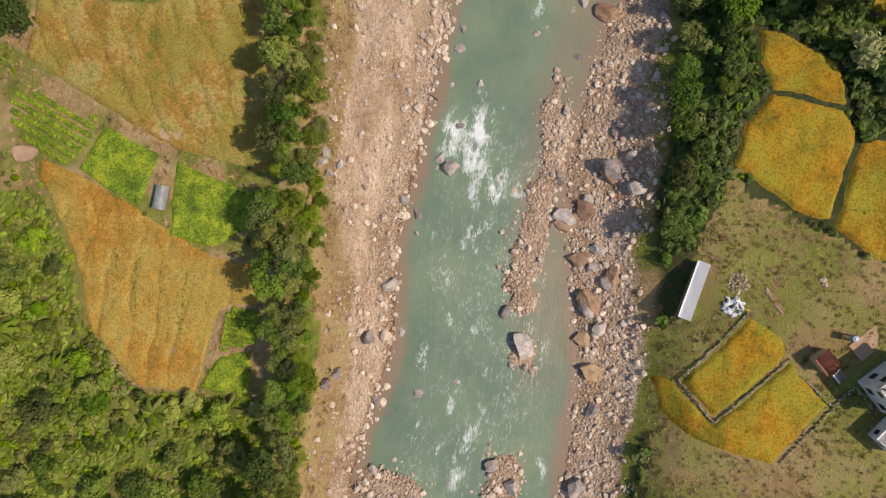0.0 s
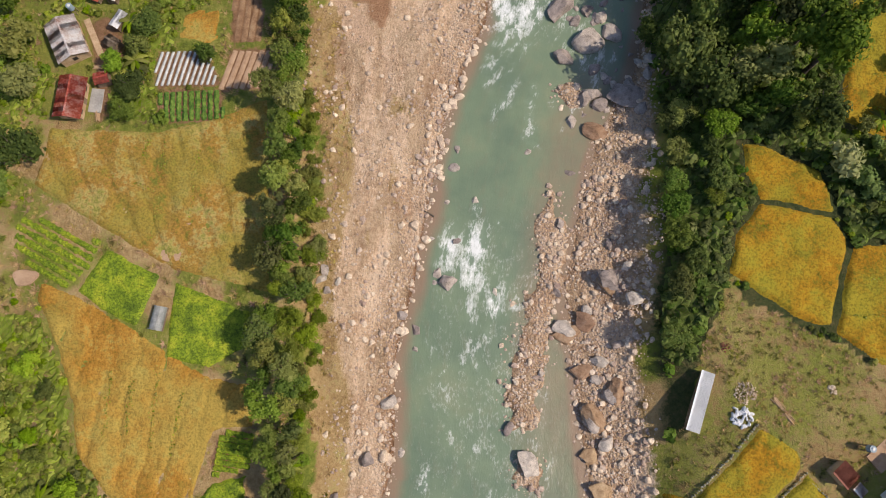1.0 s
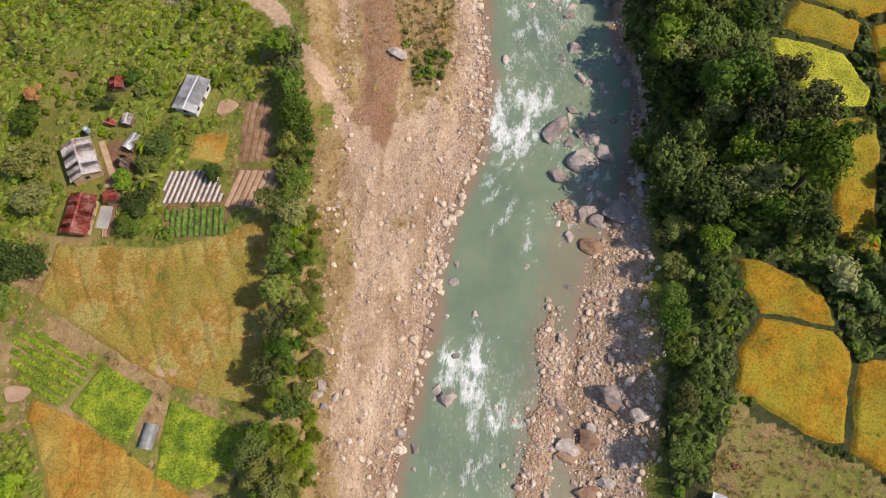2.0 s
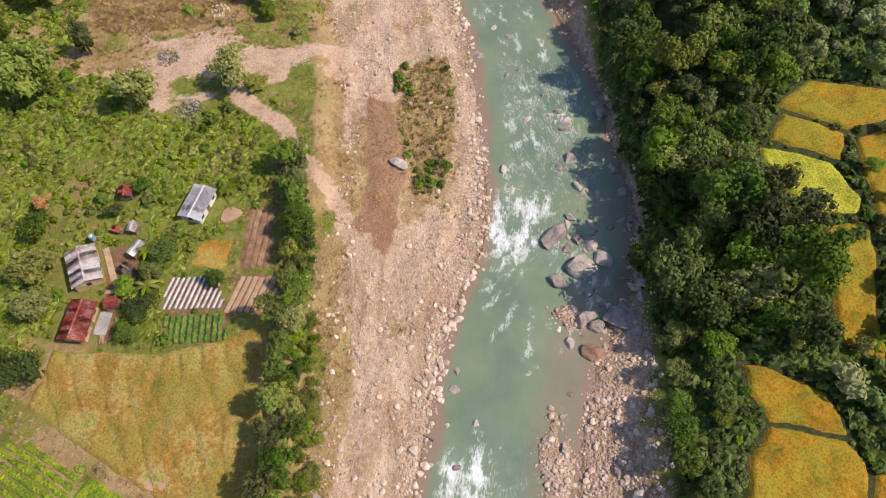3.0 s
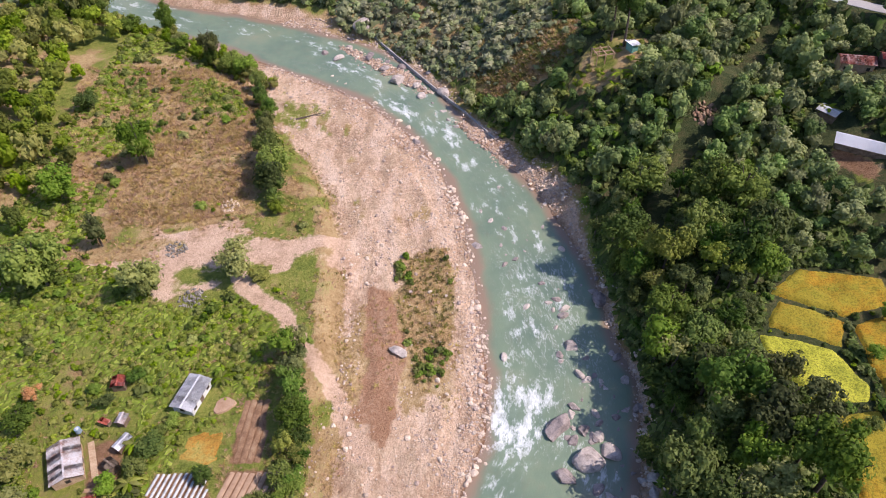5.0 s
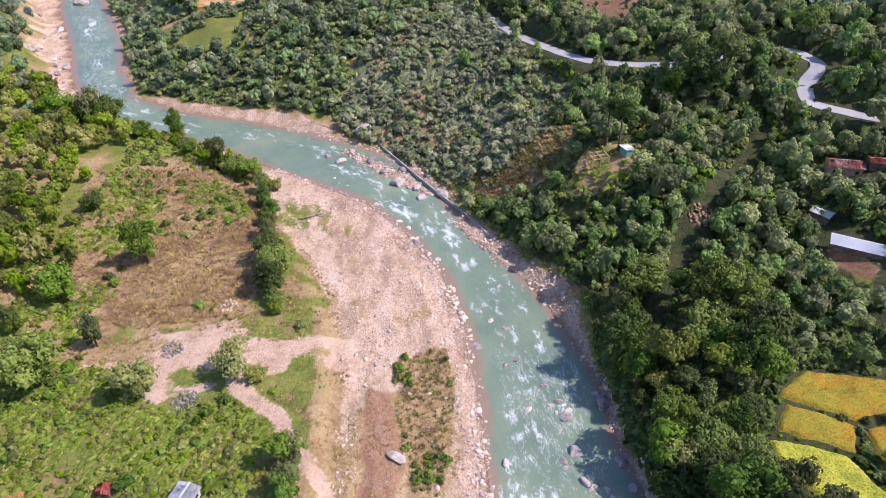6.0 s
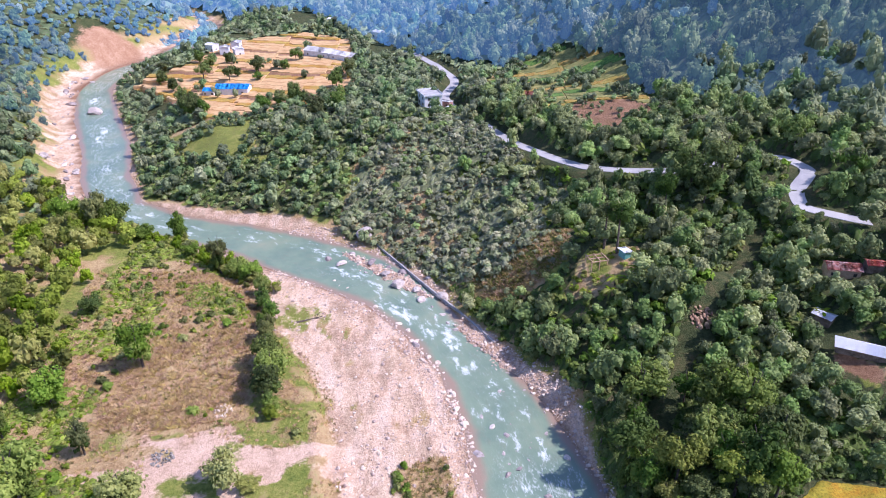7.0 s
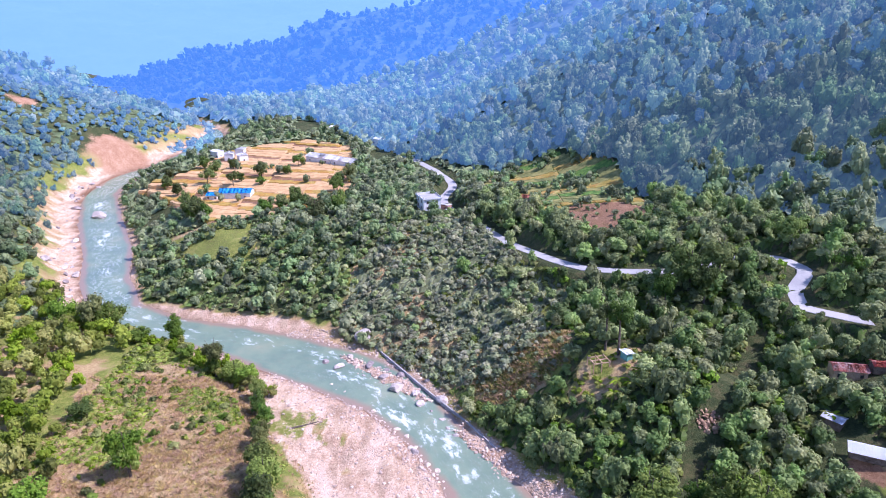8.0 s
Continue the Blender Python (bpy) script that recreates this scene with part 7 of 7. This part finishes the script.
def heap(name, x, y, wide, count, r0, r1, material, label, piece, seed, tall=0.5):
    """A heap of separate pieces, each a part."""
    rng = np.random.default_rng(seed)
    root = new(name)
    g = ground_at(x, y)
    root.location = (x, y, g)
    meshes = [rock_mesh(piece, rng, 2, material, 0.7, 5) for _ in range(4)]
    for k in range(count):
        a, d = rng.uniform(0, 6.283), wide * math.sqrt(rng.uniform())
        r = rng.uniform(r0, r1)
        ob = new(piece, meshes[k % 4])
        ob.parent = root
        px, py = d * math.cos(a), d * math.sin(a)
        ob.location = (px, py, ground_at(x + px, y + py) - g + tall * max(0, 1 - d / wide) + 0.1 * r)
        ob.scale, ob.rotation_euler = (r * rng.uniform(0.8, 1.4), r, r * 0.7), tuple(rng.uniform(0, 3, 3))
    return tagged(root, label, "heap")


heap("sack_heap", 49.4, -8.8, 1.7, 46, 0.3, 0.55, BAG, "heap of white plastic sacks on rough grass", "sack", 3)
heap("stone_heap", 50.2, -4.9, 1.9, 120, 0.1, 0.24, STONE, "heap of small grey stones on rough grass", "stone", 4)
heap("stone_heap", -56.5, 128.5, 2.4, 60, 0.2, 0.45, STONE, "low heap of grey field stones in dry grass", "stone", 5, 0.3)
heap("stone_heap", -58, 97.5, 3.2, 90, 0.2, 0.45, STONE_DARK, "dark heap of rubble beside the sandy clearing", "stone", 6, 0.4)
heap("stone_heap", -66, 113, 2.8, 70, 0.2, 0.5, STONE_DARK, "dark rubble heap under a tree", "stone", 7, 0.3)


def clay_floor(x, y, r, label="round bare clay threshing floor among the crops"):
    n = 28
    rr = [r * (1 + 0.16 * math.sin(2 * a + x) + 0.1 * math.sin(3 * a + y) + 0.06 * math.sin(5 * a)) for a in np.linspace(0, 6.283, n, endpoint=False)]
    bm = bmesh.new()
    top = [bm.verts.new((q * math.cos(6.283 * k / n), q * 0.85 * math.sin(6.283 * k / n), 0.28)) for k, q in enumerate(rr)]
    low = [bm.verts.new((q * 1.15 * math.cos(6.283 * k / n), q * 0.98 * math.sin(6.283 * k / n), -0.3)) for k, q in enumerate(rr)]
    bm.faces.new(top)
    for k in range(n):
        bm.faces.new((low[k], low[(k + 1) % n], top[(k + 1) % n], top[k]))
    me = bpy.data.meshes.new("threshing_floor")
    bm.to_mesh(me)
    bm.free()
    me.materials.append(PALE_SOIL)
    ob = new("threshing_floor", me)
    ob.location = (x, y, ground_at(x, y))
    return tagged(ob, label, "threshing floor")


for cx, cy, cr in ((-48.5, 17.5, 1.7), (-74, 13.2, 1.9), (-44.4, 70.5, 1.9), (-46, 24, 0.9)):
    clay_floor(cx, cy, cr)


def field_wall(line, label="low mossy dry-stone wall between rice plots", seed=2):
    """A low dry-stone wall, stone by stone."""
    rng = np.random.default_rng(seed)
    root = new("field_wall")
    g = ground_at(*line[0])
    root.location = (*line[0], g)
    meshes = [rock_mesh("stone", rng, 2, STONE_WALL, 0.8, 6) for _ in range(5)]
    for (ax, ay), (bx, by) in zip(line, line[1:]):
        n = int(math.hypot(bx - ax, by - ay) / 0.42)
        for k in range(n):
            t = (k + 0.5) / n
            px, py = ax + (bx - ax) * t + rng.uniform(-0.12, 0.12), ay + (by - ay) * t + rng.uniform(-0.12, 0.12)
            ob = new("stone", meshes[k % 5])
            ob.parent = root
            ob.location = (px - line[0][0], py - line[0][1], ground_at(px, py) - g + 0.3)
            ob.scale, ob.rotation_euler = (rng.uniform(0.18, 0.27), rng.uniform(0.17, 0.25), rng.uniform(0.3, 0.45)), (0, 0, rng.uniform(0, 6))
    return tagged(root, label, "wall", kind="structure")


field_wall([(52, -9.6), (41.4, -22), (47, -28.8), (59.2, -17.2)])
field_wall([(66.5, -25), (70, -21.5), (73, -25)], "low stone wall beside the houses", 4)
field_wall([(59.8, -19), (66.6, -25.2), (58, -35)], "stone edge of a rice terrace", 5)

# tunnel greenhouse in the vegetable beds
green = new("greenhouse")
green.location, green.rotation_euler = (-49.6, 6.3, ground_at(-49.6, 6.3)), (0, 0, radians(-10))
bm = bmesh.new()
ring = []
for j in range(9):
    yy = -2.1 + 4.2 * j / 8
    ring.append([bm.verts.new((1.15 * math.cos(a), yy, 0.5 + 1.25 * math.sin(a) + (0.05 if j % 2 else 0))) for a in np.linspace(0, math.pi, 11)])
for a, b in zip(ring, ring[1:]):
    for k in range(10):
        bm.faces.new((a[k], a[k + 1], b[k + 1], b[k]))
bmesh.ops.solidify(bm, geom=bm.faces[:], thickness=0.03)
part("cover", bm, FILM, green, "pale plastic film cover")
for s in (-1, 1):
    bm = bmesh.new()
    box(bm, s * 1.15 - 0.06, s * 1.15 + 0.06, -2.1, 2.1, -0.3, 0.52)
    part("side_board", bm, WOOD, green)
for s in (-1, 1):
    bm = bmesh.new()
    box(bm, -1.1, 1.1, s * 2.05 - 0.04, s * 2.05 + 0.04, -0.3, 1.2)
    part("end_wall", bm, FILM, green)
tagged(green, "small tunnel greenhouse with a pale film cover", "greenhouse")

# timber frame on the knoll
frame_root = new("unfinished_hut")
frame_root.location, frame_root.rotation_euler = (43.5, 172.5, ground_at(43.5, 172.5)), (0, 0, radians(15))
for px, py in ((-2.5, -2), (2.5, -2), (-2.5, 2), (2.5, 2), (0, -2), (0, 2)):
    bm = bmesh.new()
    box(bm, px - 0.12, px + 0.12, py - 0.12, py + 0.12, -0.5, 2.4)
    part("post", bm, PALE_WOOD, frame_root)
for y0 in (-2, 2, 0):
    bm = bmesh.new()
    box(bm, -2.8, 2.8, y0 - 0.11, y0 + 0.11, 2.4, 2.65)
    part("beam", bm, PALE_WOOD, frame_root)
for x0 in (-2.5, 2.5, 0):
    bm = bmesh.new()
    box(bm, x0 - 0.11, x0 + 0.11, -2.3, 2.3, 2.66, 2.9)
    part("rafter", bm, PALE_WOOD, frame_root)
tagged(frame_root, "open timber frame of an unfinished hut", "hut")

# ---- farmyard ----


def slab(x, y, turn, w, l, material, name, label, category, tall=0.16):
    bm = bmesh.new()
    box(bm, -w / 2, w / 2, -l / 2, l / 2, -0.6, tall)
    bmesh.ops.bevel(bm, geom=bm.edges[:], offset=0.04, segments=1, affect="EDGES")
    me = bpy.data.meshes.new(name)
    bm.to_mesh(me)
    bm.free()
    me.materials.append(material)
    ob = new(name, me)
    ob.location, ob.rotation_euler = (x, y, ground_at(x, y)), (0, 0, radians(turn))
    return tagged(ob, label, category)


slab(-66.3, 58.7, 26, 1.2, 8.0, PLASTER, "veranda_slab", "pale earthen veranda slab beside a farmhouse", "veranda")
slab(-64.6, 46.2, -4, 2.4, 4.6, CONCRETE, "yard_slab", "grey paved yard between farmhouse and shed", "yard", 0.1)
slab(72.0, -14.0, -50, 3.4, 6.0, PALE_SOIL, "yard_slab", "swept earthen yard in front of a concrete house", "yard", 0.1)


def water_tank(x, y):
    root = new("water_tank")
    root.location = (x, y, ground_at(x, y))
    for sx in (-0.4, 0.4):
        for sy in (-0.4, 0.4):
            bm = bmesh.new()
            box(bm, sx - 0.06, sx + 0.06, sy - 0.06, sy + 0.06, -0.3, 1.6)
            part("leg", bm, WOOD, root)
    bm = bmesh.new()
    bmesh.ops.create_cone(bm, cap_ends=True, segments=20, radius1=0.6, radius2=0.55, depth=1.1, matrix=Matrix.Translation((0, 0, 2.16)))
    part("tank", bm, TANK, root)
    bm = bmesh.new()
    bmesh.ops.create_cone(bm, cap_ends=True, segments=16, radius1=0.3, radius2=0.22, depth=0.14, matrix=Matrix.Translation((0, 0, 2.78)))
    part("lid", bm, TIN, root)
    return tagged(root, "small blue grey water tank on a wooden stand", "water tank")


water_tank(-70.2, 63.6)
water_tank(68.4, -13.2)


def log_pile(x, y, turn, length, count, label, material=None):
    root = new("timber_pile")
    root.location, root.rotation_euler = (x, y, ground_at(x, y)), (0, 0, radians(turn))
    for k in range(count):
        bm = bmesh.new()
        row = k // 4
        bmesh.ops.create_cone(bm, cap_ends=True, segments=8, radius1=0.1, radius2=0.07, depth=length * RNG.uniform(0.7, 1.0),
                              matrix=Matrix.Translation((0.22 * (k % 4) - 0.33 + 0.1 * row, RNG.uniform(-0.3, 0.3), 0.1 + 0.17 * row)) @ Matrix.Rotation(math.pi / 2, 4, "X") @ Matrix.Rotation(RNG.uniform(-0.06, 0.06), 4, "Y"))
        part("pole", bm, material or PALE_WOOD, root)
    return tagged(root, label, "timber pile")


log_pile(-64.4, 52.6, 84, 2.6, 6, "pile of pale timber poles in the farmyard")
log_pile(-64.0, 43.0, 10, 1.8, 7, "stack of cut wood beside the yard")
log_pile(55.5, -6.6, 42, 3.0, 6, "weathered poles lying in rough grass")
log_pile(57.2, -8.8, 40, 2.6, 5, "weathered poles lying in rough grass")
log_pile(-24.2, -16.9, -60, 2.2, 5, "bleached driftwood poles at the hedge")


def fallen_tree(x, y, turn, length, label):
    root = new("driftwood")
    root.location, root.rotation_euler = (x, y, ground_at(x, y) + 0.15), (0, radians(88), radians(turn))
    ob = new("trunk", TRUNK_MESH[1])
    ob.parent, ob.scale = root, (length, length, length)
    return tagged(root, label, "driftwood")


fallen_tree(-44.5, 172, 20, 6, "bleached driftwood trunk on the gravel bank")
fallen_tree(-3, 27, 150, 3, "bare driftwood branch among the bank stones")
heap("brick_heap", 47.4, 2.7, 0.9, 26, 0.1, 0.22, TIN_RED2, "small heap of red rubble in rough grass", "lump", 9, 0.15)
heap("rock_heap", 66.5, 147.5, 3.0, 60, 0.3, 0.8, TAN_STONE, "heap of tan boulders in a wooded gully", "boulder", 12, 0.4)
heap("rock_heap", 64, 134, 2.4, 24, 0.4, 0.9, STONE_DARK, "dark boulders in a wooded gully", "boulder", 13, 0.3)
heap("stone_heap", 64.4, -4.2, 0.8, 16, 0.15, 0.4, STONE, "few pale stones in rough grass", "stone", 10, 0.1)
